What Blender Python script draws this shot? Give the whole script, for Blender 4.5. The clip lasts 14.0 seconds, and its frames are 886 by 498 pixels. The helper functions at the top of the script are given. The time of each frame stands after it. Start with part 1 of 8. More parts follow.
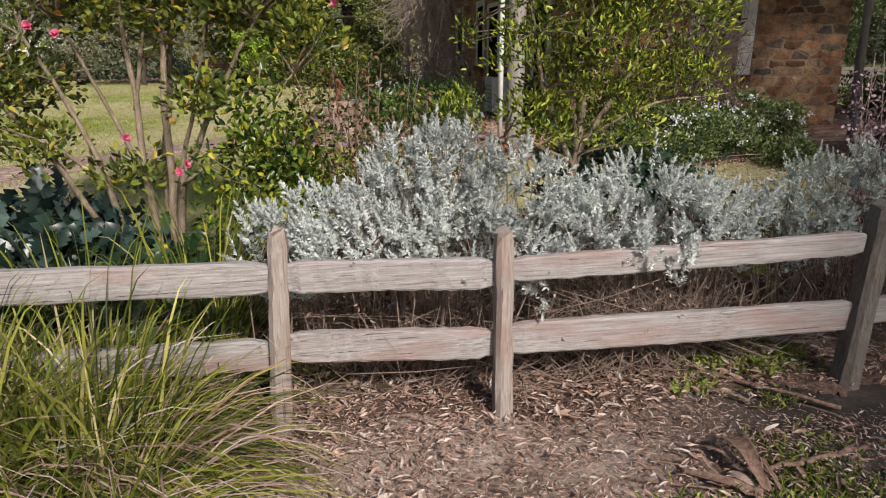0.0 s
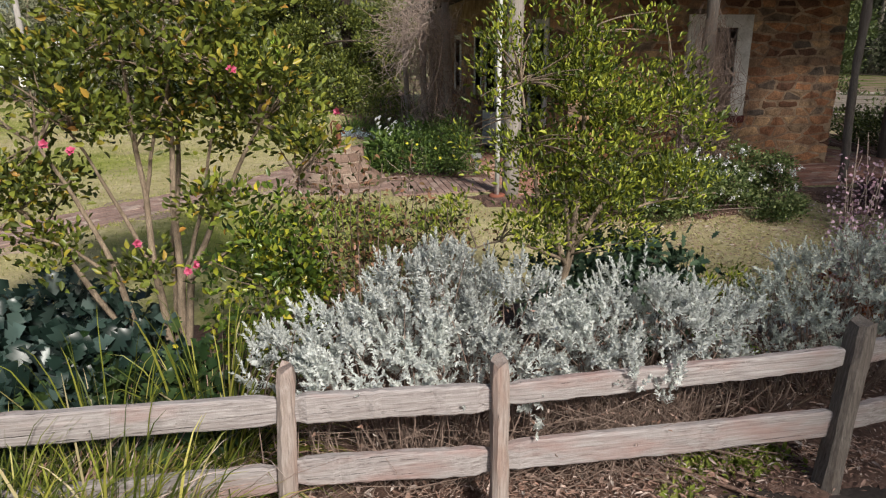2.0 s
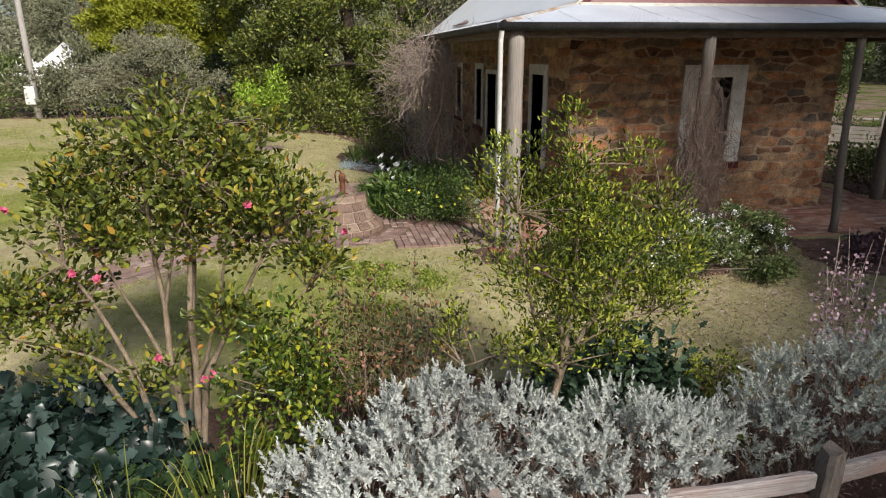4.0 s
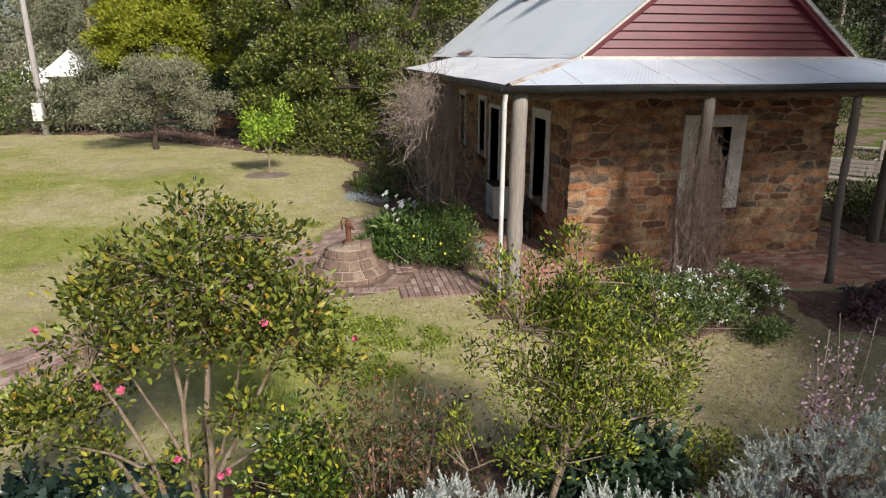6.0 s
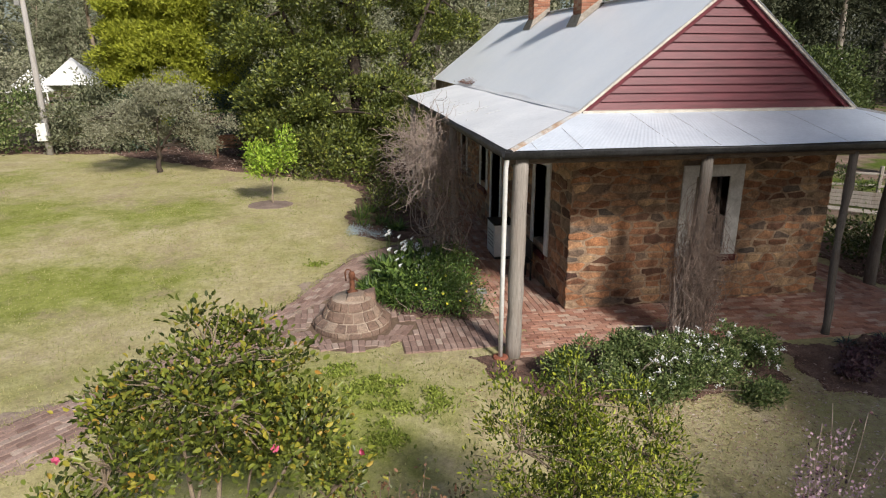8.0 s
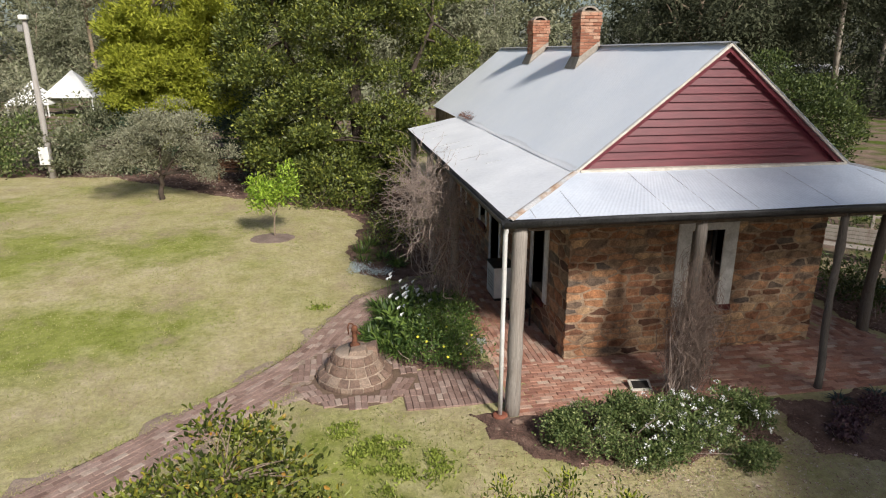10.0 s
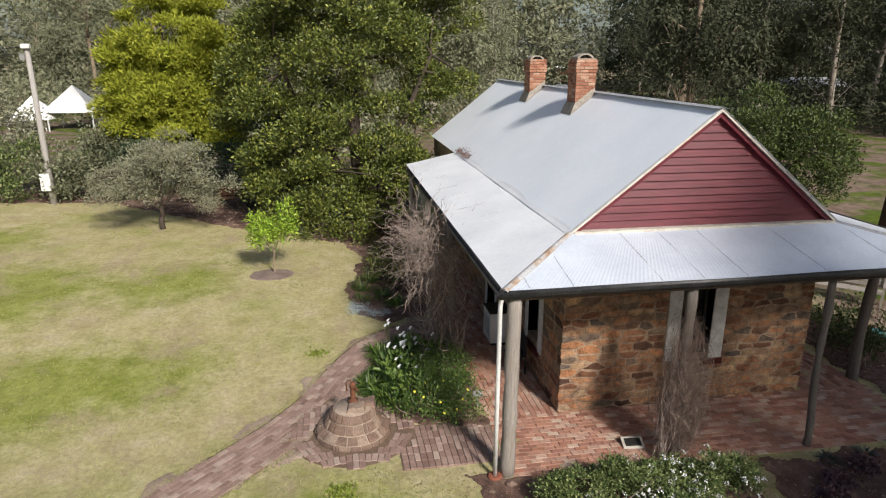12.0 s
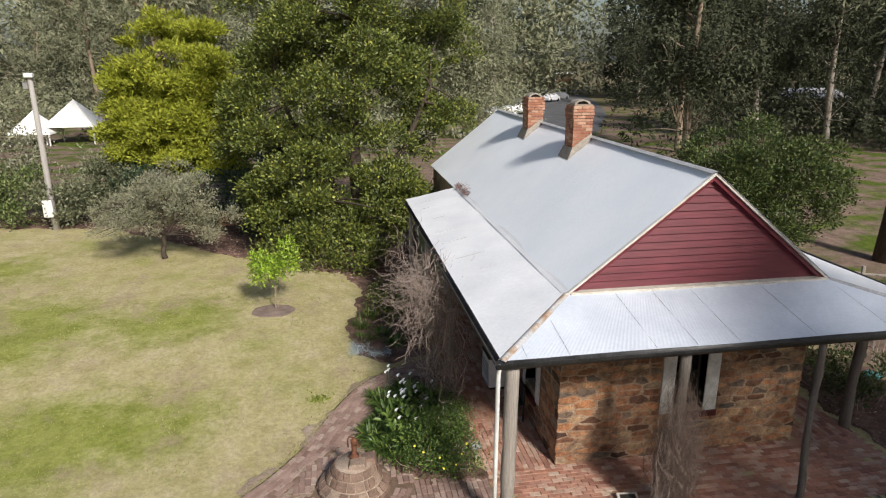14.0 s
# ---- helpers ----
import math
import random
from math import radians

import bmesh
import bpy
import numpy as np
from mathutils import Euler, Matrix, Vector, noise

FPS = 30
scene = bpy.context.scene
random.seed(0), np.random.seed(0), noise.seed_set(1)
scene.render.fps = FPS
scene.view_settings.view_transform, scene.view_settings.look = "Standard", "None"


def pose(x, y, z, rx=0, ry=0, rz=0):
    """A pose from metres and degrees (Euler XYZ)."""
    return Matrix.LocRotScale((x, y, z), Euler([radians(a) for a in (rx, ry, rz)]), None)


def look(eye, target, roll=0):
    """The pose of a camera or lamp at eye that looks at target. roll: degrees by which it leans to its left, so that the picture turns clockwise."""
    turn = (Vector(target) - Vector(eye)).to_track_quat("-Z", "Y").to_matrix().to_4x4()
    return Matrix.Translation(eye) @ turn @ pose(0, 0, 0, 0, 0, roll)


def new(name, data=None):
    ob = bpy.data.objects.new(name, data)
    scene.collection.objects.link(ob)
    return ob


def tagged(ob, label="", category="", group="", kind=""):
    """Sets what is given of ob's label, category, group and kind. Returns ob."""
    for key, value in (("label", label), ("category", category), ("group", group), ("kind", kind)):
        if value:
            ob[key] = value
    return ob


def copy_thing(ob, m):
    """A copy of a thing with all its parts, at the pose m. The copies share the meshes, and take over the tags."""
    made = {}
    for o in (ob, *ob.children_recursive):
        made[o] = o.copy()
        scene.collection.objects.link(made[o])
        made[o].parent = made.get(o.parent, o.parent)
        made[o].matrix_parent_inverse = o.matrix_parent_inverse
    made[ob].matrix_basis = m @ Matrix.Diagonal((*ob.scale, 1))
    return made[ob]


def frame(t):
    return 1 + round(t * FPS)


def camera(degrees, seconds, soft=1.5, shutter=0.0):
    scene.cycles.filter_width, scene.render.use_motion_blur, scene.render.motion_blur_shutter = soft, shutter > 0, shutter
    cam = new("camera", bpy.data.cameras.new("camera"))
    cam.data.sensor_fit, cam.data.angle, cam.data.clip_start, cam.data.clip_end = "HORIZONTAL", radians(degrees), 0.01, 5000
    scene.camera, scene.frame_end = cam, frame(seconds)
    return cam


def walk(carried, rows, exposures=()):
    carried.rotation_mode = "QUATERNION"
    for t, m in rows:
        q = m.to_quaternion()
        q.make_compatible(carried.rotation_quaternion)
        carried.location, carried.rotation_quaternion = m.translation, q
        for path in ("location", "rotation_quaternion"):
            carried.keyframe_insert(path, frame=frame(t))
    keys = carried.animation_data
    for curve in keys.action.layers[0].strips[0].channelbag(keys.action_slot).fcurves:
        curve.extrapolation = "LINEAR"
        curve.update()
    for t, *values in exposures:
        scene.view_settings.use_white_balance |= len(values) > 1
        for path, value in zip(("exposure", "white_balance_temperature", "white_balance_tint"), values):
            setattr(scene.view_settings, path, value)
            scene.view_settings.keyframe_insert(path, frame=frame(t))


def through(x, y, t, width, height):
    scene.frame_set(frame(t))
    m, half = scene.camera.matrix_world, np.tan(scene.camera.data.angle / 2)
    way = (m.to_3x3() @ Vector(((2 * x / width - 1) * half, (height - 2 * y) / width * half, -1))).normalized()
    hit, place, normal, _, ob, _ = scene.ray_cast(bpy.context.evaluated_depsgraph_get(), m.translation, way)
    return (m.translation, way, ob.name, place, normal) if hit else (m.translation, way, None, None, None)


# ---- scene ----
cam = camera(68.8, 14.0, 1.15)
PATH = [
    (0, (-2.651, -9.442, 1.372), (-2.314, -7.557, 0.795), -0.3),
    (0.5, (-2.651, -9.44, 1.517), (-2.312, -7.554, 0.944), -0.4),
    (1, (-2.639, -9.438, 1.71), (-2.299, -7.553, 1.137), -0.4),
    (1.5, (-2.627, -9.433, 1.88), (-2.285, -7.548, 1.307), -0.4),
    (2, (-2.646, -9.425, 2.061), (-2.304, -7.538, 1.494), -0.4),
    (2.5, (-2.651, -9.424, 2.253), (-2.309, -7.538, 1.683), -0.3),
    (3, (-2.632, -9.434, 2.47), (-2.291, -7.547, 1.9), -0.3),
    (5.5, (-2.684, -9.497, 3.65), (-2.352, -7.612, 3.07), -0.1),
    (6, (-2.684, -9.45, 3.841), (-2.35, -7.564, 3.266), 0.1),
    (6.5, (-2.674, -9.39, 4.101), (-2.341, -7.506, 3.521), 0.0),
    (7, (-2.697, -9.391, 4.319), (-2.363, -7.506, 3.74), 0.0),
    (7.5, (-2.7, -9.379, 4.571), (-2.367, -7.495, 3.989), -0.0),
    (8, (-2.685, -9.337, 4.829), (-2.355, -7.453, 4.245), -0.0),
    (10.5, (-2.714, -9.272, 6.101), (-2.378, -7.387, 5.523), 0.1),
    (11, (-2.699, -9.264, 6.353), (-2.362, -7.379, 5.778), 0.2),
    (11.5, (-2.669, -9.251, 6.614), (-2.331, -7.364, 6.042), 0.2),
    (12, (-2.664, -9.22, 6.908), (-2.326, -7.332, 6.339), 0.2),
    (12.5, (-2.657, -9.195, 7.176), (-2.317, -7.307, 6.609), 0.2),
    (13, (-2.662, -9.195, 7.466), (-2.321, -7.307, 6.9), 0.2),
    (13.5, (-2.646, -9.178, 7.761), (-2.305, -7.29, 7.194), 0.1),
    (14, (-2.656, -9.152, 8.039), (-2.316, -7.264, 7.476), 0.2),
]
SUN, SKY, EXPO = 4.8, 0.086, 0.06
walk(cam, [(t, look(eye, target, roll)) for t, eye, target, roll in PATH], [(0.0, EXPO - 0.08), (6.0, EXPO - 0.01), (11.0, EXPO), (14.0, EXPO)])

# ---- daylight: winter sun from ahead of the gable, slightly to its side ----
SUN_EL = radians(36.5)
SUN_FROM = Vector((0.31, -0.95, 0)).normalized()
world = bpy.data.worlds.new("world")
scene.world = world
world.use_nodes = True
wn = world.node_tree.nodes
sky = wn.new("ShaderNodeTexSky")
sky.sky_type = "NISHITA"
sky.sun_disc = False
sky.sun_elevation = SUN_EL
sky.sun_rotation = math.atan2(SUN_FROM.x, SUN_FROM.y)
sky.air_density, sky.dust_density, sky.ozone_density = 1.0, 2.5, 1.0
wn["Background"].inputs["Strength"].default_value = SKY
world.node_tree.links.new(sky.outputs[0], wn["Background"].inputs["Color"])
lamp = bpy.data.lights.new("sun", "SUN")
lamp.energy, lamp.angle, lamp.color = SUN, radians(7.0), (1.0, 0.945, 0.875)
sun = new("sun", lamp)
sun.matrix_world = look(Vector((0, 0, 30)), Vector((0, 0, 30)) - (SUN_FROM * math.cos(SUN_EL) + Vector((0, 0, math.sin(SUN_EL)))))

# ---- small tools ----
rng = np.random.default_rng(7)


class Geo:
    """Collects vertices and faces of one mesh."""

    def __init__(self):
        self.v, self.f, self.n = [], [], 0

    def add(self, verts, faces):
        self.v.append(np.asarray(verts, float).reshape(-1, 3))
        self.f.extend([tuple(i + self.n for i in f) for f in faces])
        self.n += len(self.v[-1])
        return self

    def box(self, lo, hi, m=None, bevel=0.0):
        (a, b, c), (d, e, f) = lo, hi
        if bevel:
            k = bevel
            ring = lambda z, i: [(a + i, b + i, z), (d - i, b + i, z), (d - i, e - i, z), (a + i, e - i, z)]
            vs = ring(c, k) + ring(c + k, 0) + ring(f - k, 0) + ring(f, k)
            fs = [(3, 2, 1, 0), (12, 13, 14, 15)]
            for r in range(3):
                for i in range(4):
                    j = (i + 1) % 4
                    fs.append((r * 4 + i, r * 4 + j, r * 4 + 4 + j, r * 4 + 4 + i))
        else:
            vs = [(a, b, c), (d, b, c), (d, e, c), (a, e, c), (a, b, f), (d, b, f), (d, e, f), (a, e, f)]
            fs = [(3, 2, 1, 0), (4, 5, 6, 7), (0, 1, 5, 4), (1, 2, 6, 5), (2, 3, 7, 6), (3, 0, 4, 7)]
        if m is not None:
            vs = [m @ Vector(p) for p in vs]
        return self.add(vs, fs)

    def tube(self, pts, radii, sides=6, cap=True):
        pts = np.asarray(pts, float)
        n = len(pts)
        radii = np.broadcast_to(np.asarray(radii, float), (n,)) if np.ndim(radii) == 0 or len(radii) == n else np.linspace(radii[0], radii[-1], n)
        d = np.gradient(pts, axis=0)
        d /= np.linalg.norm(d, axis=1, keepdims=True) + 1e-9
        ref = np.array([0.31, 0.95, 0.05])
        a = np.cross(d, ref)
        a /= np.linalg.norm(a, axis=1, keepdims=True) + 1e-9
        b = np.cross(d, a)
        w = np.arange(sides) * 2 * math.pi / sides
        ring = pts[:, None] + radii[:, None, None] * (a[:, None] * np.cos(w)[None, :, None] + b[:, None] * np.sin(w)[None, :, None])
        fs = []
        for i in range(n - 1):
            for j in range(sides):
                k = (j + 1) % sides
                fs.append((i * sides + j, i * sides + k, i * sides + sides + k, i * sides + sides + j))
        if cap:
            fs.append(tuple(range(sides - 1, -1, -1)))
            fs.append(tuple((n - 1) * sides + j for j in range(sides)))
        return self.add(ring.reshape(-1, 3), fs)

    def lathe(self, profile, centre=(0, 0, 0), sides=24):
        w = np.arange(sides) * 2 * math.pi / sides
        vs = [(centre[0] + r * math.cos(q), centre[1] + r * math.sin(q), centre[2] + z) for r, z in profile for q in w]
        fs = []
        for i in range(len(profile) - 1):
            for j in range(sides):
                k = (j + 1) % sides
                fs.append((i * sides + j, i * sides + k, i * sides + sides + k, i * sides + sides + j))
        fs.append(tuple(range(sides - 1, -1, -1)))
        fs.append(tuple((len(profile) - 1) * sides + j for j in range(sides)))
        return self.add(vs, fs)

    def mesh(self, name):
        me = bpy.data.meshes.new(name)
        v = np.concatenate(self.v) if self.v else np.zeros((0, 3))
        me.from_pydata(v.tolist(), [], self.f)
        me.update()
        return me


def quick_mesh(name, verts, faces):
    """A mesh from arrays of one kind of polygon."""
    me = bpy.data.meshes.new(name)
    k = faces.shape[1]
    me.vertices.add(len(verts))
    me.vertices.foreach_set("co", np.ascontiguousarray(verts, np.float32).ravel())
    me.loops.add(faces.size)
    me.loops.foreach_set("vertex_index", np.ascontiguousarray(faces, np.int32).ravel())
    me.polygons.add(len(faces))
    me.polygons.foreach_set("loop_start", np.arange(0, faces.size, k, dtype=np.int32))
    me.update(calc_edges=True)
    return me


def thing(name, at=(0, 0, 0), label="", category="", group="", kind=""):
    ob = new(name)
    ob.location = at
    ob.empty_display_size = 0.1
    return tagged(ob, label, category, group, kind)


def part(name, geo, material, parent=None, label="", smooth=False, **tags):
    """Links a geometry as one mesh under a thing or a part; its coordinates are those of the world."""
    me = geo.mesh(name) if isinstance(geo, Geo) else geo
    if material is not None and not me.materials:
        me.materials.append(material)
    if smooth:
        me.polygons.foreach_set("use_smooth", np.ones(len(me.polygons), bool))
    ob = new(name, me)
    if parent is not None:
        ob.parent = parent
        if parent.parent is None:
            ob.matrix_parent_inverse = Matrix.Translation(-parent.location)
    return tagged(ob, label, **tags)


def ramp01(a, b, x):
    s = np.clip((x - a) / (b - a), 0, 1)
    return s * s * (3 - 2 * s)


def gz(x, y):
    """Height of the ground: it falls towards the fence and rises a little on the lawn."""
    front = -0.52 * ramp01(-0.4, -6.0, np.asarray(y, float))
    lawn = 0.3 * ramp01(2.0, 11.0, np.asarray(y, float)) * ramp01(-0.5, -3.5, np.asarray(x, float))
    far = 0.3 * ramp01(14.0, 22.0, np.asarray(y, float)) * ramp01(-3.5, -0.5, np.asarray(x, float))
    return front + lawn + far


def inside(poly, x, y):
    x, y = np.asarray(x, float), np.asarray(y, float)
    r = np.zeros(x.shape, bool)
    n = len(poly)
    for i in range(n):
        (a, b), (c, d) = poly[i], poly[(i + 1) % n]
        r ^= ((b > y) != (d > y)) & (x < (c - a) * (y - b) / (d - b + 1e-12) + a)
    return r


# ---- materials ----
def nodes_of(name):
    m = bpy.data.materials.new(name)
    m.use_nodes = True
    return m, m.node_tree.nodes, m.node_tree.links, m.node_tree.nodes["Principled BSDF"]


def noise_node(nt, links, scale, detail=5.0, rough=0.6, stretch=(1, 1, 1), coords="Object"):
    tc = nt.new("ShaderNodeTexCoord")
    mp = nt.new("ShaderNodeMapping")
    mp.inputs["Scale"].default_value = stretch
    no = nt.new("ShaderNodeTexNoise")
    no.inputs["Scale"].default_value = scale
    no.inputs["Detail"].default_value = detail
    no.inputs["Roughness"].default_value = rough
    if coords == "World":
        geo = nt.new("ShaderNodeNewGeometry")
        links.new(geo.outputs["Position"], mp.inputs["Vector"])
    else:
        links.new(tc.outputs[coords], mp.inputs["Vector"])
    links.new(mp.outputs["Vector"], no.inputs["Vector"])
    return no


def ramp_node(nt, links, source, stops):
    r = nt.new("ShaderNodeValToRGB")
    el = r.color_ramp.elements
    while len(el) < len(stops):
        el.new(0.5)
    for e, (p, c) in zip(el, stops):
        e.position, e.color = p, (*c, 1)
    links.new(source, r.inputs[0])
    return r


def mix_node(nt, links, kind, fac, a, b):
    m = nt.new("ShaderNodeMix")
    m.data_type, m.blend_type = "RGBA", kind
    for sock, val in ((m.inputs[0], fac), (m.inputs[6], a), (m.inputs[7], b)):
        if isinstance(val, bpy.types.NodeSocket):
            links.new(val, sock)
        elif isinstance(val, (int, float)):
            sock.default_value = val
        else:
            sock.default_value = (*val, 1)
    return m.outputs[2]


def surface(name, stops, scale=6.0, stretch=(1, 1, 1), fine=60.0, rough=0.8, bump=0.3, dist=0.01, metal=0.0, vary=None, vary_stops=None, spec=0.3, coords="World", contrast=0.5):
    """A surface with colour from noise at two scales, grain and bump. vary: 'object' or 'island' picks a base tone per piece."""
    m, nt, links, bsdf = nodes_of(name)
    big = noise_node(nt, links, scale, 4, 0.6, stretch, coords)
    small = noise_node(nt, links, fine, 6, 0.7, stretch, coords)
    base = ramp_node(nt, links, big.outputs["Fac"], stops).outputs[0]
    if vary:
        if vary == "object":
            src = nt.new("ShaderNodeObjectInfo").outputs["Random"]
        else:
            src = nt.new("ShaderNodeNewGeometry").outputs["Random Per Island"]
        tone = ramp_node(nt, links, src, vary_stops)
        tone.color_ramp.interpolation = "LINEAR"
        base = mix_node(nt, links, "MULTIPLY", 1.0, tone.outputs[0], base)
    grain = ramp_node(nt, links, small.outputs["Fac"], [(0.3, (1 - contrast,) * 3), (0.7, (1 + contrast * 0.3,) * 3)])
    base = mix_node(nt, links, "MULTIPLY", 1.0, base, grain.outputs[0])
    links.new(base, bsdf.inputs["Base Color"])
    bsdf.inputs["Roughness"].default_value = rough
    bsdf.inputs["Metallic"].default_value = metal
    bsdf.inputs["Specular IOR Level"].default_value = spec
    if bump:
        bp = nt.new("ShaderNodeBump")
        bp.inputs["Strength"].default_value = bump
        bp.inputs["Distance"].default_value = dist
        add = nt.new("ShaderNodeMath")
        add.operation = "ADD"
        links.new(big.outputs["Fac"], add.inputs[0])
        links.new(small.outputs["Fac"], add.inputs[1])
        links.new(add.outputs[0], bp.inputs["Height"])
        links.new(bp.outputs[0], bsdf.inputs["Normal"])
    return m


def leaf_mat(name, stops, rough=0.45, through=0.35, spec=0.4, gain=1.6):
    """Leaves: a tone per leaf, some light let through."""
    stops = [(p, tuple(min(0.9, v * gain) for v in c)) for p, c in stops]
    m, nt, links, bsdf = nodes_of(name)
    src = nt.new("ShaderNodeNewGeometry").outputs["Random Per Island"]
    base = ramp_node(nt, links, src, stops).outputs[0]
    patch = noise_node(nt, links, 1.3, 3, 0.6, (1, 1, 1), "World")
    shade = ramp_node(nt, links, patch.outputs["Fac"], [(0.3, (0.75,) * 3), (0.7, (1.15,) * 3)])
    base = mix_node(nt, links, "MULTIPLY", 1.0, base, shade.outputs[0])
    links.new(base, bsdf.inputs["Base Color"])
    bsdf.inputs["Roughness"].default_value = rough
    bsdf.inputs["Specular IOR Level"].default_value = spec
    tr = nt.new("ShaderNodeBsdfTranslucent")
    links.new(base, tr.inputs["Color"])
    mx = nt.new("ShaderNodeMixShader")
    mx.inputs[0].default_value = through * 0.75
    links.new(bsdf.outputs[0], mx.inputs[1])
    links.new(tr.outputs[0], mx.inputs[2])
    links.new(mx.outputs[0], nt["Material Output"].inputs["Surface"])
    return m




def old_wood(name, tones, stain, along):
    """Weathered split timber: long grain, dark checks and reddish stains. along: 'x' or 'z', the way of the grain."""
    m, nt, links, bsdf = nodes_of(name)
    st = lambda a, b: (a, b, b) if along == "x" else (b, b, a)
    grain = noise_node(nt, links, 3.0, 9, 0.72, st(0.7, 34), "World")
    check = noise_node(nt, links, 2.0, 6, 0.6, st(0.45, 40), "World")
    patch = noise_node(nt, links, 1.6, 4, 0.6, st(0.8, 3), "World")
    base = ramp_node(nt, links, grain.outputs["Fac"], tones).outputs[0]
    base = mix_node(nt, links, "MIX", ramp_node(nt, links, patch.outputs["Fac"], [(0.5, (0, 0, 0)), (0.68, (0.6,) * 3)]).outputs[0], base, stain)
    cracks = ramp_node(nt, links, check.outputs["Fac"], [(0.30, (0.25,) * 3), (0.37, (1.0,) * 3)])
    base = mix_node(nt, links, "MULTIPLY", 1.0, base, cracks.outputs[0])
    links.new(base, bsdf.inputs["Base Color"])
    bsdf.inputs["Roughness"].default_value = 0.9
    bsdf.inputs["Specular IOR Level"].default_value = 0.2
    bp = nt.new("ShaderNodeBump")
    bp.inputs["Strength"].default_value, bp.inputs["Distance"].default_value = 0.8, 0.006
    add = nt.new("ShaderNodeMath")
    add.operation = "ADD"
    links.new(grain.outputs["Fac"], add.inputs[0])
    links.new(cracks.outputs[0], add.inputs[1])
    links.new(add.outputs[0], bp.inputs["Height"])
    links.new(bp.outputs[0], bsdf.inputs["Normal"])
    return m


M_STONE = surface("stone", [(0.25, (0.42, 0.39, 0.37)), (0.5, (1.06, 1.02, 0.98)), (0.75, (1.6, 1.48, 1.32))], 6, fine=38, bump=0.7, dist=0.015, contrast=0.6, vary="object", vary_stops=[
    (0.0, (0.08, 0.045, 0.036)), (0.18, (0.32, 0.155, 0.085)), (0.36, (0.48, 0.285, 0.165)), (0.5, (0.16, 0.09, 0.064)), (0.62, (0.46, 0.225, 0.115)), (0.7, (0.38, 0.235, 0.145)), (0.84, (0.13, 0.11, 0.095)), (1.0, (0.62, 0.42, 0.245))])
M_MORTAR = surface("mortar", [(0.25, (0.14, 0.09, 0.062)), (0.45, (0.31, 0.21, 0.14)), (0.6, (0.45, 0.325, 0.22)), (0.75, (0.56, 0.43, 0.31))], 3, fine=22, bump=0.6, dist=0.015)
BRICK_TONES = [(0.0, (0.32, 0.145, 0.105)), (0.25, (0.56, 0.31, 0.225)), (0.5, (0.46, 0.215, 0.145)), (0.7, (0.68, 0.47, 0.365)), (0.85, (0.42, 0.21, 0.16)), (1.0, (0.70, 0.545, 0.43))]
M_PAVER = surface("paver", [(0.25, (0.7, 0.7, 0.7)), (0.75, (1.1, 1.1, 1.1))], 4, fine=60, bump=0.3, dist=0.005, vary="object", vary_stops=BRICK_TONES)
PATH_TONES = [(0.0, (0.26, 0.165, 0.135)), (0.3, (0.40, 0.275, 0.23)), (0.55, (0.34, 0.225, 0.185)), (0.8, (0.45, 0.325, 0.275)), (1.0, (0.52, 0.41, 0.34))]
M_PATHP = surface("path_paver", [(0.25, (0.7, 0.7, 0.7)), (0.75, (1.1, 1.1, 1.1))], 3, fine=60, bump=0.3, dist=0.005, vary="object", vary_stops=PATH_TONES)
M_PATHPS = surface("path_pavers", [(0.25, (0.7, 0.7, 0.7)), (0.75, (1.1, 1.1, 1.1))], 3, fine=60, bump=0.3, dist=0.005, vary="island", vary_stops=PATH_TONES)
M_PAVERS = surface("pavers", [(0.25, (0.7, 0.7, 0.7)), (0.75, (1.1, 1.1, 1.1))], 4, fine=60, bump=0.3, dist=0.005, vary="island", vary_stops=BRICK_TONES)
M_JOINT = surface("joint_sand", [(0.3, (0.14, 0.09, 0.065)), (0.7, (0.24, 0.17, 0.12))], 5, fine=80, bump=0.3)
M_CHIM = surface("chimney_brick", [(0.3, (0.75, 0.72, 0.7)), (0.7, (1.1, 1.05, 1.0))], 6, fine=60, bump=0.4, dist=0.006, vary="object", vary_stops=[(0, (0.30, 0.13, 0.085)), (0.4, (0.44, 0.205, 0.13)), (0.7, (0.52, 0.29, 0.20)), (1, (0.56, 0.38, 0.28))])
M_CMORT = surface("lime_mortar", [(0.3, (0.30, 0.22, 0.16)), (0.7, (0.42, 0.33, 0.25))], 8, bump=0.3)
M_RAIL = old_wood("weathered_wood", [(0.27, (0.11, 0.09, 0.084)), (0.42, (0.265, 0.235, 0.228)), (0.56, (0.365, 0.338, 0.33)), (0.75, (0.54, 0.515, 0.51))], (0.30, 0.165, 0.14), "x")
M_POST = old_wood("weathered_post", [(0.25, (0.16, 0.125, 0.105)), (0.5, (0.33, 0.275, 0.245)), (0.75, (0.48, 0.43, 0.40))], (0.27, 0.15, 0.11), "z")
M_LOG = old_wood("grey_log", [(0.25, (0.15, 0.13, 0.115)), (0.5, (0.30, 0.27, 0.24)), (0.75, (0.44, 0.405, 0.365))], (0.22, 0.175, 0.145), "z")
# darker copy of the log: shade on the right-hand posts is in its colour
M_LOGD = old_wood("shade_dark_log", [(0.25, (0.07, 0.06, 0.052)), (0.5, (0.15, 0.13, 0.115)), (0.75, (0.26, 0.235, 0.21))], (0.12, 0.09, 0.07), "z")
M_POLE = old_wood("pale_pole", [(0.25, (0.20, 0.185, 0.17)), (0.5, (0.35, 0.33, 0.31)), (0.75, (0.48, 0.46, 0.44))], (0.27, 0.235, 0.21), "z")
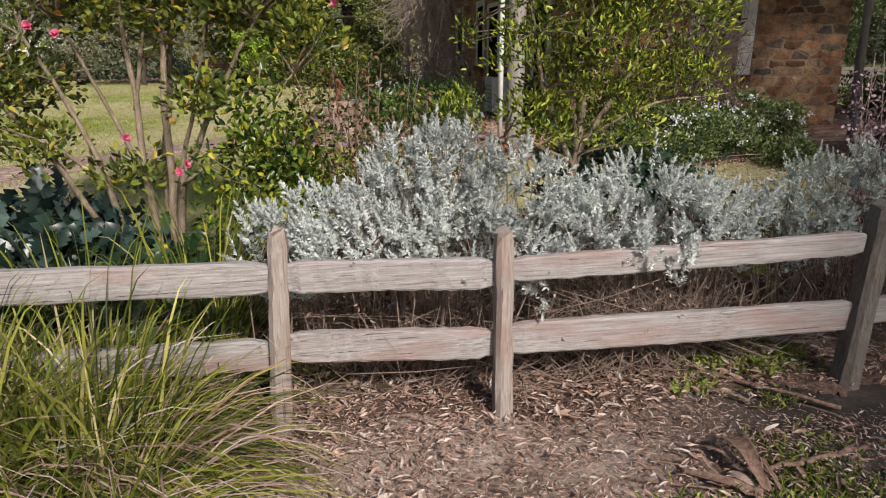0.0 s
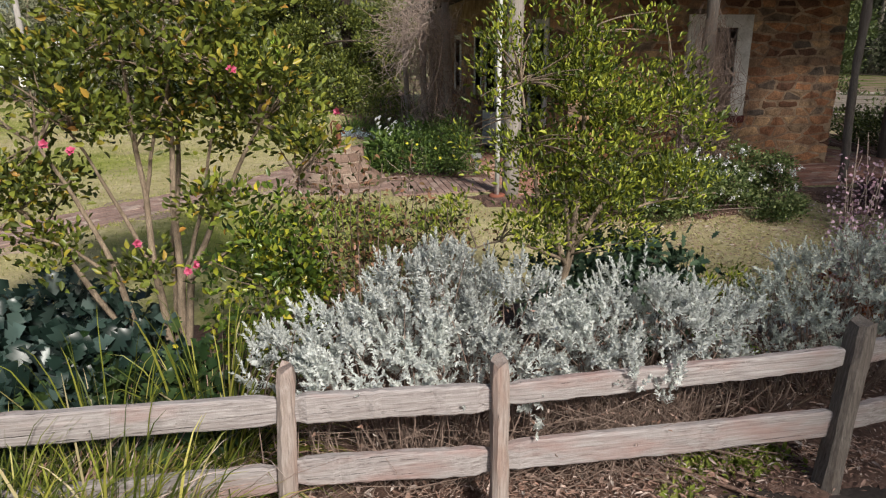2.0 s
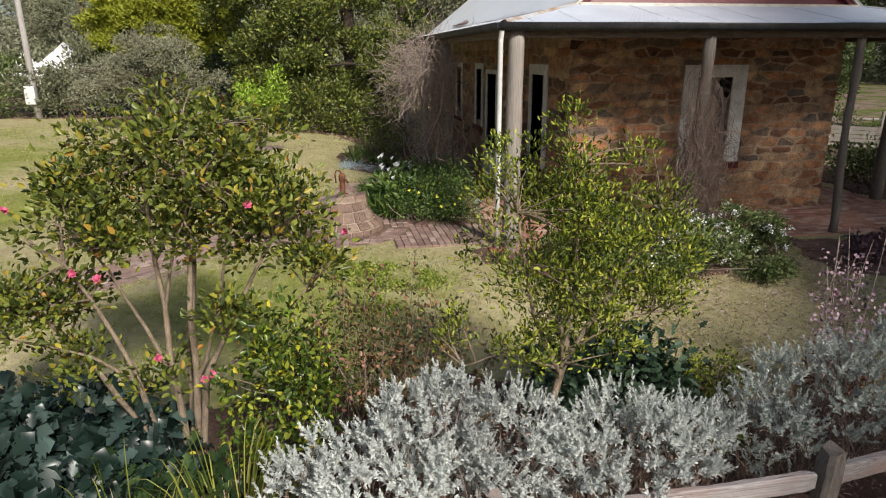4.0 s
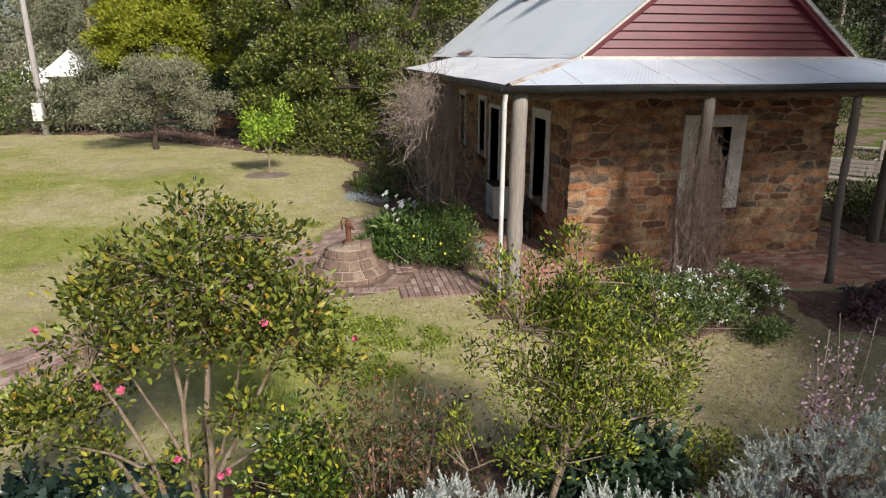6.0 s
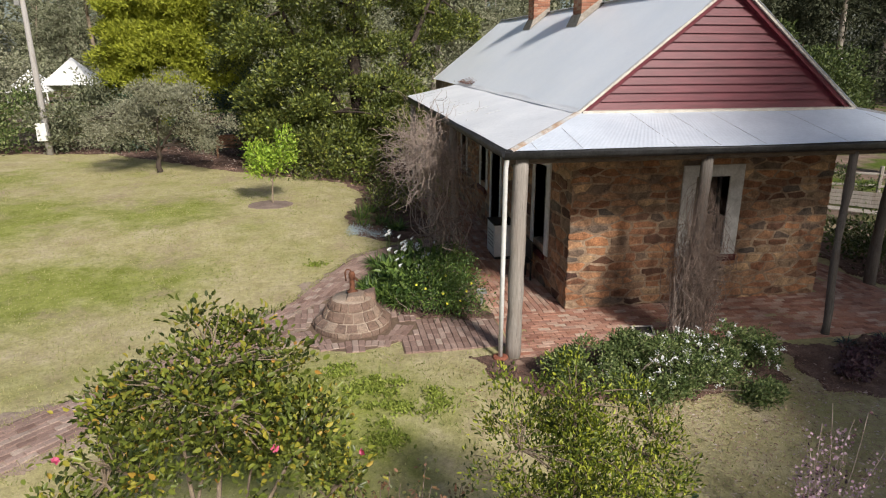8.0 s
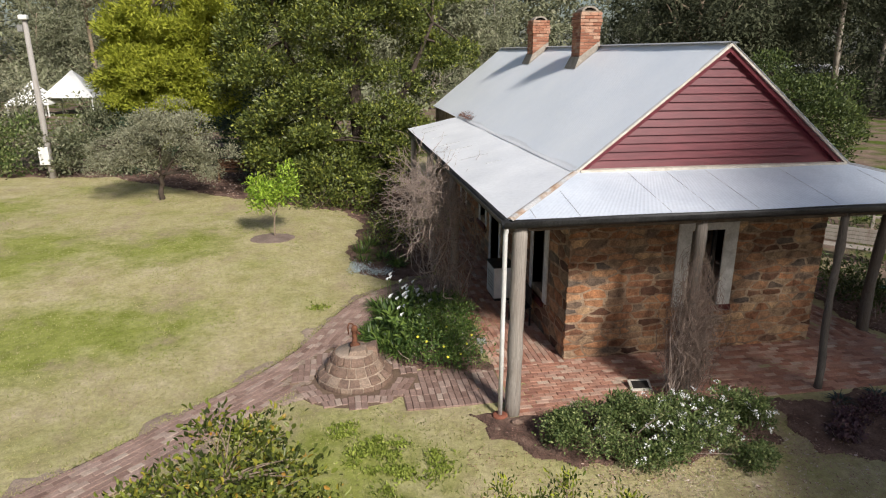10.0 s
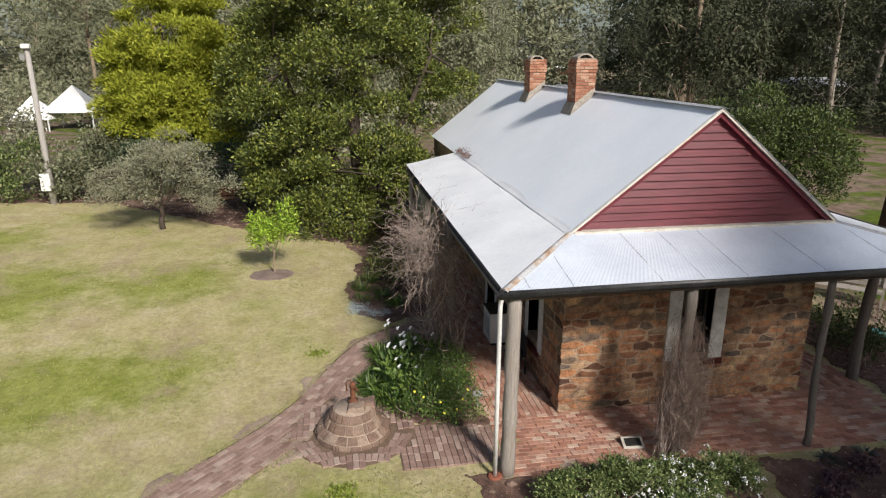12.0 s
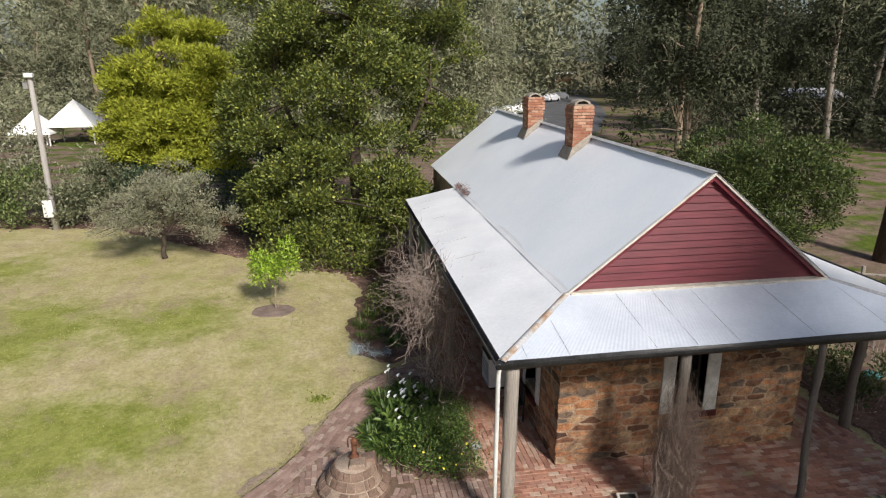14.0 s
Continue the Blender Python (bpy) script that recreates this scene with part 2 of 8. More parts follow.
M_TIMBER = surface("old_timber", [(0.3, (0.10, 0.075, 0.055)), (0.7, (0.22, 0.17, 0.13))], 5, (1, 6, 6), 30, 0.8, 0.4)
M_BENCH = surface("bench_wood", [(0.3, (0.13, 0.065, 0.035)), (0.7, (0.24, 0.125, 0.07))], 5, (1, 6, 6), 30, 0.6, 0.3)
M_BARK = surface("bark", [(0.3, (0.20, 0.15, 0.105)), (0.7, (0.42, 0.33, 0.24))], 9, (3, 3, 0.8), 50, 0.9, 0.7, 0.012)
M_BARKR = surface("shed_bark", [(0.3, (0.15, 0.085, 0.062)), (0.7, (0.36, 0.235, 0.18))], 14, (3, 3, 1.2), 60, 0.85, 0.6, 0.006)
M_BARKP = surface("inner_bark", [(0.3, (0.36, 0.24, 0.2)), (0.7, (0.55, 0.41, 0.36))], 12, (3, 3, 1.2), 60, 0.8, 0.4, 0.005)
M_DBARK = surface("dark_bark", [(0.3, (0.045, 0.035, 0.028)), (0.7, (0.12, 0.09, 0.07))], 7, (3, 3, 0.6), 30, 0.9, 0.7, 0.02)
M_GUM = surface("gum_bark", [(0.3, (0.24, 0.19, 0.15)), (0.55, (0.45, 0.40, 0.34)), (0.8, (0.60, 0.55, 0.48))], 1.2, (2, 2, 0.5), 9, 0.8, 0.4, 0.03)
M_TWIG = surface("dry_twig", [(0.3, (0.26, 0.195, 0.16)), (0.7, (0.52, 0.42, 0.365))], 9, fine=50, bump=0.2)
M_VINE = surface("dead_vine", [(0.3, (0.15, 0.10, 0.08)), (0.7, (0.36, 0.27, 0.22))], 9, fine=50, bump=0.2)
M_WHITE = surface("white_paint", [(0.3, (0.62, 0.62, 0.60)), (0.7, (0.80, 0.80, 0.78))], 5, fine=40, rough=0.6, bump=0.15, contrast=0.15)
M_SURROUND = surface("limewash", [(0.3, (0.50, 0.49, 0.46)), (0.7, (0.76, 0.75, 0.72))], 6, fine=35, rough=0.85, bump=0.4, contrast=0.25)
M_MAROON = surface("maroon_paint", [(0.3, (0.105, 0.017, 0.026)), (0.7, (0.17, 0.03, 0.042))], 3, (0.5, 4, 4), 40, 0.45, 0.12, 0.004, contrast=0.2, spec=0.5)
M_SILL = surface("dark_red_sill", [(0.3, (0.07, 0.012, 0.012)), (0.7, (0.12, 0.025, 0.022))], 6, rough=0.5, bump=0.1)
M_CREAM = surface("cream_trim", [(0.3, (0.50, 0.45, 0.38)), (0.7, (0.72, 0.68, 0.60))], 5, fine=40, rough=0.6, bump=0.2, contrast=0.3)
M_GUTTER = surface("gutter_grey", [(0.3, (0.035, 0.035, 0.036)), (0.7, (0.085, 0.085, 0.087))], 3, fine=30, rough=0.45, bump=0.05, metal=0.3)
M_DARK = surface("dark_joinery", [(0.3, (0.02, 0.018, 0.016)), (0.7, (0.05, 0.045, 0.04))], 6, rough=0.6, bump=0.1)
M_RUST = surface("rusty_iron", [(0.3, (0.09, 0.035, 0.02)), (0.7, (0.24, 0.10, 0.055))], 12, fine=70, rough=0.85, bump=0.4)
M_WELL = surface("well_stone", [(0.25, (0.65, 0.65, 0.65)), (0.75, (1.15, 1.1, 1.05))], 5, fine=40, bump=0.5, dist=0.01, vary="object", vary_stops=[(0, (0.16, 0.11, 0.088)), (0.4, (0.28, 0.195, 0.155)), (0.7, (0.23, 0.155, 0.12)), (1, (0.40, 0.31, 0.245))])
M_WELLM = surface("well_mortar", [(0.3, (0.30, 0.23, 0.175)), (0.7, (0.48, 0.38, 0.30))], 4, fine=40, bump=0.4)
M_SOIL = surface("soil_mulch", [(0.25, (0.085, 0.052, 0.04)), (0.5, (0.19, 0.115, 0.088)), (0.75, (0.33, 0.215, 0.17))], 2.5, fine=35, rough=0.95, bump=0.9, dist=0.04, contrast=0.6)
M_STRAW = surface("leaf_litter", [(0.2, (0.75,) * 3), (0.8, (1.15,) * 3)], 9, fine=40, rough=0.8, bump=0.3, vary="island", vary_stops=[(0, (0.25, 0.14, 0.10)), (0.3, (0.52, 0.36, 0.29)), (0.55, (0.40, 0.235, 0.175)), (0.8, (0.64, 0.49, 0.42)), (1, (0.74, 0.64, 0.57))])
M_REDLEAF = surface("red_brown_leaf", [(0.2, (0.75,) * 3), (0.8, (1.15,) * 3)], 9, fine=40, rough=0.6, bump=0.2, vary="island", vary_stops=[(0, (0.19, 0.085, 0.06)), (0.5, (0.32, 0.165, 0.12)), (1, (0.46, 0.29, 0.22))])
M_GREYBOX = surface("grey_metal", [(0.3, (0.30, 0.30, 0.29)), (0.7, (0.42, 0.42, 0.41))], 6, rough=0.4, bump=0.05, metal=0.4)
M_ASPHALT = surface("asphalt", [(0.3, (0.10, 0.10, 0.105)), (0.7, (0.15, 0.15, 0.155))], 0.4, fine=20, rough=0.9, bump=0.2)
M_CAR = surface("car_paint_white", [(0.3, (0.65, 0.66, 0.68)), (0.7, (0.72, 0.73, 0.74))], 2, rough=0.25, bump=0, spec=0.6, contrast=0.05)
M_TYRE = surface("black_rubber", [(0.3, (0.015,) * 3), (0.7, (0.03,) * 3)], 5, rough=0.9, bump=0)
M_SHEETW = surface("pavilion_fabric", [(0.3, (0.78, 0.78, 0.77)), (0.7, (0.85, 0.85, 0.84))], 2, rough=0.7, bump=0.05, contrast=0.08)

# leaves
L_CAM = leaf_mat("camellia_leaf", [(0, (0.018, 0.028, 0.008)), (0.3, (0.06, 0.074, 0.016)), (0.58, (0.10, 0.125, 0.022)), (0.85, (0.155, 0.172, 0.027)), (0.97, (0.25, 0.21, 0.03)), (1, (0.30, 0.15, 0.035))], 0.36, 0.45, 0.4, 1.85)
L_LEMON = leaf_mat("small_tree_leaf", [(0, (0.022, 0.035, 0.008)), (0.35, (0.065, 0.088, 0.015)), (0.65, (0.14, 0.17, 0.02)), (1, (0.29, 0.305, 0.04))], 0.4, 0.35, 0.3, 1.75)
L_BRIGHT = leaf_mat("bright_leaf", [(0, (0.10, 0.17, 0.02)), (0.6, (0.22, 0.32, 0.035)), (1, (0.36, 0.45, 0.07))], 0.4, 0.4)
L_YELLOW = leaf_mat("yellow_shrub_leaf", [(0, (0.018, 0.035, 0.008)), (0.4, (0.055, 0.09, 0.014)), (0.75, (0.12, 0.165, 0.02)), (0.92, (0.25, 0.27, 0.03)), (1, (0.45, 0.37, 0.04))], 0.3, 0.35, 0.5)
L_DARK = leaf_mat("dark_evergreen_leaf", [(0, (0.045, 0.06, 0.015)), (0.6, (0.09, 0.112, 0.025)), (0.9, (0.155, 0.172, 0.034)), (1, (0.25, 0.26, 0.05))], 0.42, 0.16, 0.35, 1.4)
L_DEEP = leaf_mat("deep_green_leaf", [(0, (0.012, 0.024, 0.014)), (0.6, (0.025, 0.045, 0.025)), (1, (0.05, 0.08, 0.045))], 0.4, 0.2)
L_GOLD = leaf_mat("golden_green_leaf", [(0, (0.13, 0.152, 0.018)), (0.5, (0.19, 0.208, 0.024)), (1, (0.25, 0.26, 0.035))], 0.6, 0.35, 0.2, 1.75)
L_OLIVE = leaf_mat("grey_olive_leaf", [(0, (0.13, 0.135, 0.085)), (0.6, (0.18, 0.18, 0.12)), (1, (0.24, 0.235, 0.165))], 0.6, 0.25)
L_GREYG = leaf_mat("grey_green_leaf", [(0, (0.07, 0.08, 0.045)), (0.6, (0.12, 0.13, 0.075)), (1, (0.20, 0.205, 0.13))], 0.6, 0.25)
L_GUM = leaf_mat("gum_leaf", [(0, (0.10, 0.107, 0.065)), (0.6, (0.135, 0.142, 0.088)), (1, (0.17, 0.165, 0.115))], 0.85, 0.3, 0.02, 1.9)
# gum leaf again, with the right-hand wood's shade put into its colour
L_GUMD = leaf_mat("shaded_gum_leaf", [(0, (0.045, 0.052, 0.032)), (0.6, (0.062, 0.069, 0.042)), (1, (0.085, 0.09, 0.058))], 0.85, 0.3, 0.02, 1.3)
L_VIB = leaf_mat("bush_leaf", [(0, (0.035, 0.055, 0.018)), (0.6, (0.07, 0.095, 0.03)), (1, (0.17, 0.19, 0.08))], 0.5, 0.2, 0.25, 1.9)
L_SIDE = leaf_mat("glossy_dark_leaf", [(0, (0.03, 0.045, 0.014)), (0.7, (0.05, 0.068, 0.02)), (1, (0.085, 0.105, 0.03))], 0.45, 0.2, 0.3)
L_SILVER = leaf_mat("silver_leaf", [(0, (0.38, 0.395, 0.37)), (0.5, (0.54, 0.56, 0.535)), (1, (0.62, 0.645, 0.635))], 0.95, 0.45, 0.03, 1.34)
L_SILVERG = leaf_mat("silver_green_leaf", [(0, (0.30, 0.325, 0.29)), (0.6, (0.43, 0.455, 0.415)), (1, (0.54, 0.565, 0.53))], 0.9, 0.25, 0.05, 1.3)
L_BLUE = leaf_mat("blue_green_leaf", [(0, (0.008, 0.018, 0.014)), (0.6, (0.02, 0.04, 0.031)), (1, (0.075, 0.115, 0.10))], 0.35, 0.2, 0.5, 1.15)
L_LOBE = leaf_mat("lobed_green_leaf", [(0, (0.012, 0.028, 0.01)), (0.6, (0.03, 0.06, 0.02)), (1, (0.075, 0.12, 0.04))], 0.35, 0.2, 0.5, 1.0)
L_TUFT = leaf_mat("strap_leaf", [(0, (0.03, 0.042, 0.01)), (0.4, (0.10, 0.125, 0.02)), (0.75, (0.22, 0.235, 0.035)), (0.9, (0.36, 0.33, 0.08)), (1, (0.46, 0.39, 0.24))], 0.45, 0.35, 0.3, 1.3)
L_STRAP = leaf_mat("dark_strap_leaf", [(0, (0.025, 0.05, 0.012)), (0.6, (0.06, 0.10, 0.022)), (1, (0.13, 0.18, 0.04))], 0.4, 0.3)
L_GRASS = leaf_mat("grass_blade", [(0, (0.15, 0.18, 0.05)), (0.5, (0.26, 0.25, 0.10)), (1, (0.34, 0.305, 0.16))], 0.7, 0.3, 0.2)
L_GREENG = leaf_mat("green_grass_blade", [(0, (0.09, 0.12, 0.02)), (0.6, (0.17, 0.21, 0.035)), (1, (0.27, 0.30, 0.07))], 0.6, 0.3, 0.2, 1.5)
L_ROSE = leaf_mat("rose_leaf", [(0, (0.03, 0.042, 0.014)), (0.45, (0.08, 0.088, 0.028)), (0.65, (0.13, 0.08, 0.04)), (1, (0.22, 0.11, 0.065))], 0.4, 0.3)
L_PURPLE = leaf_mat("purple_leaf", [(0, (0.035, 0.02, 0.025)), (1, (0.10, 0.05, 0.06))], 0.5, 0.2)
L_WHITEFL = leaf_mat("white_petal", [(0, (0.66, 0.66, 0.58)), (1, (0.85, 0.85, 0.80))], 0.6, 0.3)
L_PINKFL = leaf_mat("pink_petal", [(0, (0.62, 0.07, 0.18)), (1, (0.80, 0.20, 0.34))], 0.5, 0.3, 0.3, 1.0)
L_BLOSSOM = leaf_mat("pale_pink_petal", [(0, (0.42, 0.25, 0.32)), (1, (0.66, 0.48, 0.55))], 0.6, 0.3, 0.3, 1.1)


def ground_mat():
    m, nt, links, bsdf = nodes_of("ground")
    geo = nt.new("ShaderNodeNewGeometry")
    sep = nt.new("ShaderNodeSeparateXYZ")
    links.new(geo.outputs["Position"], sep.inputs[0])
    big = noise_node(nt, links, 0.33, 3, 0.55, (1, 1.3, 1), "World")
    mid = noise_node(nt, links, 1.7, 5, 0.65, (1, 1, 1), "World")
    fine = noise_node(nt, links, 38, 6, 0.75, (1, 1, 1), "World")
    straw = ramp_node(nt, links, mid.outputs["Fac"], [(0.3, (0.40, 0.355, 0.165)), (0.55, (0.50, 0.44, 0.245)), (0.75, (0.56, 0.475, 0.32))]).outputs[0]
    green = ramp_node(nt, links, mid.outputs["Fac"], [(0.3, (0.20, 0.235, 0.04)), (0.7, (0.33, 0.36, 0.085))]).outputs[0]
    gmask = ramp_node(nt, links, big.outputs["Fac"], [(0.52, (0, 0, 0)), (0.70, (0.55,) * 3)]).outputs[0]
    lawn = mix_node(nt, links, "MIX", gmask, straw, green)
    # greener stretches of the lawn, with ragged edges; the fourth paints in soft shade
    for gx0, gy0, gr in ((-12.2, 10.2, 2.6), (-7.6, 10.6, 1.7), (-9.0, 4.4, 1.9), (-6.6, 5.0, 1.1), (-14.9, 16.8, 1.4), (-3.3, -1.4, 1.8)):
        dist = nt.new("ShaderNodeVectorMath")
        dist.operation = "DISTANCE"
        links.new(geo.outputs["Position"], dist.inputs[0])
        dist.inputs[1].default_value = (gx0, gy0, 0.1)
        ragged = nt.new("ShaderNodeMath")
        ragged.operation = "MULTIPLY_ADD"
        links.new(mid.outputs["Fac"], ragged.inputs[0])
        ragged.inputs[1].default_value = 2.6
        links.new(dist.outputs["Value"], ragged.inputs[2])
        mr = nt.new("ShaderNodeMapRange")
        mr.inputs["From Min"].default_value, mr.inputs["From Max"].default_value = gr + 2.1, gr + 0.5
        mr.inputs["To Max"].default_value = 0.9
        links.new(ragged.outputs[0], mr.inputs["Value"])
        lawn = mix_node(nt, links, "MIX", mr.outputs[0], lawn, green)
    bare = noise_node(nt, links, 0.55, 5, 0.65, (1.2, 1, 1), "World")
    bmask = ramp_node(nt, links, bare.outputs["Fac"], [(0.52, (0, 0, 0)), (0.68, (0.75,) * 3)]).outputs[0]
    lawn = mix_node(nt, links, "MIX", bmask, lawn, (0.40, 0.315, 0.215))
    dirt = ramp_node(nt, links, mid.outputs["Fac"], [(0.3, (0.22, 0.155, 0.125)), (0.5, (0.38, 0.28, 0.23)), (0.7, (0.52, 0.41, 0.35))]).outputs[0]

    def edge(sock, lo, hi):
        wob = nt.new("ShaderNodeMath")
        wob.operation = "MULTIPLY_ADD"
        links.new(mid.outputs["Fac"], wob.inputs[0])
        wob.inputs[1].default_value = 1.2
        links.new(sock, wob.inputs[2])
        mr = nt.new("ShaderNodeMapRange")
        mr.inputs["From Min"].default_value, mr.inputs["From Max"].default_value = lo + 0.6, hi + 0.6
        links.new(wob.outputs[0], mr.inputs["Value"])
        return mr.outputs[0]

    humus = ramp_node(nt, links, mid.outputs["Fac"], [(0.3, (0.035, 0.03, 0.027)), (0.55, (0.085, 0.07, 0.062)), (0.75, (0.20, 0.16, 0.14))]).outputs[0]
    dirt = mix_node(nt, links, "MIX", edge(sep.outputs["X"], -1.4, -0.3), dirt, humus)
    base = mix_node(nt, links, "MIX", edge(sep.outputs["Y"], -4.9, -4.3), dirt, lawn)
    # beyond the lawn: leaf litter with rough grass
    rough_grass = mix_node(nt, links, "MIX", ramp_node(nt, links, big.outputs["Fac"], [(0.45, (0, 0, 0)), (0.6, (1, 1, 1))]).outputs[0],
                           ramp_node(nt, links, mid.outputs["Fac"], [(0.3, (0.15, 0.105, 0.08)), (0.7, (0.31, 0.225, 0.18))]).outputs[0],
                           ramp_node(nt, links, mid.outputs["Fac"], [(0.3, (0.055, 0.085, 0.015)), (0.7, (0.14, 0.18, 0.03))]).outputs[0])
    base = mix_node(nt, links, "MIX", edge(sep.outputs["Y"], 25.0, 27.0), base, rough_grass)
    base = mix_node(nt, links, "MIX", edge(sep.outputs["X"], 10.5, 12.0), base, rough_grass)
    grain = ramp_node(nt, links, fine.outputs["Fac"], [(0.28, (0.7,) * 3), (0.72, (1.12,) * 3)])
    speck = noise_node(nt, links, 9.0, 5, 0.7, (1, 1, 1), "World")
    sp = ramp_node(nt, links, speck.outputs["Fac"], [(0.32, (0.74,) * 3), (0.6, (1.06,) * 3)])
    base = mix_node(nt, links, "MULTIPLY", 1.0, base, sp.outputs[0])
    links.new(mix_node(nt, links, "MULTIPLY", 1.0, base, grain.outputs[0]), bsdf.inputs["Base Color"])
    bsdf.inputs["Roughness"].default_value = 0.95
    bsdf.inputs["Specular IOR Level"].default_value = 0.1
    bp = nt.new("ShaderNodeBump")
    bp.inputs["Strength"].default_value, bp.inputs["Distance"].default_value = 0.6, 0.03
    links.new(fine.outputs["Fac"], bp.inputs["Height"])
    links.new(bp.outputs[0], bsdf.inputs["Normal"])
    return m


def roof_mat(name, lo, hi, soil, metal=0.0):
    m, nt, links, bsdf = nodes_of(name)
    big = noise_node(nt, links, 0.8, 4, 0.6, (1, 1, 1), "World")
    fine = noise_node(nt, links, 14, 6, 0.7, (1, 1, 1), "World")
    tone = ramp_node(nt, links, big.outputs["Fac"], [(0.3, lo), (0.7, hi)]).outputs[0]
    grain = ramp_node(nt, links, fine.outputs["Fac"], [(0.25, (soil,) * 3), (0.75, (1.03,) * 3)]).outputs[0]
    tone = mix_node(nt, links, "MULTIPLY", 1.0, tone, grain)
    rust = noise_node(nt, links, 3.1, 7, 0.75, (1, 1, 1), "World")
    rmask = ramp_node(nt, links, rust.outputs["Fac"], [(0.70, (0, 0, 0)), (0.78, (0.55,) * 3)]).outputs[0]
    tone = mix_node(nt, links, "MIX", rmask, tone, (0.36, 0.22, 0.14))
    links.new(tone, bsdf.inputs["Base Color"])
    bsdf.inputs["Metallic"].default_value = metal
    bsdf.inputs["Roughness"].default_value = 0.42
    return m


def glass_mat():
    m, nt, links, bsdf = nodes_of("window_glass")
    bsdf.inputs["Base Color"].default_value = (0.9, 0.95, 0.95, 1)
    bsdf.inputs["Transmission Weight"].default_value = 1.0
    bsdf.inputs["Roughness"].default_value = 0.03
    bsdf.inputs["IOR"].default_value = 1.45
    return m


M_GROUND, M_GLASS = ground_mat(), glass_mat()
M_ROOF = roof_mat("pale_galvanised_iron", (0.85, 0.895, 0.95), (0.91, 0.945, 0.985), 0.95)
# front veranda iron: thin tree shade is put into this darker, bluer colour
M_ROOFF = roof_mat("shade_toned_galvanised_iron", (0.56, 0.615, 0.70), (0.70, 0.75, 0.83), 0.86, 0.0)
M_ROOFV = roof_mat("weathered_galvanised_iron", (0.72, 0.74, 0.775), (0.86, 0.875, 0.90), 0.86)

# ---- ground: one sheet to the horizon ----
gx = np.unique(np.concatenate([np.linspace(-14, 14, 113), np.linspace(-60, 80, 71), [-2500, -900, -300, -120, 150, 300, 900, 2500]]))
gy = np.unique(np.concatenate([np.linspace(-10, 24, 137), np.linspace(-60, 140, 101), [-2500, -900, -300, -120, 200, 300, 900, 2500]]))
GX, GY = np.meshgrid(gx, gy)
GZ = gz(GX, GY) + np.where((np.abs(GX) < 60) & (np.abs(GY) < 60), 0.012 * np.sin(GX * 2.3 + np.sin(GY * 1.7)) * np.sin(GY * 1.9), 0)
gv = np.stack([GX, GY, GZ], -1).reshape(-1, 3)
idx = np.arange(len(gv)).reshape(GX.shape)
gf = np.stack([idx[:-1, :-1], idx[:-1, 1:], idx[1:, 1:], idx[1:, :-1]], -1).reshape(-1, 4)
part("ground", quick_mesh("ground", gv, gf), M_GROUND, None, "dry winter lawn and bark-littered garden ground", True, category="ground", kind="structure")


def sheet(name, poly, lift, material, label, wobble=0.12, step=0.1, mound=0.0):
    """A bed laid a little above the ground, with an uneven edge."""
    p = np.array(poly)
    (x0, y0), (x1, y1) = p.min(0) - 0.3, p.max(0) + 0.3
    xs, ys = np.arange(x0, x1, step), np.arange(y0, y1, step)
    X, Y = np.meshgrid(xs, ys)
    wx = X + wobble * np.sin(Y * 3.1 + X * 1.3) + wobble * 0.5 * np.sin(Y * 9.7)
    wy = Y + wobble * np.sin(X * 3.7 + Y * 0.9) + wobble * 0.5 * np.sin(X * 11.3)
    keep = inside(poly, wx, wy)
    Z = gz(X, Y) + lift + mound * (0.5 + 0.5 * np.sin(X * 2.1 + 1) * np.sin(Y * 2.6)) + 0.010 * np.sin(X * 17 + Y * 5) * np.sin(Y * 19)
    ed = keep.copy()
    ed[1:, :] &= keep[:-1, :]
    ed[:-1, :] &= keep[1:, :]
    ed[:, 1:] &= keep[:, :-1]
    ed[:, :-1] &= keep[:, 1:]
    Z = np.where(ed, Z, gz(X, Y) - 0.03)
    ok = keep[:-1, :-1] & keep[1:, :-1] & keep[:-1, 1:] & keep[1:, 1:]
    i = np.arange(X.size).reshape(X.shape)
    f = np.stack([i[:-1, :-1], i[:-1, 1:], i[1:, 1:], i[1:, :-1]], -1)[ok]
    used, inv = np.unique(f, return_inverse=True)
    v = np.stack([X, Y, Z], -1).reshape(-1, 3)[used]
    return part(name, quick_mesh(name, v, inv.reshape(f.shape)), material, None, label, True, category="garden bed", kind="structure")


BED_FRONT = [(-7.5, -6.5), (3.6, -6.5), (3.6, -4.9), (1.6, -4.2), (0.9, -3.8), (-0.6, -3.55), (-1.6, -3.5), (-2.6, -3.55), (-3.4, -3.4), (-5.2, -3.4), (-7.5, -4.2)]
BED_WELL = [(-1.85, 2.5), (-1.3, 1.75), (-0.4, 1.62), (0.22, 1.7), (0.25, 4.0), (0.2, 6.0), (-1.1, 6.2), (-2.1, 4.5), (-2.3, 3.3)]
BED_BACK = [(-2.4, 8.6), (-2.0, 7.4), (-1.2, 7.0), (-0.2, 7.3), (0.2, 8.4), (0.2, 14), (-1.6, 13.6), (-1.9, 11.6)]
BED_TREES = [(-30, 23.4), (-17.9, 23.4), (-12.7, 22.6), (-9.5, 19.6), (-6.6, 17.0), (-5.4, 15.7), (-2.4, 14.3), (-1.6, 12.7), (0.2, 13.2), (1.2, 18), (2, 26), (-30, 26)]
BED_SIDE = [(4.5, -0.35), (8.85, -0.3), (8.9, 6.8), (10.8, 6.8), (11.6, 4.4), (11, -3.5), (6.5, -3.0), (4.6, -1.7)]
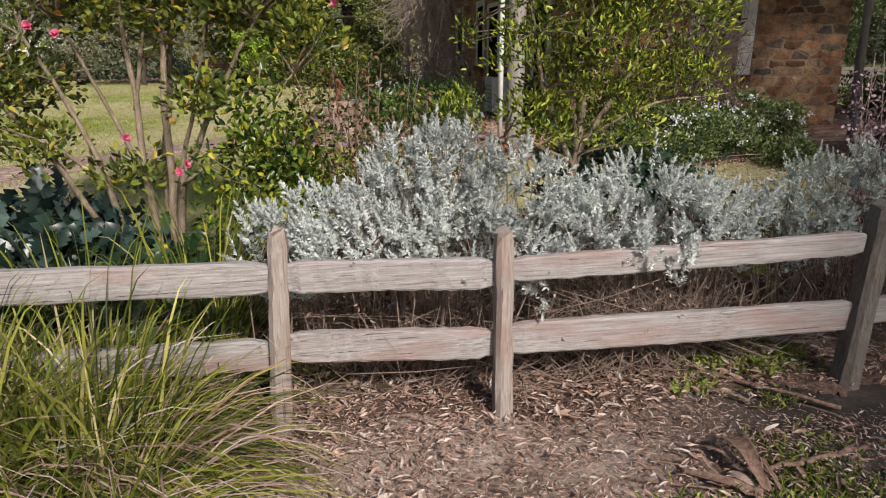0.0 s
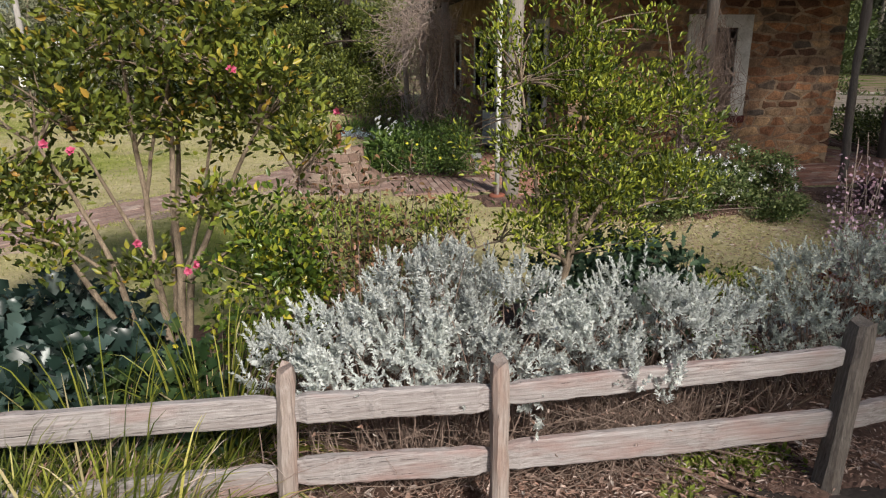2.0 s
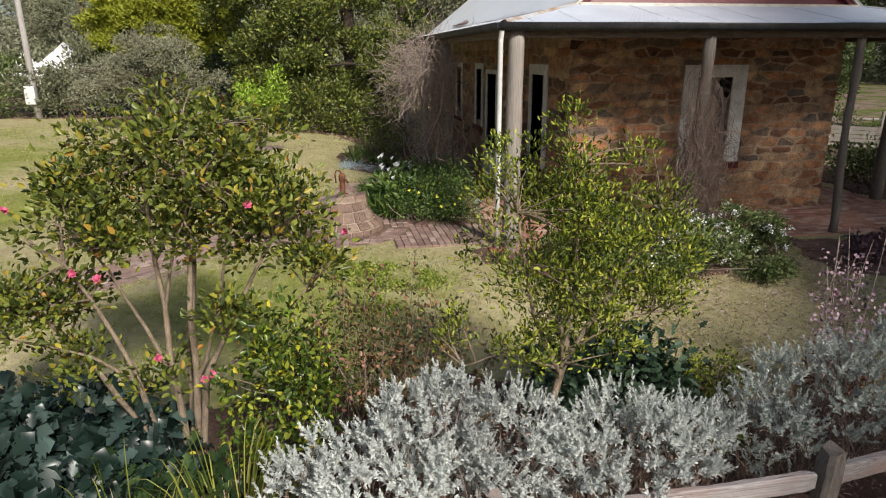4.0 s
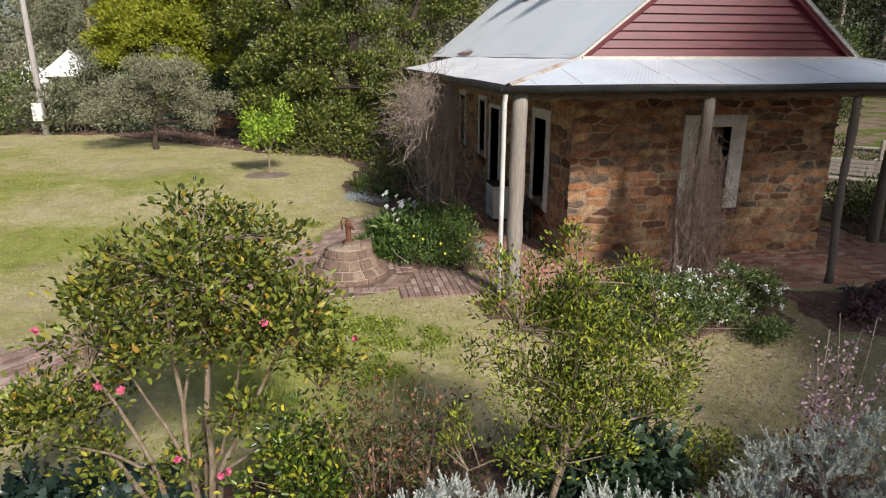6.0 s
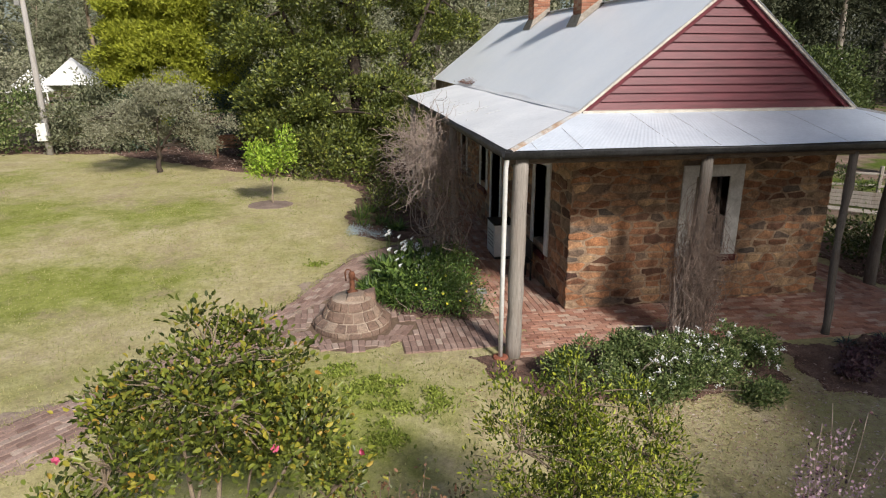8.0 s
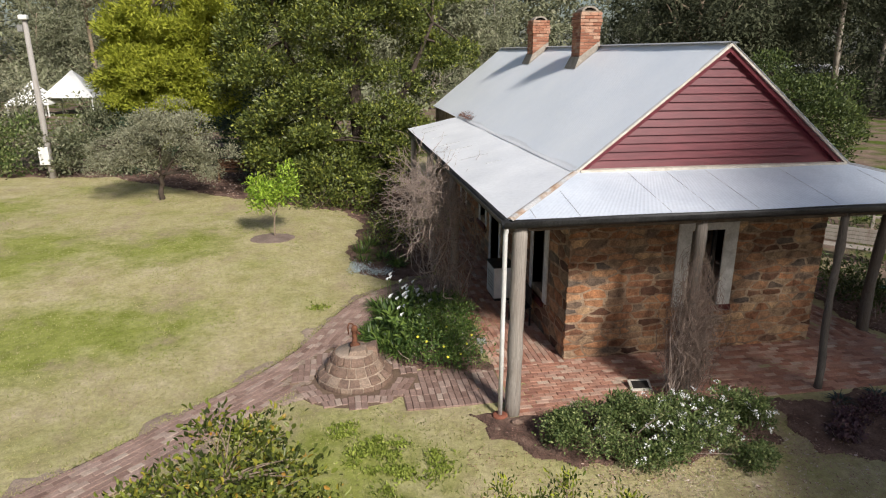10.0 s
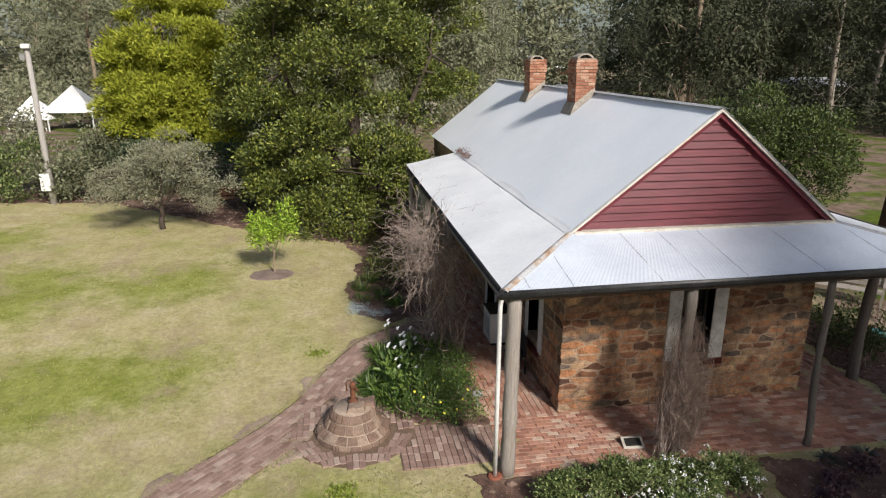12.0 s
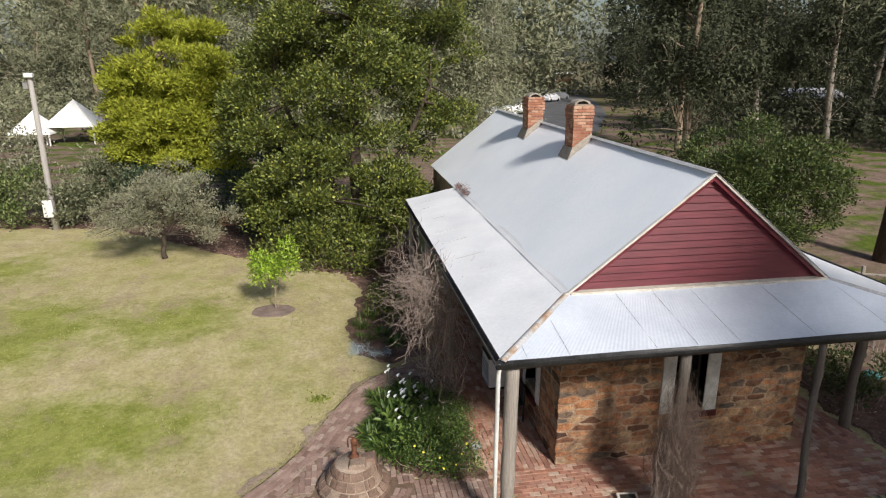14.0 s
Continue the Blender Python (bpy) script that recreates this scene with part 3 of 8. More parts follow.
BED_BUSH = [(-0.65, 0.1), (4.5, -0.2), (4.3, -1.35), (2.4, -1.6), (1.1, -1.5), (0.2, -1.25), (-0.5, -0.7)]
M_BARESOIL = surface("bare_soil", [(0.25, (0.17, 0.125, 0.105)), (0.75, (0.33, 0.25, 0.21))], 3, fine=35, rough=0.95, bump=0.6, dist=0.02)
BED_SAP = [(-4.55 + 0.72 * math.cos(a), 10.75 + 0.6 * math.sin(a)) for a in np.linspace(0, 6.0, 14)]
for nm, poly, lift, lab in (("garden_bed_front", BED_FRONT, 0.02, "dark mulched flower bed behind the split-rail fence"), ("garden_bed_well", BED_WELL, 0.04, "dark mulched bed between the pump and the veranda"),
                            ("garden_bed_back", BED_BACK, 0.04, "mulched bed at the lawn's edge"), ("garden_bed_trees", BED_TREES, 0.02, "shaded leaf litter under the tall trees"),
                            ("garden_bed_side", BED_SIDE, 0.03, "dark mulched bed beside the veranda"), ("garden_bed_bush", BED_BUSH, 0.03, "mulched bed in front of the veranda paving"),
                            ("garden_bed_sapling", BED_SAP, 0.03, "round bare soil ring under the young tree")):
    sheet(nm, poly, lift, M_BARESOIL if "sapling" in nm else M_SOIL, lab, 0.03 if "sapling" in nm else 0.10, 0.1 if "trees" in nm else 0.045)

# ---- the cottage ----
X0, X1, YF, YB = 1.69, 7.1, 1.81, 17.3          # outer faces of the stone walls
EAVE, RIDGE, XR = 3.8, 6.03, 4.47                # heights of eave and ridge, line of the ridge
cottage = thing("cottage", (4.4, 6, 0), "old brown rubble-stone cottage with maroon gable and iron roof", "house")


def wall_geo(axis, face, depth, a0, a1, z0, z1, holes):
    """A wall with openings: axis 'x' runs along x with its face at y=face; depth goes inwards."""
    As = sorted({a0, a1, *(v for h in holes for v in h[:2])})
    Zs = sorted({z0, z1, *(v for h in holes for v in h[2:])})
    lo, hi = min(face, face + depth), max(face, face + depth)
    solid = lambda i, j: 0 <= i < len(As) - 1 and 0 <= j < len(Zs) - 1 and not any(h[0] - 1e-6 <= As[i] < h[1] - 1e-6 and h[2] - 1e-6 <= Zs[j] < h[3] - 1e-6 for h in holes)
    ids, verts, faces = {}, [], []

    def vid(i, j, k):
        if (i, j, k) not in ids:
            ids[i, j, k] = len(verts)
            d = (lo, hi)[k]
            verts.append((As[i], d, Zs[j]) if axis == "x" else (d, As[i], Zs[j]))
        return ids[i, j, k]

    for i in range(len(As) - 1):
        for j in range(len(Zs) - 1):
            if not solid(i, j):
                continue
            faces.append([vid(i, j, 0), vid(i + 1, j, 0), vid(i + 1, j + 1, 0), vid(i, j + 1, 0)])
            faces.append([vid(i, j + 1, 1), vid(i + 1, j + 1, 1), vid(i + 1, j, 1), vid(i, j, 1)])
            for di, dj, e in ((-1, 0, ((i, j), (i, j + 1))), (1, 0, ((i + 1, j + 1), (i + 1, j))), (0, -1, ((i + 1, j), (i, j))), (0, 1, ((i, j + 1), (i + 1, j + 1)))):
                if not solid(i + di, j + dj):
                    (p, q), (r, t) = e
                    faces.append([vid(p, q, 0), vid(r, t, 0), vid(r, t, 1), vid(p, q, 1)])
    return Geo().add(verts, faces)


def clip_poly(poly, n, c):
    """Keeps the side of a convex outline where n.p <= c."""
    out = []
    for i in range(len(poly)):
        p, q = poly[i], poly[(i + 1) % len(poly)]
        dp, dq = n[0] * p[0] + n[1] * p[1] - c, n[0] * q[0] + n[1] * q[1] - c
        if dp <= 0:
            out.append(p)
        if (dp < 0 < dq) or (dq < 0 < dp):
            k = dp / (dp - dq)
            out.append((p[0] + k * (q[0] - p[0]), p[1] + k * (q[1] - p[1])))
    return out


def rubble(a0, a1, z0, z1, holes, seed, w=0.47, h=0.18, gap=0.010):
    """Outlines of irregular stones that fill a wall, leaving joints."""
    r = np.random.default_rng(seed)
    pts, row, z = [], 0, z0 - h * 0.3
    while z < z1 + h:
        hh = h * r.uniform(0.55, 1.4)
        a = a0 - w * r.uniform(0.2, 0.9)
        while a < a1 + w:
            ww = w * r.choice([0.35, 0.6, 0.9, 1.2, 1.7])
            pts.append((a + ww / 2, z + hh / 2 + r.uniform(-0.25, 0.25) * h))
            a += ww
        z += hh
    pts = np.array(pts)
    out = []
    for i, p in enumerate(pts):
        if not (a0 - 0.1 < p[0] < a1 + 0.1 and z0 - 0.1 < p[1] < z1 + 0.1):
            continue
        poly = [(a0, z0), (a1, z0), (a1, z1), (a0, z1)]
        near = np.argsort(((pts - p) ** 2 * (1, 7.5)).sum(1))[1:22]
        for j in near:
            d = (pts[j] - p) * np.array([1.0, 7.5])
            mid = (pts[j] + p) / 2
            poly = clip_poly(poly, d, float(d @ mid) - gap * np.linalg.norm(d))
            if len(poly) < 3:
                break
        for h0, h1, hz0, hz1 in holes:
            if len(poly) < 3:
                break
            opts = [((1, 0), h0 - gap), ((-1, 0), -(h1 + gap)), ((0, 1), hz0 - gap), ((0, -1), -(hz1 + gap))]
            best = max((clip_poly(poly, n, c) for n, c in opts), key=lambda q: area(q))
            poly = best
        if len(poly) >= 3 and area(poly) > 0.004:
            c = np.mean(poly, axis=0)
            sz = math.sqrt(area(poly))
            rough = []
            for e in range(len(poly)):
                p0, p1 = np.array(poly[e]), np.array(poly[(e + 1) % len(poly)])
                ln = np.linalg.norm(p1 - p0)
                rough.append(p0 * 0.9 + c * 0.1 if r.random() < 0.4 else p0)
                if ln > 0.09:
                    inw = (c - (p0 + p1) / 2)
                    rough.append((p0 + p1) / 2 + inw / (np.linalg.norm(inw) + 1e-6) * r.uniform(-0.004, 0.02))
            poly = [tuple(v) for v in rough]
            out.append([tuple(c + (np.array(q) - c) * r.choice([0.9, 0.95, 0.99]) + r.normal(0, 0.004, 2)) for q in poly])
    return out


def area(q):
    return 0.5 * abs(sum(q[i][0] * q[(i + 1) % len(q)][1] - q[(i + 1) % len(q)][0] * q[i][1] for i in range(len(q)))) if len(q) > 2 else 0


def stone_geo(poly, place, proud, bev=0.018):
    """A stone: an outline with softened rim, standing proud of the joint."""
    c = np.mean(poly, axis=0)
    n = len(poly)
    inner = [tuple(c + (np.array(q) - c) * max(0.3, 1 - bev / (np.linalg.norm(np.array(q) - c) + 1e-6))) for q in poly]
    vs = [place(a, z, -0.03) for a, z in poly] + [place(a, z, proud * 0.45) for a, z in poly] + [place(a, z, proud) for a, z in inner] + [place(c[0], c[1], proud * 1.25)]
    fs = [(i, (i + 1) % n, n + (i + 1) % n, n + i) for i in range(n)] + [(n + i, n + (i + 1) % n, 2 * n + (i + 1) % n, 2 * n + i) for i in range(n)]
    fs += [(2 * n + i, 2 * n + (i + 1) % n, 3 * n) for i in range(n)]
    g = Geo()
    g.add(vs, fs)
    return g


FWIN = (4.16, 4.86, 1.0, 2.55)
SWIN = [(3.2, 3.98, 0.88, 2.58), (6.9, 7.8, 0.05, 2.5), (8.45, 9.1, 1.2, 2.6), (11.2, 11.9, 1.2, 2.6)]
FRAME = [(3.88, 5.15, 0.98, 2.77)]
SFRAME = [(2.98, 4.14, 0.72, 2.78), (6.75, 7.95, 0.05, 2.6), (8.3, 9.25, 1.05, 2.75), (11.05, 12.05, 1.05, 2.75)]
wall_f = part("wall", wall_geo("x", YF, 0.42, X0, X1, -0.1, EAVE - 0.05, [FWIN]), M_MORTAR, cottage, "rubble stone wall with pale mortar joints")
wall_s = part("wall", wall_geo("y", X0, 0.42, YF + 0.421, YB, -0.1, EAVE - 0.05, SWIN), M_MORTAR, cottage, "rubble stone side wall")
part("wall", wall_geo("y", X1, -0.42, YF + 0.421, YB, -0.1, EAVE - 0.05, []), M_MORTAR, cottage)
part("wall", wall_geo("x", YB, -0.42, X0 + 0.421, X1 - 0.421, -0.1, EAVE - 0.05, []), M_MORTAR, cottage)
part("floor_boards", Geo().box((X0 + 0.43, YF + 0.43, -0.1), (X1 - 0.43, YB - 0.43, 0.02)), M_DARK, cottage)
part("ceiling", Geo().box((X0 + 0.43, YF + 0.43, 3.0), (X1 - 0.43, YB - 0.43, 3.04)), M_DARK, cottage)
for poly in rubble(X0 - 0.03, X1 + 0.02, 0.0, 3.3, FRAME, 3, w=0.42, h=0.15):
    part("stone", stone_geo(poly, lambda a, z, d: (a, YF - d, z), rng.uniform(0.002, 0.016)), M_STONE, wall_f)
for poly in rubble(YF - 0.0, 12.6, 0.0, 3.1, SFRAME, 5, w=0.5, h=0.22):
    part("stone", stone_geo([(a, z) for a, z in poly[::-1]], lambda a, z, d: (X0 - d, a, z), rng.uniform(0.002, 0.016)), M_STONE, wall_s)


def window(place, fr, op, label, arched=False):
    """A recessed window: limewashed surround and reveals, dark sashes with panes, a sill."""
    f0, f1, fz0, fz1 = fr
    o0, o1, oz0, oz1 = op
    w = part("window", Geo().add([place(*p) for p in ((o0, oz0, -0.30), (o1, oz0, -0.30), (o1, oz1, -0.30), (o0, oz1, -0.30), (o0, oz0, -0.34), (o1, oz0, -0.34), (o1, oz1, -0.34), (o0, oz1, -0.34))], [(0, 1, 2, 3)]), M_DARK, cottage, label)
    w.data.clear_geometry()
    g = Geo()

    def slab(a, b, c, d, near, far):
        pts = [place(*p) for p in ((a, c, far), (b, c, far), (b, d, far), (a, d, far), (a, c, near), (b, c, near), (b, d, near), (a, d, near))]
        g.add(pts, [(3, 2, 1, 0), (4, 5, 6, 7), (0, 1, 5, 4), (1, 2, 6, 5), (2, 3, 7, 6), (3, 0, 4, 7)])

    # surround, 25 mm proud, and reveals that line the opening
    slab(f0, o0, fz0, fz1, 0.028, -0.30)
    slab(o1, f1, fz0, fz1, 0.028, -0.30)
    slab(o0, o1, oz1, fz1, 0.026, -0.30)
    part("surround", g, M_SURROUND, w, "white limewashed window surround")
    g = Geo()
    slab(o0, o0 + 0.06, oz0, oz1, -0.22, -0.29)
    slab(o1 - 0.06, o1, oz0, oz1, -0.22, -0.29)
    slab(o0 + 0.06, o1 - 0.06, oz1 - 0.06, oz1, -0.22, -0.29)
    slab(o0 + 0.06, o1 - 0.06, oz0, oz0 + 0.07, -0.22, -0.29)
    midz = (oz0 + oz1) / 2
    slab(o0 + 0.06, o1 - 0.06, midz - 0.025, midz + 0.025, -0.215, -0.285)
    mid = (o0 + o1) / 2
    slab(mid - 0.012, mid + 0.012, oz0 + 0.07, midz - 0.025, -0.235, -0.27)
    slab(mid - 0.012, mid + 0.012, midz + 0.025, oz1 - 0.06, -0.235, -0.27)
    part("sash_frame", g, M_DARK, w)
    for a, b in ((o0 + 0.06, mid - 0.012), (mid + 0.012, o1 - 0.06)):
        for c, d in ((oz0 + 0.07, midz - 0.025), (midz + 0.025, oz1 - 0.06)):
            g = Geo()
            slab(a, b, c, d, -0.25, -0.254)
            ob = part("pane", g, M_GLASS, w)
            ob.visible_shadow = False
    g = Geo()
    slab(o0 - 0.02, o1 + 0.3, fz0 - 0.13, fz0 - 0.002, 0.06, -0.2)
    part("sill", g, M_SILL, w, "dark red painted sill")


window(lambda a, z, d: (a, YF - d, z), FRAME[0], FWIN, "narrow window in a white limewashed surround")
for k in (0, 2, 3):
    window(lambda a, z, d: (X0 - d, a, z), SFRAME[k], SWIN[k], "narrow side window in a white surround")
door = part("door", Geo().box((X0 + 0.22, 6.92, 0.05), (X0 + 0.28, 7.78, 2.1)).box((X0 + 0.205, 7.0, 0.2), (X0 + 0.219, 7.3, 1.9)).box((X0 + 0.205, 7.4, 0.2), (X0 + 0.219, 7.7, 1.9)), M_DARK, cottage, "dark panelled side door")
g = Geo()
for a, b, c, d in ((6.75, 6.9, 0.05, 2.6), (7.8, 7.95, 0.05, 2.6), (6.9, 7.8, 2.5, 2.6)):
    g.box((X0 - 0.028, a, c), (X0 + 0.3, b, d))
part("door_frame", g, M_SURROUND, door, "white limewashed door surround")

# gable: overlapping weatherboards
gable = part("gable", Geo().add([(1.9, YF + 0.08, EAVE), (7.04, YF + 0.08, EAVE), (XR, YF + 0.08, RIDGE - 0.05), (1.9, YF + 0.3, EAVE), (7.04, YF + 0.3, EAVE), (XR, YF + 0.3, RIDGE - 0.05)], [(0, 1, 2), (5, 4, 3), (0, 2, 5, 3), (1, 4, 5, 2)]), M_MAROON, cottage, "maroon weatherboard gable")
pitch = (RIDGE - EAVE) / (XR - 1.67)
bh = 0.147
z = EAVE + 0.02
while z < RIDGE - 0.2:
    zt = min(z + bh + 0.02, RIDGE - 0.1)
    lo0 = 1.67 + (z - EAVE) / pitch + 0.16
    lo1 = 1.67 + (zt - EAVE) / pitch + 0.16
    yb, yt = YF + 0.022 + 0.006 * rng.random(), YF + 0.068
    vs = [(lo0, yb, z), (2 * XR - lo0, yb, z), (2 * XR - lo1, yt, zt), (lo1, yt, zt), (lo0, YF + 0.085, z), (2 * XR - lo0, YF + 0.085, z), (2 * XR - lo1, YF + 0.085, zt), (lo1, YF + 0.085, zt)]
    part("weatherboard", Geo().add(vs, [(0, 1, 2, 3), (4, 7, 6, 5), (0, 4, 5, 1), (3, 2, 6, 7), (0, 3, 7, 4), (1, 5, 6, 2)]), M_MAROON, gable)
    z += bh
for s in (-1, 1):
    def bx(u, s=s):
        return XR + s * u
    span = XR - 1.67
    for name, mat, y0, y1, t0, t1, lab in (("barge_board", M_CREAM, YF - 0.10, YF - 0.06, -0.045, 0.008, "pale painted barge board"), ("inner_barge", M_MAROON, YF - 0.055, YF + 0.06, -0.125, -0.05, "maroon barge lining")):
        vs = []
        for y in (y0, y1):
            for u, zz in ((0, RIDGE), (span, EAVE)):
                for t in (t0, t1):
                    vs.append((bx(u), y, zz + t * 1.27))
        part(name, Geo().add(vs, [(0, 1, 3, 2), (4, 6, 7, 5), (0, 4, 5, 1), (2, 3, 7, 6), (0, 2, 6, 4), (1, 5, 7, 3)]), mat, cottage, lab)
part("apron_flashing", Geo().box((1.75, YF - 0.14, EAVE - 0.035), (7.2, YF + 0.03, EAVE + 0.02), bevel=0.008), M_CREAM, cottage, "pale lead-coloured flashing under the gable")


# ---- corrugated roofs ----
def corrugated(top, bottom, n_hint=None, wave=0.0762, depth=0.0032, per=6, thick=0.004):
    """A sheet between two edge curves; ridges run from top to bottom edge. top, bottom: functions of u in 0..1 giving points."""
    a, b = np.array(top(0.0)), np.array(top(1.0))
    a2, b2 = np.array(bottom(0.0)), np.array(bottom(1.0))
    length = max(np.linalg.norm(b - a), np.linalg.norm(b2 - a2))
    n = int(length / wave * per)
    u = np.linspace(0, 1, n + 1)
    T, B = np.array([top(q) for q in u]), np.array([bottom(q) for q in u])
    d = (b2 - a2) / np.linalg.norm(b2 - a2)
    down = np.array(bottom(0.5)) - np.array(top(0.5))
    nrm = np.cross(d, down)
    nrm /= np.linalg.norm(nrm)
    if nrm[2] < 0:
        nrm = -nrm
    s = (B - a2) @ d
    wv = depth / 2 * np.cos(s * 2 * math.pi / wave)
    rows = 5
    V = []
    for r in range(rows):
        k = r / (rows - 1)
        P = T * (1 - k) + B * k
        sag = 0.006 * np.sin(s * 1.7 + r) + 0.004 * np.sin(s * 0.9 + 2 * r)
        V.append(P + nrm * (wv + sag)[:, None])
    V = np.concatenate(V)
    i = np.arange(rows * (n + 1)).reshape(rows, n + 1)
    f = np.stack([i[:-1, :-1], i[:-1, 1:], i[1:, 1:], i[1:, :-1]], -1).reshape(-1, 4)
    low = V - nrm * thick
    V2 = np.concatenate([V, low])
    F = np.concatenate([f, f[:, ::-1] + len(V)])
    return quick_mesh("sheet", V2, F)


def lin(p, q):
    p, q = np.array(p, float), np.array(q, float)
    return lambda u: p + (q - p) * u


GUT = 3.42
for s, lab in ((-1, "pale galvanised corrugated iron roof slope"), (1, "pale galvanised corrugated iron roof slope")):
    part("main_roof", corrugated(lin((XR, YF - 0.12, RIDGE), (XR, 17.55, RIDGE)), lin((XR + s * 2.85, YF - 0.12, EAVE - 0.03), (XR + s * 2.85, 17.55, EAVE - 0.03))), M_ROOF, cottage, lab, True)
part("veranda_roof", corrugated(lin((1.72, YF - 0.02, EAVE), (1.72, 12.5, EAVE)), lin((-0.06, -0.06, GUT), (-0.06, 12.5, GUT))), M_ROOFV, cottage, "corrugated iron veranda roof with lifted, stained sheets", True)
# the front slope takes the iron copy with painted-in shade
part("veranda_roof", corrugated(lin((1.72, YF - 0.02, EAVE), (7.22, YF - 0.02, EAVE)), lin((-0.06, -0.06, GUT), (9.0, -0.06, GUT))), M_ROOFF, cottage, "corrugated iron veranda roof over the front, bluish tree shade in its colour", True)
part("veranda_roof", corrugated(lin((7.22, YF - 0.02, EAVE), (7.22, 12.5, EAVE)), lin((9.0, -0.06, GUT), (9.0, 12.5, GUT))), M_ROOFV, cottage, "corrugated iron veranda roof", True)


def strip(p, q, w, lift, name, mat, lab=""):
    """A folded capping along an edge."""
    p, q = Vector(p), Vector(q)
    d = (q - p).normalized()
    side = d.cross(Vector((0, 0, 1))).normalized()
    up = Vector((0, 0, lift))
    vs = [p - side * w - up * 1.2, p - side * w * 0.25 + up, p + side * w * 0.25 + up, p + side * w - up * 1.2]
    vs += [v + (q - p) for v in vs]
    vs += [v - Vector((0, 0, 0.008)) for v in vs]
    fs = [(0, 1, 5, 4), (1, 2, 6, 5), (2, 3, 7, 6)] + [(12, 13, 9, 8), (13, 14, 10, 9), (14, 15, 11, 10)] + [(0, 4, 12, 8), (3, 11, 15, 7)]
    return part(name, Geo().add([tuple(v) for v in vs], fs), mat, cottage, lab)


M_CAP = surface("roof_capping", [(0.3, (0.42, 0.42, 0.43)), (0.7, (0.60, 0.60, 0.61))], 2.0, fine=25, rough=0.5, bump=0.1, metal=0.2)
strip((XR, YF - 0.13, RIDGE + 0.012), (XR, 17.56, RIDGE + 0.012), 0.12, 0.012, "ridge_cap", M_CAP)
M_RUSTCAP = surface("rusted_capping", [(0.46, (0.55, 0.55, 0.56)), (0.58, (0.48, 0.38, 0.30)), (0.72, (0.36, 0.20, 0.11))], 2.6, fine=25, rough=0.7, bump=0.2)
strip((1.72, YF - 0.02, EAVE + 0.012), (-0.06, -0.06, GUT + 0.012), 0.07, 0.014, "hip_cap", M_RUSTCAP, "rust-stained hip capping")
strip((7.22, YF - 0.02, EAVE + 0.012), (9.0, -0.06, GUT + 0.012), 0.07, 0.014, "hip_cap", M_CAP)

for y0, y1 in ((YF, 12.5),):
    part("break_flashing", Geo().add([(1.60, y0, EAVE - 0.01), (1.60, y1, EAVE - 0.01), (1.70, y0, EAVE + 0.035), (1.70, y1, EAVE + 0.035), (1.76, y0, EAVE + 0.075), (1.76, y1, EAVE + 0.075)], [(0, 2, 3, 1), (2, 4, 5, 3)]), M_ROOFV, cottage, "dull flashing where the roof slope breaks")
for k in range(7):
    y = rng.uniform(3.0, 12.0)
    a, ln = rng.uniform(0.15, 0.7), rng.uniform(0.3, 0.8)
    za = lambda x: GUT + (EAVE - GUT) * (x + 0.06) / 1.78
    part("sheet_lap", Geo().box((a, y, 0.0), (a + ln, y + 0.012, 0.008), Matrix(((1, 0, 0, 0), (0.03, 1, 0, 0), ((EAVE - GUT) / 1.78, 0, 1, za(0.0) + 0.004), (0, 0, 0, 1)))), M_CAP, cottage, "edge of a lifted roof sheet")
for k in (0, 1, 3, 4, 5, 7, 9, 10):
    xb = 0.35 + k * 0.76 + rng.uniform(-0.04, 0.04)
    tt = min(1.0, max(0.25, (xb + 0.06) / 1.78 - 0.05, 0.25), (9.0 - xb) / 1.78 - 0.05)
    p0, p1 = Vector((xb, -0.05, GUT + 0.006)), Vector((xb, -0.05 + 1.82 * tt * rng.uniform(0.75, 0.98), GUT + 0.006 + (EAVE - GUT) * tt * 0.95))
    w_, h_ = Vector((0.0028, 0, 0)), Vector((0, 0, 0.004))
    p1.z = GUT + 0.006 + (EAVE - GUT) * (p1.y + 0.06) / 1.85
    vs = [p0 - w_, p0 + w_, p1 + w_, p1 - w_]
    part("sheet_lap", Geo().add([tuple(v) for v in vs] + [tuple(v + h_) for v in vs], [(3, 2, 1, 0), (4, 5, 6, 7), (0, 1, 5, 4), (1, 2, 6, 5), (2, 3, 7, 6), (3, 0, 4, 7)]), M_CAP, cottage, "overlap of two roof sheets")
g = Geo()
for k in range(260):
    x, y = 1.72 + rng.normal(0, 0.07), rng.uniform(10.6, 12.6)
    z = EAVE + 0.075 + max(0, (x - 1.72) * pitch)
    a = rng.uniform(0, 6.28)
    d = Vector((math.cos(a), math.sin(a), rng.uniform(-0.2, 0.3))) * rng.uniform(0.03, 0.07)
    s_ = Vector((-d.y, d.x, 0.01)) * 0.3
    p = Vector((x, y, z))
    g.add([tuple(p - d), tuple(p + s_), tuple(p + d), tuple(p - s_)], [(0, 1, 2, 3)])
part("roof_debris", g, M_REDLEAF, cottage, "dry leaves caught where the roof slope breaks", kind="stuff")

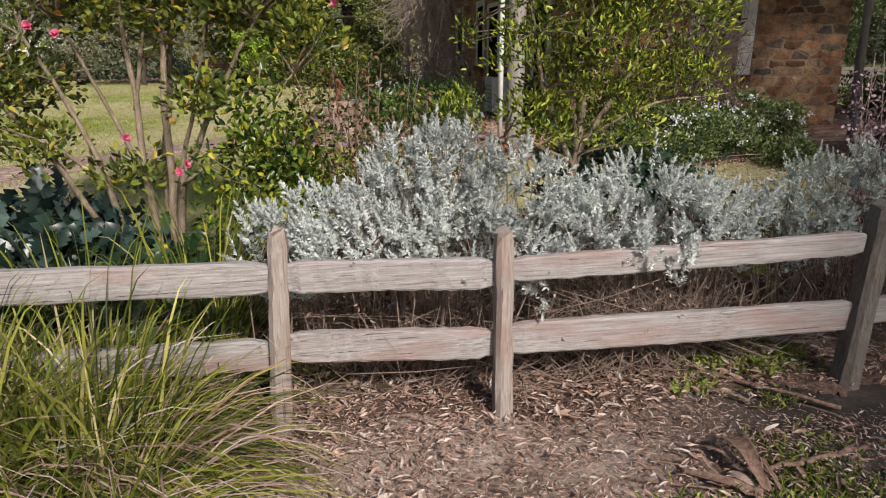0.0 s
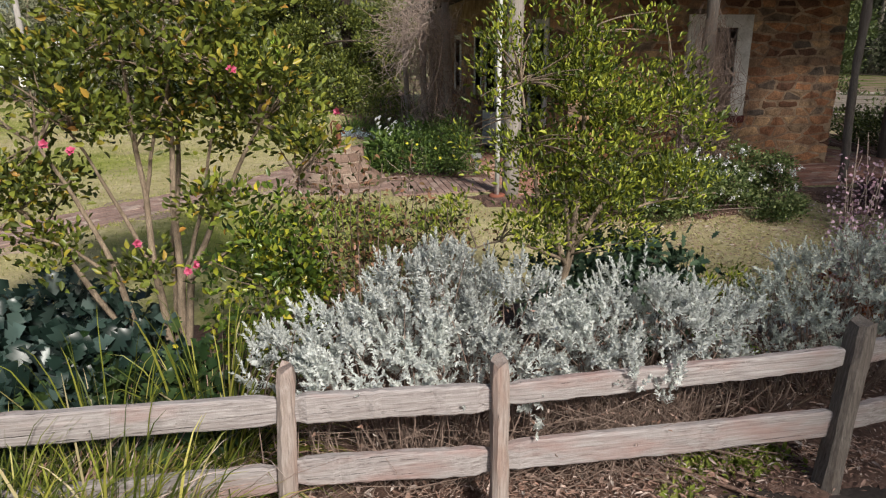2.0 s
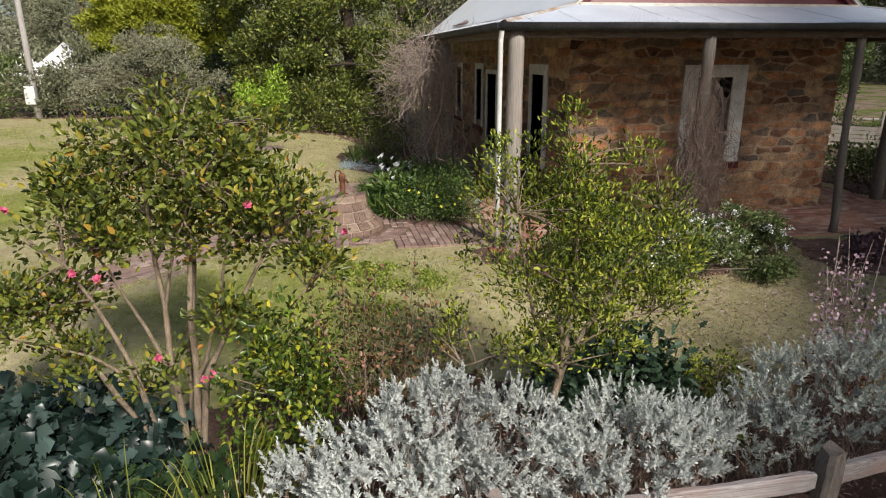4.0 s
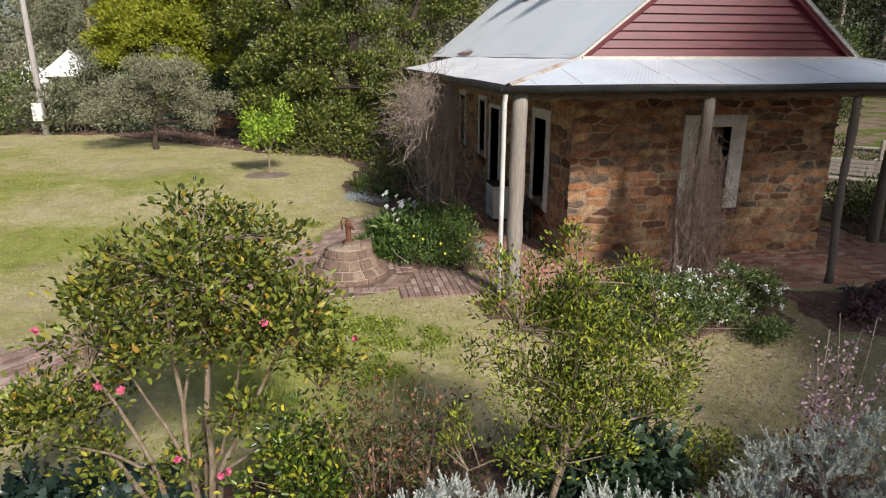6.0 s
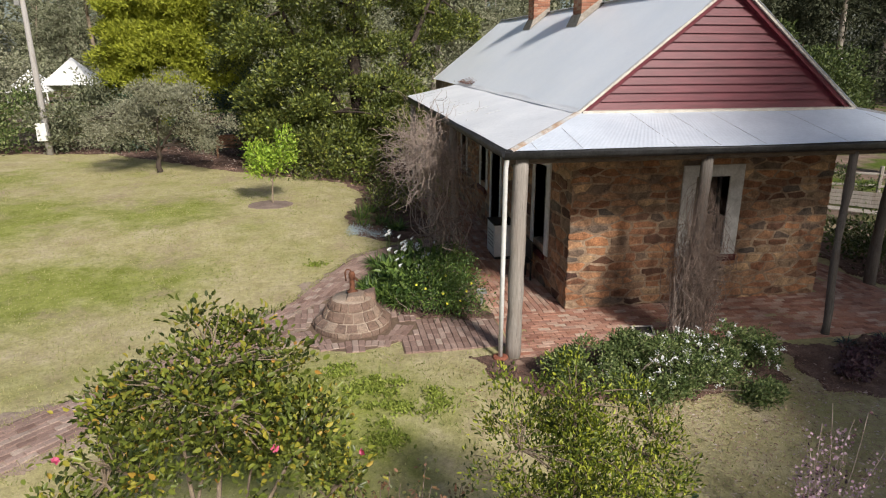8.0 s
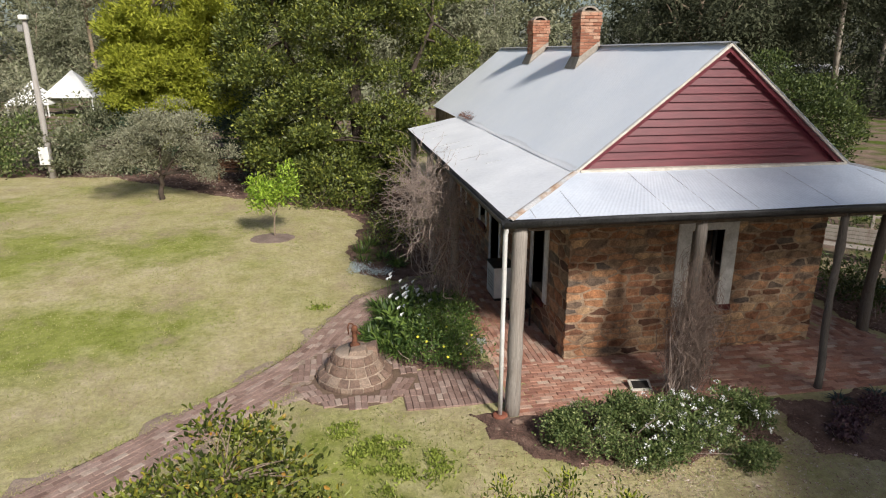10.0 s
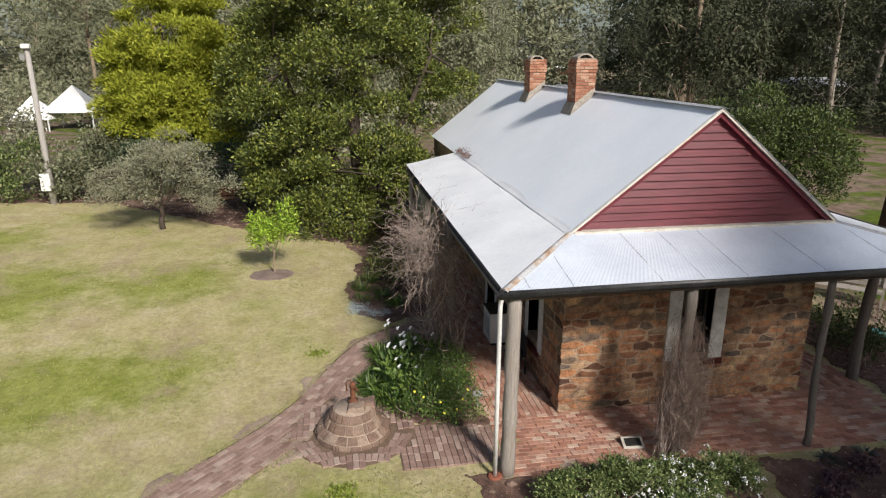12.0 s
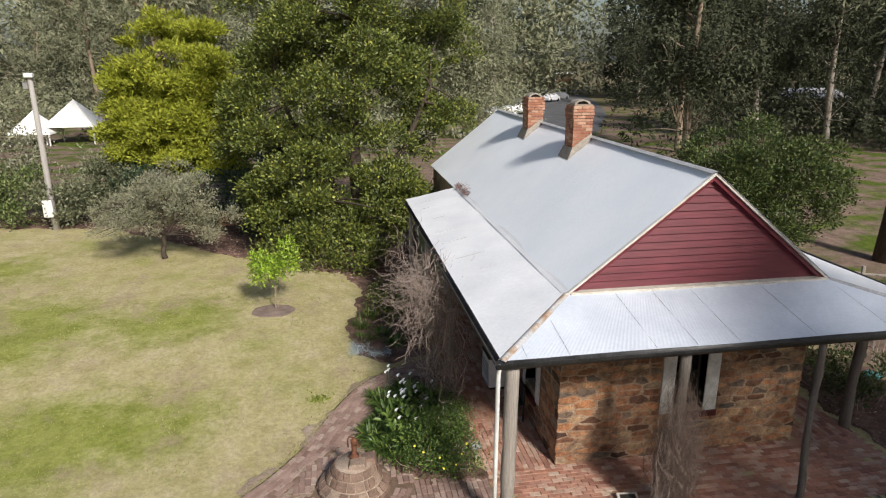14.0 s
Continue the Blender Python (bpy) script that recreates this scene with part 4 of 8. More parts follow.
# gutters: open half-round troughs with a rolled lip
def gutter(p, q):
    p, q = Vector(p), Vector(q)
    d = (q - p).normalized()
    out = d.cross(Vector((0, 0, 1))).normalized()
    prof = [(-0.055, 0.02), (-0.055, -0.05), (-0.03, -0.085), (0.03, -0.085), (0.06, -0.04), (0.06, 0.015), (0.072, 0.022), (0.072, 0.008), (0.066, -0.045), (0.034, -0.093), (-0.034, -0.093), (-0.061, -0.053), (-0.061, 0.02)]
    n = len(prof)
    vs = [tuple(e + out * a + Vector((0, 0, b))) for e in (p, q) for a, b in prof]
    fs = [(i, (i + 1) % n, n + (i + 1) % n, n + i) for i in range(n)] + [tuple(range(n - 1, -1, -1)), tuple(range(n, 2 * n))]
    part("gutter", Geo().add(vs, fs), M_GUTTER, cottage, "dark grey gutter", True)


gutter((-0.16, -0.10, GUT - 0.03), (9.15, -0.10, GUT - 0.03))
gutter((-0.10, 12.5, GUT - 0.03), (-0.10, -0.02, GUT - 0.03))
gutter((9.05, -0.02, GUT - 0.03), (9.05, 12.5, GUT - 0.03))
for a, b in (((-0.1, 0.02, 3.20), (9.1, 0.12, 3.34)), ((0.02, 0.121, 3.20), (0.12, 12.4, 3.34)), ((8.9, 0.121, 3.20), (9.0, 12.4, 3.34))):
    part("veranda_beam", Geo().box(a, b, bevel=0.012), M_TIMBER, cottage, "dark old timber veranda plate")
for k in range(3, 11):
    x = 0.45 + k * 0.62
    part("rafter", Geo().add([(x, 0.08, 3.345), (x + 0.06, 0.08, 3.345), (x + 0.06, YF, 3.68), (x, YF, 3.68), (x, 0.08, 3.40), (x + 0.06, 0.08, 3.40), (x + 0.06, YF, 3.74), (x, YF, 3.74)], [(3, 2, 1, 0), (4, 5, 6, 7), (0, 1, 5, 4), (1, 2, 6, 5), (2, 3, 7, 6), (3, 0, 4, 7)]), M_TIMBER, cottage)


def log_post(foot, top, r0, r1, seed, bend=0.03, mat=None, label="weathered grey log veranda post"):
    r = np.random.default_rng(seed)
    n = 12
    k = np.linspace(0, 1, n)
    pts = np.array(foot) + np.outer(k, np.array(top) - np.array(foot))
    pts[:, 0] += bend * np.sin(k * 5 + seed) * np.sin(k * math.pi)
    pts[:, 1] += bend * np.cos(k * 4 + seed) * np.sin(k * math.pi)
    rad = np.linspace(r0, r1, n) * (1 + 0.06 * r.standard_normal(n))
    g = Geo().tube(pts, rad, 10)
    v = g.v[0]
    v += 0.006 * r.standard_normal(v.shape)
    return part("veranda_post", g, mat or M_LOG, cottage, label, True)


log_post((0.13, 0.06, -0.1), (0.17, 0.07, 3.33), 0.125, 0.115, 1, 0.008)
log_post((3.28, 0.10, -0.1), (3.25, 0.07, 3.25), 0.12, 0.09, 2, 0.03, M_LOGD, "log veranda post, darkened for tree shade behind dead vine stems")
log_post((5.85, -0.08, -0.1), (5.9, 0.07, 3.25), 0.072, 0.06, 3, 0.05, M_LOGD, "crooked log veranda post, darkened for tree shade")
log_post((8.72, 2.1, -0.1), (8.8, 2.1, 3.3), 0.12, 0.1, 4, 0.05, M_LOGD, "log veranda post, darkened for tree shade")
log_post((8.85, 0.1, -0.1), (8.9, 0.07, 3.3), 0.1, 0.09, 5, 0.04, M_LOGD, "log veranda post, darkened for tree shade")
for i, yy in enumerate((5.2, 8.6, 12.2)):
    log_post((0.12, yy, -0.1), (0.1, yy, 3.25), 0.1, 0.09, 6 + i, 0.03)
    log_post((8.85, yy + 0.4, -0.1), (8.95, yy + 0.4, 3.25), 0.1, 0.09, 16 + i, 0.04)
part("downpipe", Geo().tube([(-0.1, -0.1, 3.36), (-0.1, -0.085, 3.28), (-0.1, -0.03, 3.16), (-0.1, -0.02, 1.6), (-0.1, -0.02, 0.02)], 0.037, 12), M_WHITE, cottage, "white painted downpipe", True)

M_CEMENT = surface("cement", [(0.3, (0.30, 0.265, 0.22)), (0.7, (0.46, 0.41, 0.35))], 6, fine=40, bump=0.4)
# chimneys: stretcher bond, a projecting band, cement flashing
def chimney(x0, x1, y0, y1, zb, zt):
    ch = part("chimney", Geo().box((x0 + 0.012, y0 + 0.012, zb), (x1 - 0.012, y1 - 0.012, zt - 0.01)), M_CMORT, cottage, "orange-red brick chimney with a corbelled band")
    course = 0.083
    z, k = zb, 0
    while z < zt - 0.04:
        out = 0.03 if zt - 0.42 < z < zt - 0.2 else (0.015 if z >= zt - 0.2 else 0.0)
        a0, a1, b0, b1 = x0 - out, x1 + out, y0 - out, y1 + out
        half = (k % 2) * 0.115
        for face in range(4):
            lo, hi = (a0, a1) if face < 2 else (b0, b1)
            at = lo - half
            while at < hi - 0.01:
                s, e = max(at, lo), min(at + 0.225, hi)
                if e - s > 0.04:
                    j = rng.uniform(-0.003, 0.003)
                    if face == 0:
                        c = ((s, b0 + j, z), (e, b0 + 0.1, z + 0.072))
                    elif face == 1:
                        c = ((s, b1 - 0.1, z), (e, b1 + j, z + 0.072))
                    elif face == 2:
                        c = ((a0 + j, max(s, b0 + 0.101), z), (a0 + 0.1, min(e, b1 - 0.101), z + 0.072))
                    else:
                        c = ((a1 - 0.1, max(s, b0 + 0.101), z), (a1 + j, min(e, b1 - 0.101), z + 0.072))
                    if c[1][1] - c[0][1] > 0.02:
                        part("brick", Geo().box(c[0], c[1], bevel=0.006), M_CHIM, ch)
                at += 0.235
        z += course
        k += 1
    rz = lambda x: RIDGE - (XR - x) * 0.793
    a, b, c = x0 - 0.16, x0 - 0.012, x1 - 0.02
    part("flashing", Geo().add([(a, y0 - 0.13, rz(a) + 0.012), (c, y0 - 0.13, rz(c) + 0.012), (c, y0 - 0.03, rz(c) + 0.17), (b, y0 - 0.03, rz(b) + 0.2), (a, y1 + 0.06, rz(a) + 0.012), (b, y1 + 0.03, rz(b) + 0.2), (c, y0 + 0.03, rz(c) + 0.0), (b, y0 + 0.06, rz(b) - 0.02)], [(0, 1, 2, 3), (4, 0, 3, 5), (1, 6, 2), (7, 6, 1, 0), (7, 0, 4)]), M_CEMENT, ch, "grey cement flashing")
    part("cowl", Geo().lathe([(0.0, 0), (0.13, 0.0), (0.15, 0.05), (0.13, 0.09), (0.11, 0.08), (0.1, 0.0)], ((x0 + x1) / 2, (y0 + y1) / 2, zt - 0.02), 14), M_DARK, ch, "dark round chimney pot")
    xm, ym = (x0 + x1) / 2, (y0 + y1) / 2
    arch = Geo()
    for s in np.linspace(0, math.pi, 10)[:-1]:
        e = s + math.pi / 9
        ring = [(xm + rr * math.cos(t), yy, zt - 0.03 + rr * 0.62 * math.sin(t)) for yy in (y0 + 0.1, y1 - 0.1) for t, rr in ((s, 0.17), (e, 0.17), (e, 0.235), (s, 0.235))]
        arch.add(ring, [(0, 1, 2, 3), (7, 6, 5, 4), (0, 4, 5, 1), (2, 6, 7, 3), (1, 5, 6, 2), (3, 7, 4, 0)])
    part("arched_hood", arch, M_CEMENT, ch, "low arched cement hood over the flue")


chimney(3.88, 4.42, 7.5, 8.1, 5.45, 6.9)
chimney(3.95, 4.47, 11.75, 12.35, 5.45, 6.86)

# dark sloping sheets that close the underside of the veranda roofs
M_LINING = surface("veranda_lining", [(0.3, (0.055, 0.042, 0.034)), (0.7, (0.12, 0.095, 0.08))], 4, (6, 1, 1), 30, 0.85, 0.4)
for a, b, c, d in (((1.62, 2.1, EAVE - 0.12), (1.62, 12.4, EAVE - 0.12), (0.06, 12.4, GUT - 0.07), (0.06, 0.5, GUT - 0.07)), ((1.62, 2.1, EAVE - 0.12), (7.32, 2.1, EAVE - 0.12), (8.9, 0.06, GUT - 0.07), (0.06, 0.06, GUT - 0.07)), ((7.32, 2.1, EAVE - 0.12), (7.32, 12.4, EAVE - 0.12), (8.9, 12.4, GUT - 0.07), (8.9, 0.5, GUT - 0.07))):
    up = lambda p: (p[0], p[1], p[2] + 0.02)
    part("veranda_lining", Geo().add([a, b, c, d, up(a), up(b), up(c), up(d)], [(0, 1, 2, 3), (7, 6, 5, 4), (0, 4, 5, 1), (1, 5, 6, 2), (2, 6, 7, 3), (3, 7, 4, 0)]), M_LINING, cottage, "dark underside of the veranda roof")

# ---- fence of split rails ----
fence = thing("fence", (-1.8, -6.38, -0.5), "weathered grey split-rail timber fence beside the path", "fence")


def slab_rail(p, q, h, th, seed, taper=0.82):
    """A hewn rail: uneven edges, ends cut down to enter the posts."""
    r = np.random.default_rng(seed)
    p, q = np.array(p, float), np.array(q, float)
    n = 26
    k = np.linspace(0, 1, n)
    c = p + np.outer(k, q - p)
    d = (q - p) / np.linalg.norm(q - p)
    side = np.array([-d[1], d[0], 0])
    length = np.linalg.norm(q - p)
    e = np.minimum(k, 1 - k) * length
    tp = np.where(e < 0.07, taper + (1 - taper) * ramp01(0.03, 0.07, e), 1.0)
    up = h / 2 * tp + 0.002 * np.cumsum(r.standard_normal(n)) * 0.4 * np.sin(k * math.pi) + 0.0015 * r.standard_normal(n)
    dn = h / 2 * tp + 0.0012 * r.standard_normal(n) + 0.002 * np.sin(k * 5 + seed)
    t = th / 2 * (1 + 0.1 * r.standard_normal(n)) * np.where(e < 0.06, 0.75, 1)
    vs = []
    for i in range(n):
        o = 0.003 * math.sin(k[i] * 9 + seed)
        for a, b in ((-1, -0.86), (-0.7, -1), (0.7, -1), (1, -0.86), (1.08, 0), (1, 0.84), (0.66, 1), (-0.66, 1), (-1, 0.86), (-1.06, 0)):
            hh = up[i] if b > 0 else dn[i]
            vs.append(c[i] + side * (a * t[i] + o) + np.array([0, 0, b * hh]) + 0.0015 * r.standard_normal(3))
    m = 10
    fs = [(i * m + j, i * m + (j + 1) % m, (i + 1) * m + (j + 1) % m, (i + 1) * m + j) for i in range(n - 1) for j in range(m)]
    fs += [tuple(range(m - 1, -1, -1)), tuple((n - 1) * m + j for j in range(m))]
    return part("rail", Geo().add(vs, fs), M_RAIL, fence)


def split_post(foot, top, w, dp, seed, label="", mat=None):
    """A split post: squared, worn, its head rounded and cracked."""
    r = np.random.default_rng(seed)
    n = 16
    k = np.linspace(0, 1, n)
    c = np.array(foot) + np.outer(k, np.array(top) - np.array(foot))
    sh = np.array([(-1, -0.6), (-0.55, -1), (0.5, -1), (1, -0.55), (1, 0.6), (0.5, 1), (-0.5, 1), (-1, 0.55)])
    vs = []
    for i in range(n):
        tp = 1 - 0.16 * ramp01(0.93, 1.0, k[i]) - 0.05 * math.sin(k[i] * 7 + seed)
        for j, (a, b) in enumerate(sh):
            dz = (0.02 * math.sin(j * 2.1 + seed)) if i == n - 1 else 0
            vs.append(c[i] + np.array([a * w / 2 * tp, b * dp / 2 * tp, dz]) + 0.0025 * r.standard_normal(3))
    m = 8
    fs = [(i * m + j, i * m + (j + 1) % m, (i + 1) * m + (j + 1) % m, (i + 1) * m + j) for i in range(n - 1) for j in range(m)]
    fs += [tuple(range(m - 1, -1, -1)), tuple((n - 1) * m + j for j in range(m))]
    return part("post", Geo().add(vs, fs), mat or M_POST, fence, label)


FY = -6.37
split_post((-5.35, -6.36, -0.7), (-5.3, -6.36, 0.58), 0.1, 0.13, 1)
split_post((-2.965, -6.42, -0.7), (-2.905, -6.36, 0.565), 0.095, 0.13, 2)
split_post((-1.79, -6.44, -0.75), (-1.79, -6.38, 0.51), 0.095, 0.13, 3, "post with a reddish split face and broken head")
# this post's shaded face is painted in with the darker wood
split_post((0.27, -6.48, -0.75), (0.43, -6.38, 0.55), 0.13, 0.15, 4, "stout leaning post, its shaded face put into the colour", M_LOGD)
split_post((2.62, -6.05, -0.7), (2.6, -6.02, 0.55), 0.13, 0.14, 5)
slab_rail((-5.3, FY, 0.40), (-2.95, FY, 0.335), 0.165, 0.055, 1)
slab_rail((-5.3, FY, -0.04), (-2.98, FY, -0.065), 0.165, 0.055, 2)
slab_rail((-2.9, FY, 0.335), (-1.83, FY, 0.29), 0.165, 0.055, 3)
slab_rail((-2.92, FY, -0.035), (-1.83, FY, -0.105), 0.17, 0.055, 4)
slab_rail((-1.75, FY, 0.30), (0.32, FY - 0.02, 0.335), 0.135, 0.055, 5)
slab_rail((-1.75, FY, -0.09), (0.35, FY - 0.03, -0.105), 0.18, 0.055, 6)
slab_rail((0.40, FY, 0.33), (2.6, -6.02, 0.33), 0.14, 0.055, 7)
slab_rail((0.40, FY, -0.11), (2.6, -6.02, -0.09), 0.16, 0.055, 8)


# ---- foliage tools ----
def unit(v):
    return v / (np.linalg.norm(v, axis=-1, keepdims=True) + 1e-9)


def leaf_arrays(pos, direction, normal, length, width, fold=0.15):
    """Folded pointed leaves: four vertices and two triangles each."""
    d = unit(direction)
    s = unit(np.cross(d, normal))
    n = np.cross(s, d)
    L, W = length[:, None], width[:, None]
    v = np.stack([pos, pos + d * L * 0.45 + s * W / 2 + n * L * fold, pos + d * L, pos + d * L * 0.45 - s * W / 2 + n * L * fold], 1)
    i = np.arange(len(pos))[:, None] * 4
    f = np.concatenate([i + [0, 1, 2], i + [0, 2, 3]], 0)
    return v.reshape(-1, 3), f


def blade_arrays(pos, direction, normal, length, width):
    """Plain narrow leaves of one triangle each, for crowns that stay far off."""
    d = unit(direction)
    s = unit(np.cross(d, normal))
    L, W = length[:, None], width[:, None]
    v = np.stack([pos - s * W / 2, pos + s * W / 2, pos + d * L], 1)
    return v.reshape(-1, 3), np.arange(len(pos) * 3).reshape(-1, 3)


def oval_arrays(pos, direction, normal, length, width, fold=0.15):
    """Rounder leaves for plants seen from near: six vertices and four triangles each."""
    d = unit(direction)
    s = unit(np.cross(d, normal))
    n = np.cross(s, d)
    L, W = length[:, None], width[:, None]
    up = n * L * fold
    v = np.stack([pos, pos + d * L * 0.28 + s * W * 0.42 + up, pos + d * L * 0.66 + s * W * 0.40 + up, pos + d * L - up * 0.6, pos + d * L * 0.66 - s * W * 0.40 + up, pos + d * L * 0.28 - s * W * 0.42 + up], 1)
    i = np.arange(len(pos))[:, None] * 6
    f = np.concatenate([i + [0, 1, 2], i + [0, 2, 3], i + [0, 3, 4], i + [0, 4, 5]], 0)
    return v.reshape(-1, 3), f


def lobed_arrays(pos, direction, normal, length, width, fold=0.1):
    """Deeply lobed leaves: a midrib with three pairs of pointed lobes and a tip."""
    d = unit(direction)
    s = unit(np.cross(d, normal))
    n = np.cross(s, d)
    L, W = length[:, None], width[:, None]
    pts = [(0, 0, 0)]
    for k, w in ((0.22, 0.8), (0.45, 1.0), (0.68, 0.75)):
        pts += [(k, 0, 0), (k + 0.10, w, 1), (k + 0.10, -w, 1)]
    pts += [(0.85, 0, 0), (1.0, 0, -1)]
    v = np.stack([pos + d * L * a + s * W * 0.5 * b + n * L * fold * c for a, b, c in pts], 1)
    i = np.arange(len(pos))[:, None] * 12
    f = []
    for k in (1, 4, 7):
        prev, nxt = (0 if k == 1 else k - 3), (k + 3 if k < 7 else 10)
        f += [i + [prev, k, k + 1], i + [k, nxt, k + 1], i + [k, prev, k + 2], i + [nxt, k, k + 2]]
    f += [i + [8, 10, 11], i + [10, 9, 11]]
    return v.reshape(-1, 3), np.concatenate(f, 0)


def leaves_mesh(name, pos, direction, normal, length, width, fold=0.15):
    v, f = (oval_arrays if len(pos) < 13000 else leaf_arrays)(pos, direction, normal, length, width, fold)
    return quick_mesh(name, v, f)


def clumps_in(blobs, n, r, shell=0.55, with_mid=False):
    """Centres spread over blobs (centre, radii), denser towards their outsides."""
    vol = np.array([b[1][0] * b[1][1] * b[1][2] for b in blobs]) ** 0.75
    out, mids = [], []
    for (c, rad), m in zip(blobs, np.maximum(1, (n * vol / vol.sum()).astype(int))):
        d = unit(r.standard_normal((m, 3)))
        k = shell + (1 - shell) * r.random(m) ** 0.7
        bump = 1 + 0.16 * np.sin(d[:, 0] * 7 + c[0]) * np.sin(d[:, 2] * 6 + c[1]) + 0.10 * r.standard_normal(m)
        out.append(np.array(c) + d * (k * bump)[:, None] * np.array(rad))
        mids.append(np.repeat(np.array(c, float)[None], m, 0))
    return (np.concatenate(out), np.concatenate(mids)) if with_mid else np.concatenate(out)


def crown(blobs, n_clumps, per, spread, length, width, r, up=0.35, droop=0.0, shell=0.55, aspect=None, tidy=0.45):
    """Leaf positions and directions, in clumps."""
    cc, mid = clumps_in(blobs, n_clumps, r, shell, True)
    mid = np.repeat(mid - np.array([0, 0, 0.15 * np.mean([b[1][2] for b in blobs])]), per, 0)
    p = np.repeat(cc, per, 0)
    off = r.standard_normal(p.shape) * spread
    if aspect is not None:
        off *= np.array(aspect)
    p = p + off
    outward = unit(p - mid)
    d = unit(off / spread * 0.6 + outward * 0.5 + r.standard_normal(p.shape) * 0.6 + np.array([0, 0, up - droop]))
    nrm = unit(r.standard_normal(p.shape) * tidy + np.array([0, 0, 0.55]) + outward * 0.9)
    sz = r.uniform(0.7, 1.25, len(p))
    return cc, p, d, nrm, length * sz, width * sz * r.uniform(0.85, 1.15, len(p))


def lobes(blobs, n, size, seed, flat=0.75, low=-0.5):
    """Breaks large crown masses into many smaller rounded ones on their outsides."""
    r = np.random.default_rng(seed)
    c, m = clumps_in(blobs, n, r, 0.78, True)
    keep = (c - m)[:, 2] > low * np.array([b[1][2] for b in blobs]).mean()
    return [(tuple(q), (size * k, size * k, size * k * flat)) for q, k in zip(c[keep], r.uniform(0.65, 1.35, keep.sum()))]


def dome_crown(blobs, n_lobes, size, n_clumps, per, spread, length, width, r, flat=0.65, low=-0.6, tidy=0.55, fill=0.08, up=0.2, out_side=0.8, shell=0.8):
    """Leaves on many overlapping domes that cover the outsides of the blobs: full tops, open undersides."""
    c, m = clumps_in(blobs, n_lobes, r, shell, True)
    rz = np.mean([b[1][2] for b in blobs])
    keep = (c - m)[:, 2] > low * rz
    c, m = c[keep], m[keep]
    axis = unit(unit(c - m) * out_side + np.array([0, 0, 0.75]))
    k = size * r.uniform(0.6, 1.35, len(c))
    i = r.choice(len(c), n_clumps, p=k ** 2 / (k ** 2).sum())
    d = unit(r.standard_normal((n_clumps, 3)))
    dot = (d * axis[i]).sum(1, keepdims=True)
    d = np.where(dot < -0.1, d - 2 * dot * axis[i], d)
    cc = c[i] + d * (k[i] * r.uniform(0.8, 1.08, n_clumps))[:, None] * np.array([1, 1, flat])
    inner = r.random(n_clumps) < fill
    cc = np.where(inner[:, None], m[i] + (c[i] - m[i]) * r.uniform(0.3, 0.75, (n_clumps, 1)), cc)
    out = unit(d * 0.7 + axis[i] * 0.5)
    p0, out = np.repeat(cc, per, 0), np.repeat(out, per, 0)
    off = r.standard_normal(p0.shape) * spread * np.array([1.15, 1.15, 0.75])
    p = p0 + off
    dr = unit(off / spread * 0.5 + out * 0.6 + r.standard_normal(p.shape) * 0.6 + np.array([0, 0, up]))
    nrm = unit(r.standard_normal(p.shape) * tidy + np.array([0, 0, 0.4]) + out * 0.8)
    sz = r.uniform(0.65, 1.3, len(p))
    return cc, p, dr, nrm, length * sz, width * sz * r.uniform(0.85, 1.15, len(p))


def curve_pts(a, b, bow, n=6):
    a, b = np.array(a, float), np.array(b, float)
    k = np.linspace(0, 1, n)[:, None]
    return a + (b - a) * k + np.array(bow) * (np.sin(k * math.pi))


def tree(name, trunks, blobs, n_clumps, per, spread, length, width, leaf, bark, label, category="tree", seed=1, branches=30, br=(0.02, 0.006), up=0.35, droop=0.0, shell=0.55, aspect=None, tidy=0.45, sides=7, keep=None, dome=None, far=False):
    """trunks: lists of (points, r0, r1). Limbs run from the trunks to some of the clumps; leaves fill the clumps."""
    r = np.random.default_rng(seed)
    base = trunks[0][0][0]
    ob = thing(name, base, label, category)
    if dome:
        cc, p, d, nrm, L, W = dome_crown(blobs, dome[0], dome[1], n_clumps, per, spread, length, width, r, dome[2], dome[3], tidy, up=up, shell=dome[4])
    else:
        cc, p, d, nrm, L, W = crown(blobs, n_clumps, per, spread, length, width, r, up, droop, shell, aspect, tidy)
    if keep is not None:
        ok = keep(p)
        p, d, nrm, L, W = p[ok], d[ok], nrm[ok], L[ok], W[ok]
    g = Geo()
    tp = []
    for pts, r0, r1 in trunks:
        pts = np.array(pts, float)
        k = np.linspace(0, len(pts) - 1, 9)
        q = np.stack([np.interp(k, np.arange(len(pts)), pts[:, i]) for i in range(3)], 1)
        q[1:-1] += r.standard_normal((7, 3)) * r0 * 0.25
        g.tube(q, (r0, r1), sides)
        tp.append(q[3:])
    tp = np.concatenate(tp)
    part("trunk", g, bark, ob, "", True)
    g = Geo()
    for c in cc[r.permutation(len(cc))[:branches]]:
        low = tp[tp[:, 2] < c[2] + 0.1 * np.ptp(tp[:, 2])]
        low = low if len(low) else tp
        a = low[np.argmin(((low - c) ** 2).sum(1))]
        dist = np.linalg.norm(c - a)
        g.tube(curve_pts(a, c, np.array([*(r.standard_normal(2) * 0.07), 0.05]) * dist), br, 5, False)
    part("branch", g, bark, ob, "", True, kind="stuff")
    part("crown", quick_mesh("crown", *blade_arrays(p, d, nrm, L, W)) if far else leaves_mesh("crown", p, d, nrm, L, W), leaf, ob)
    return ob


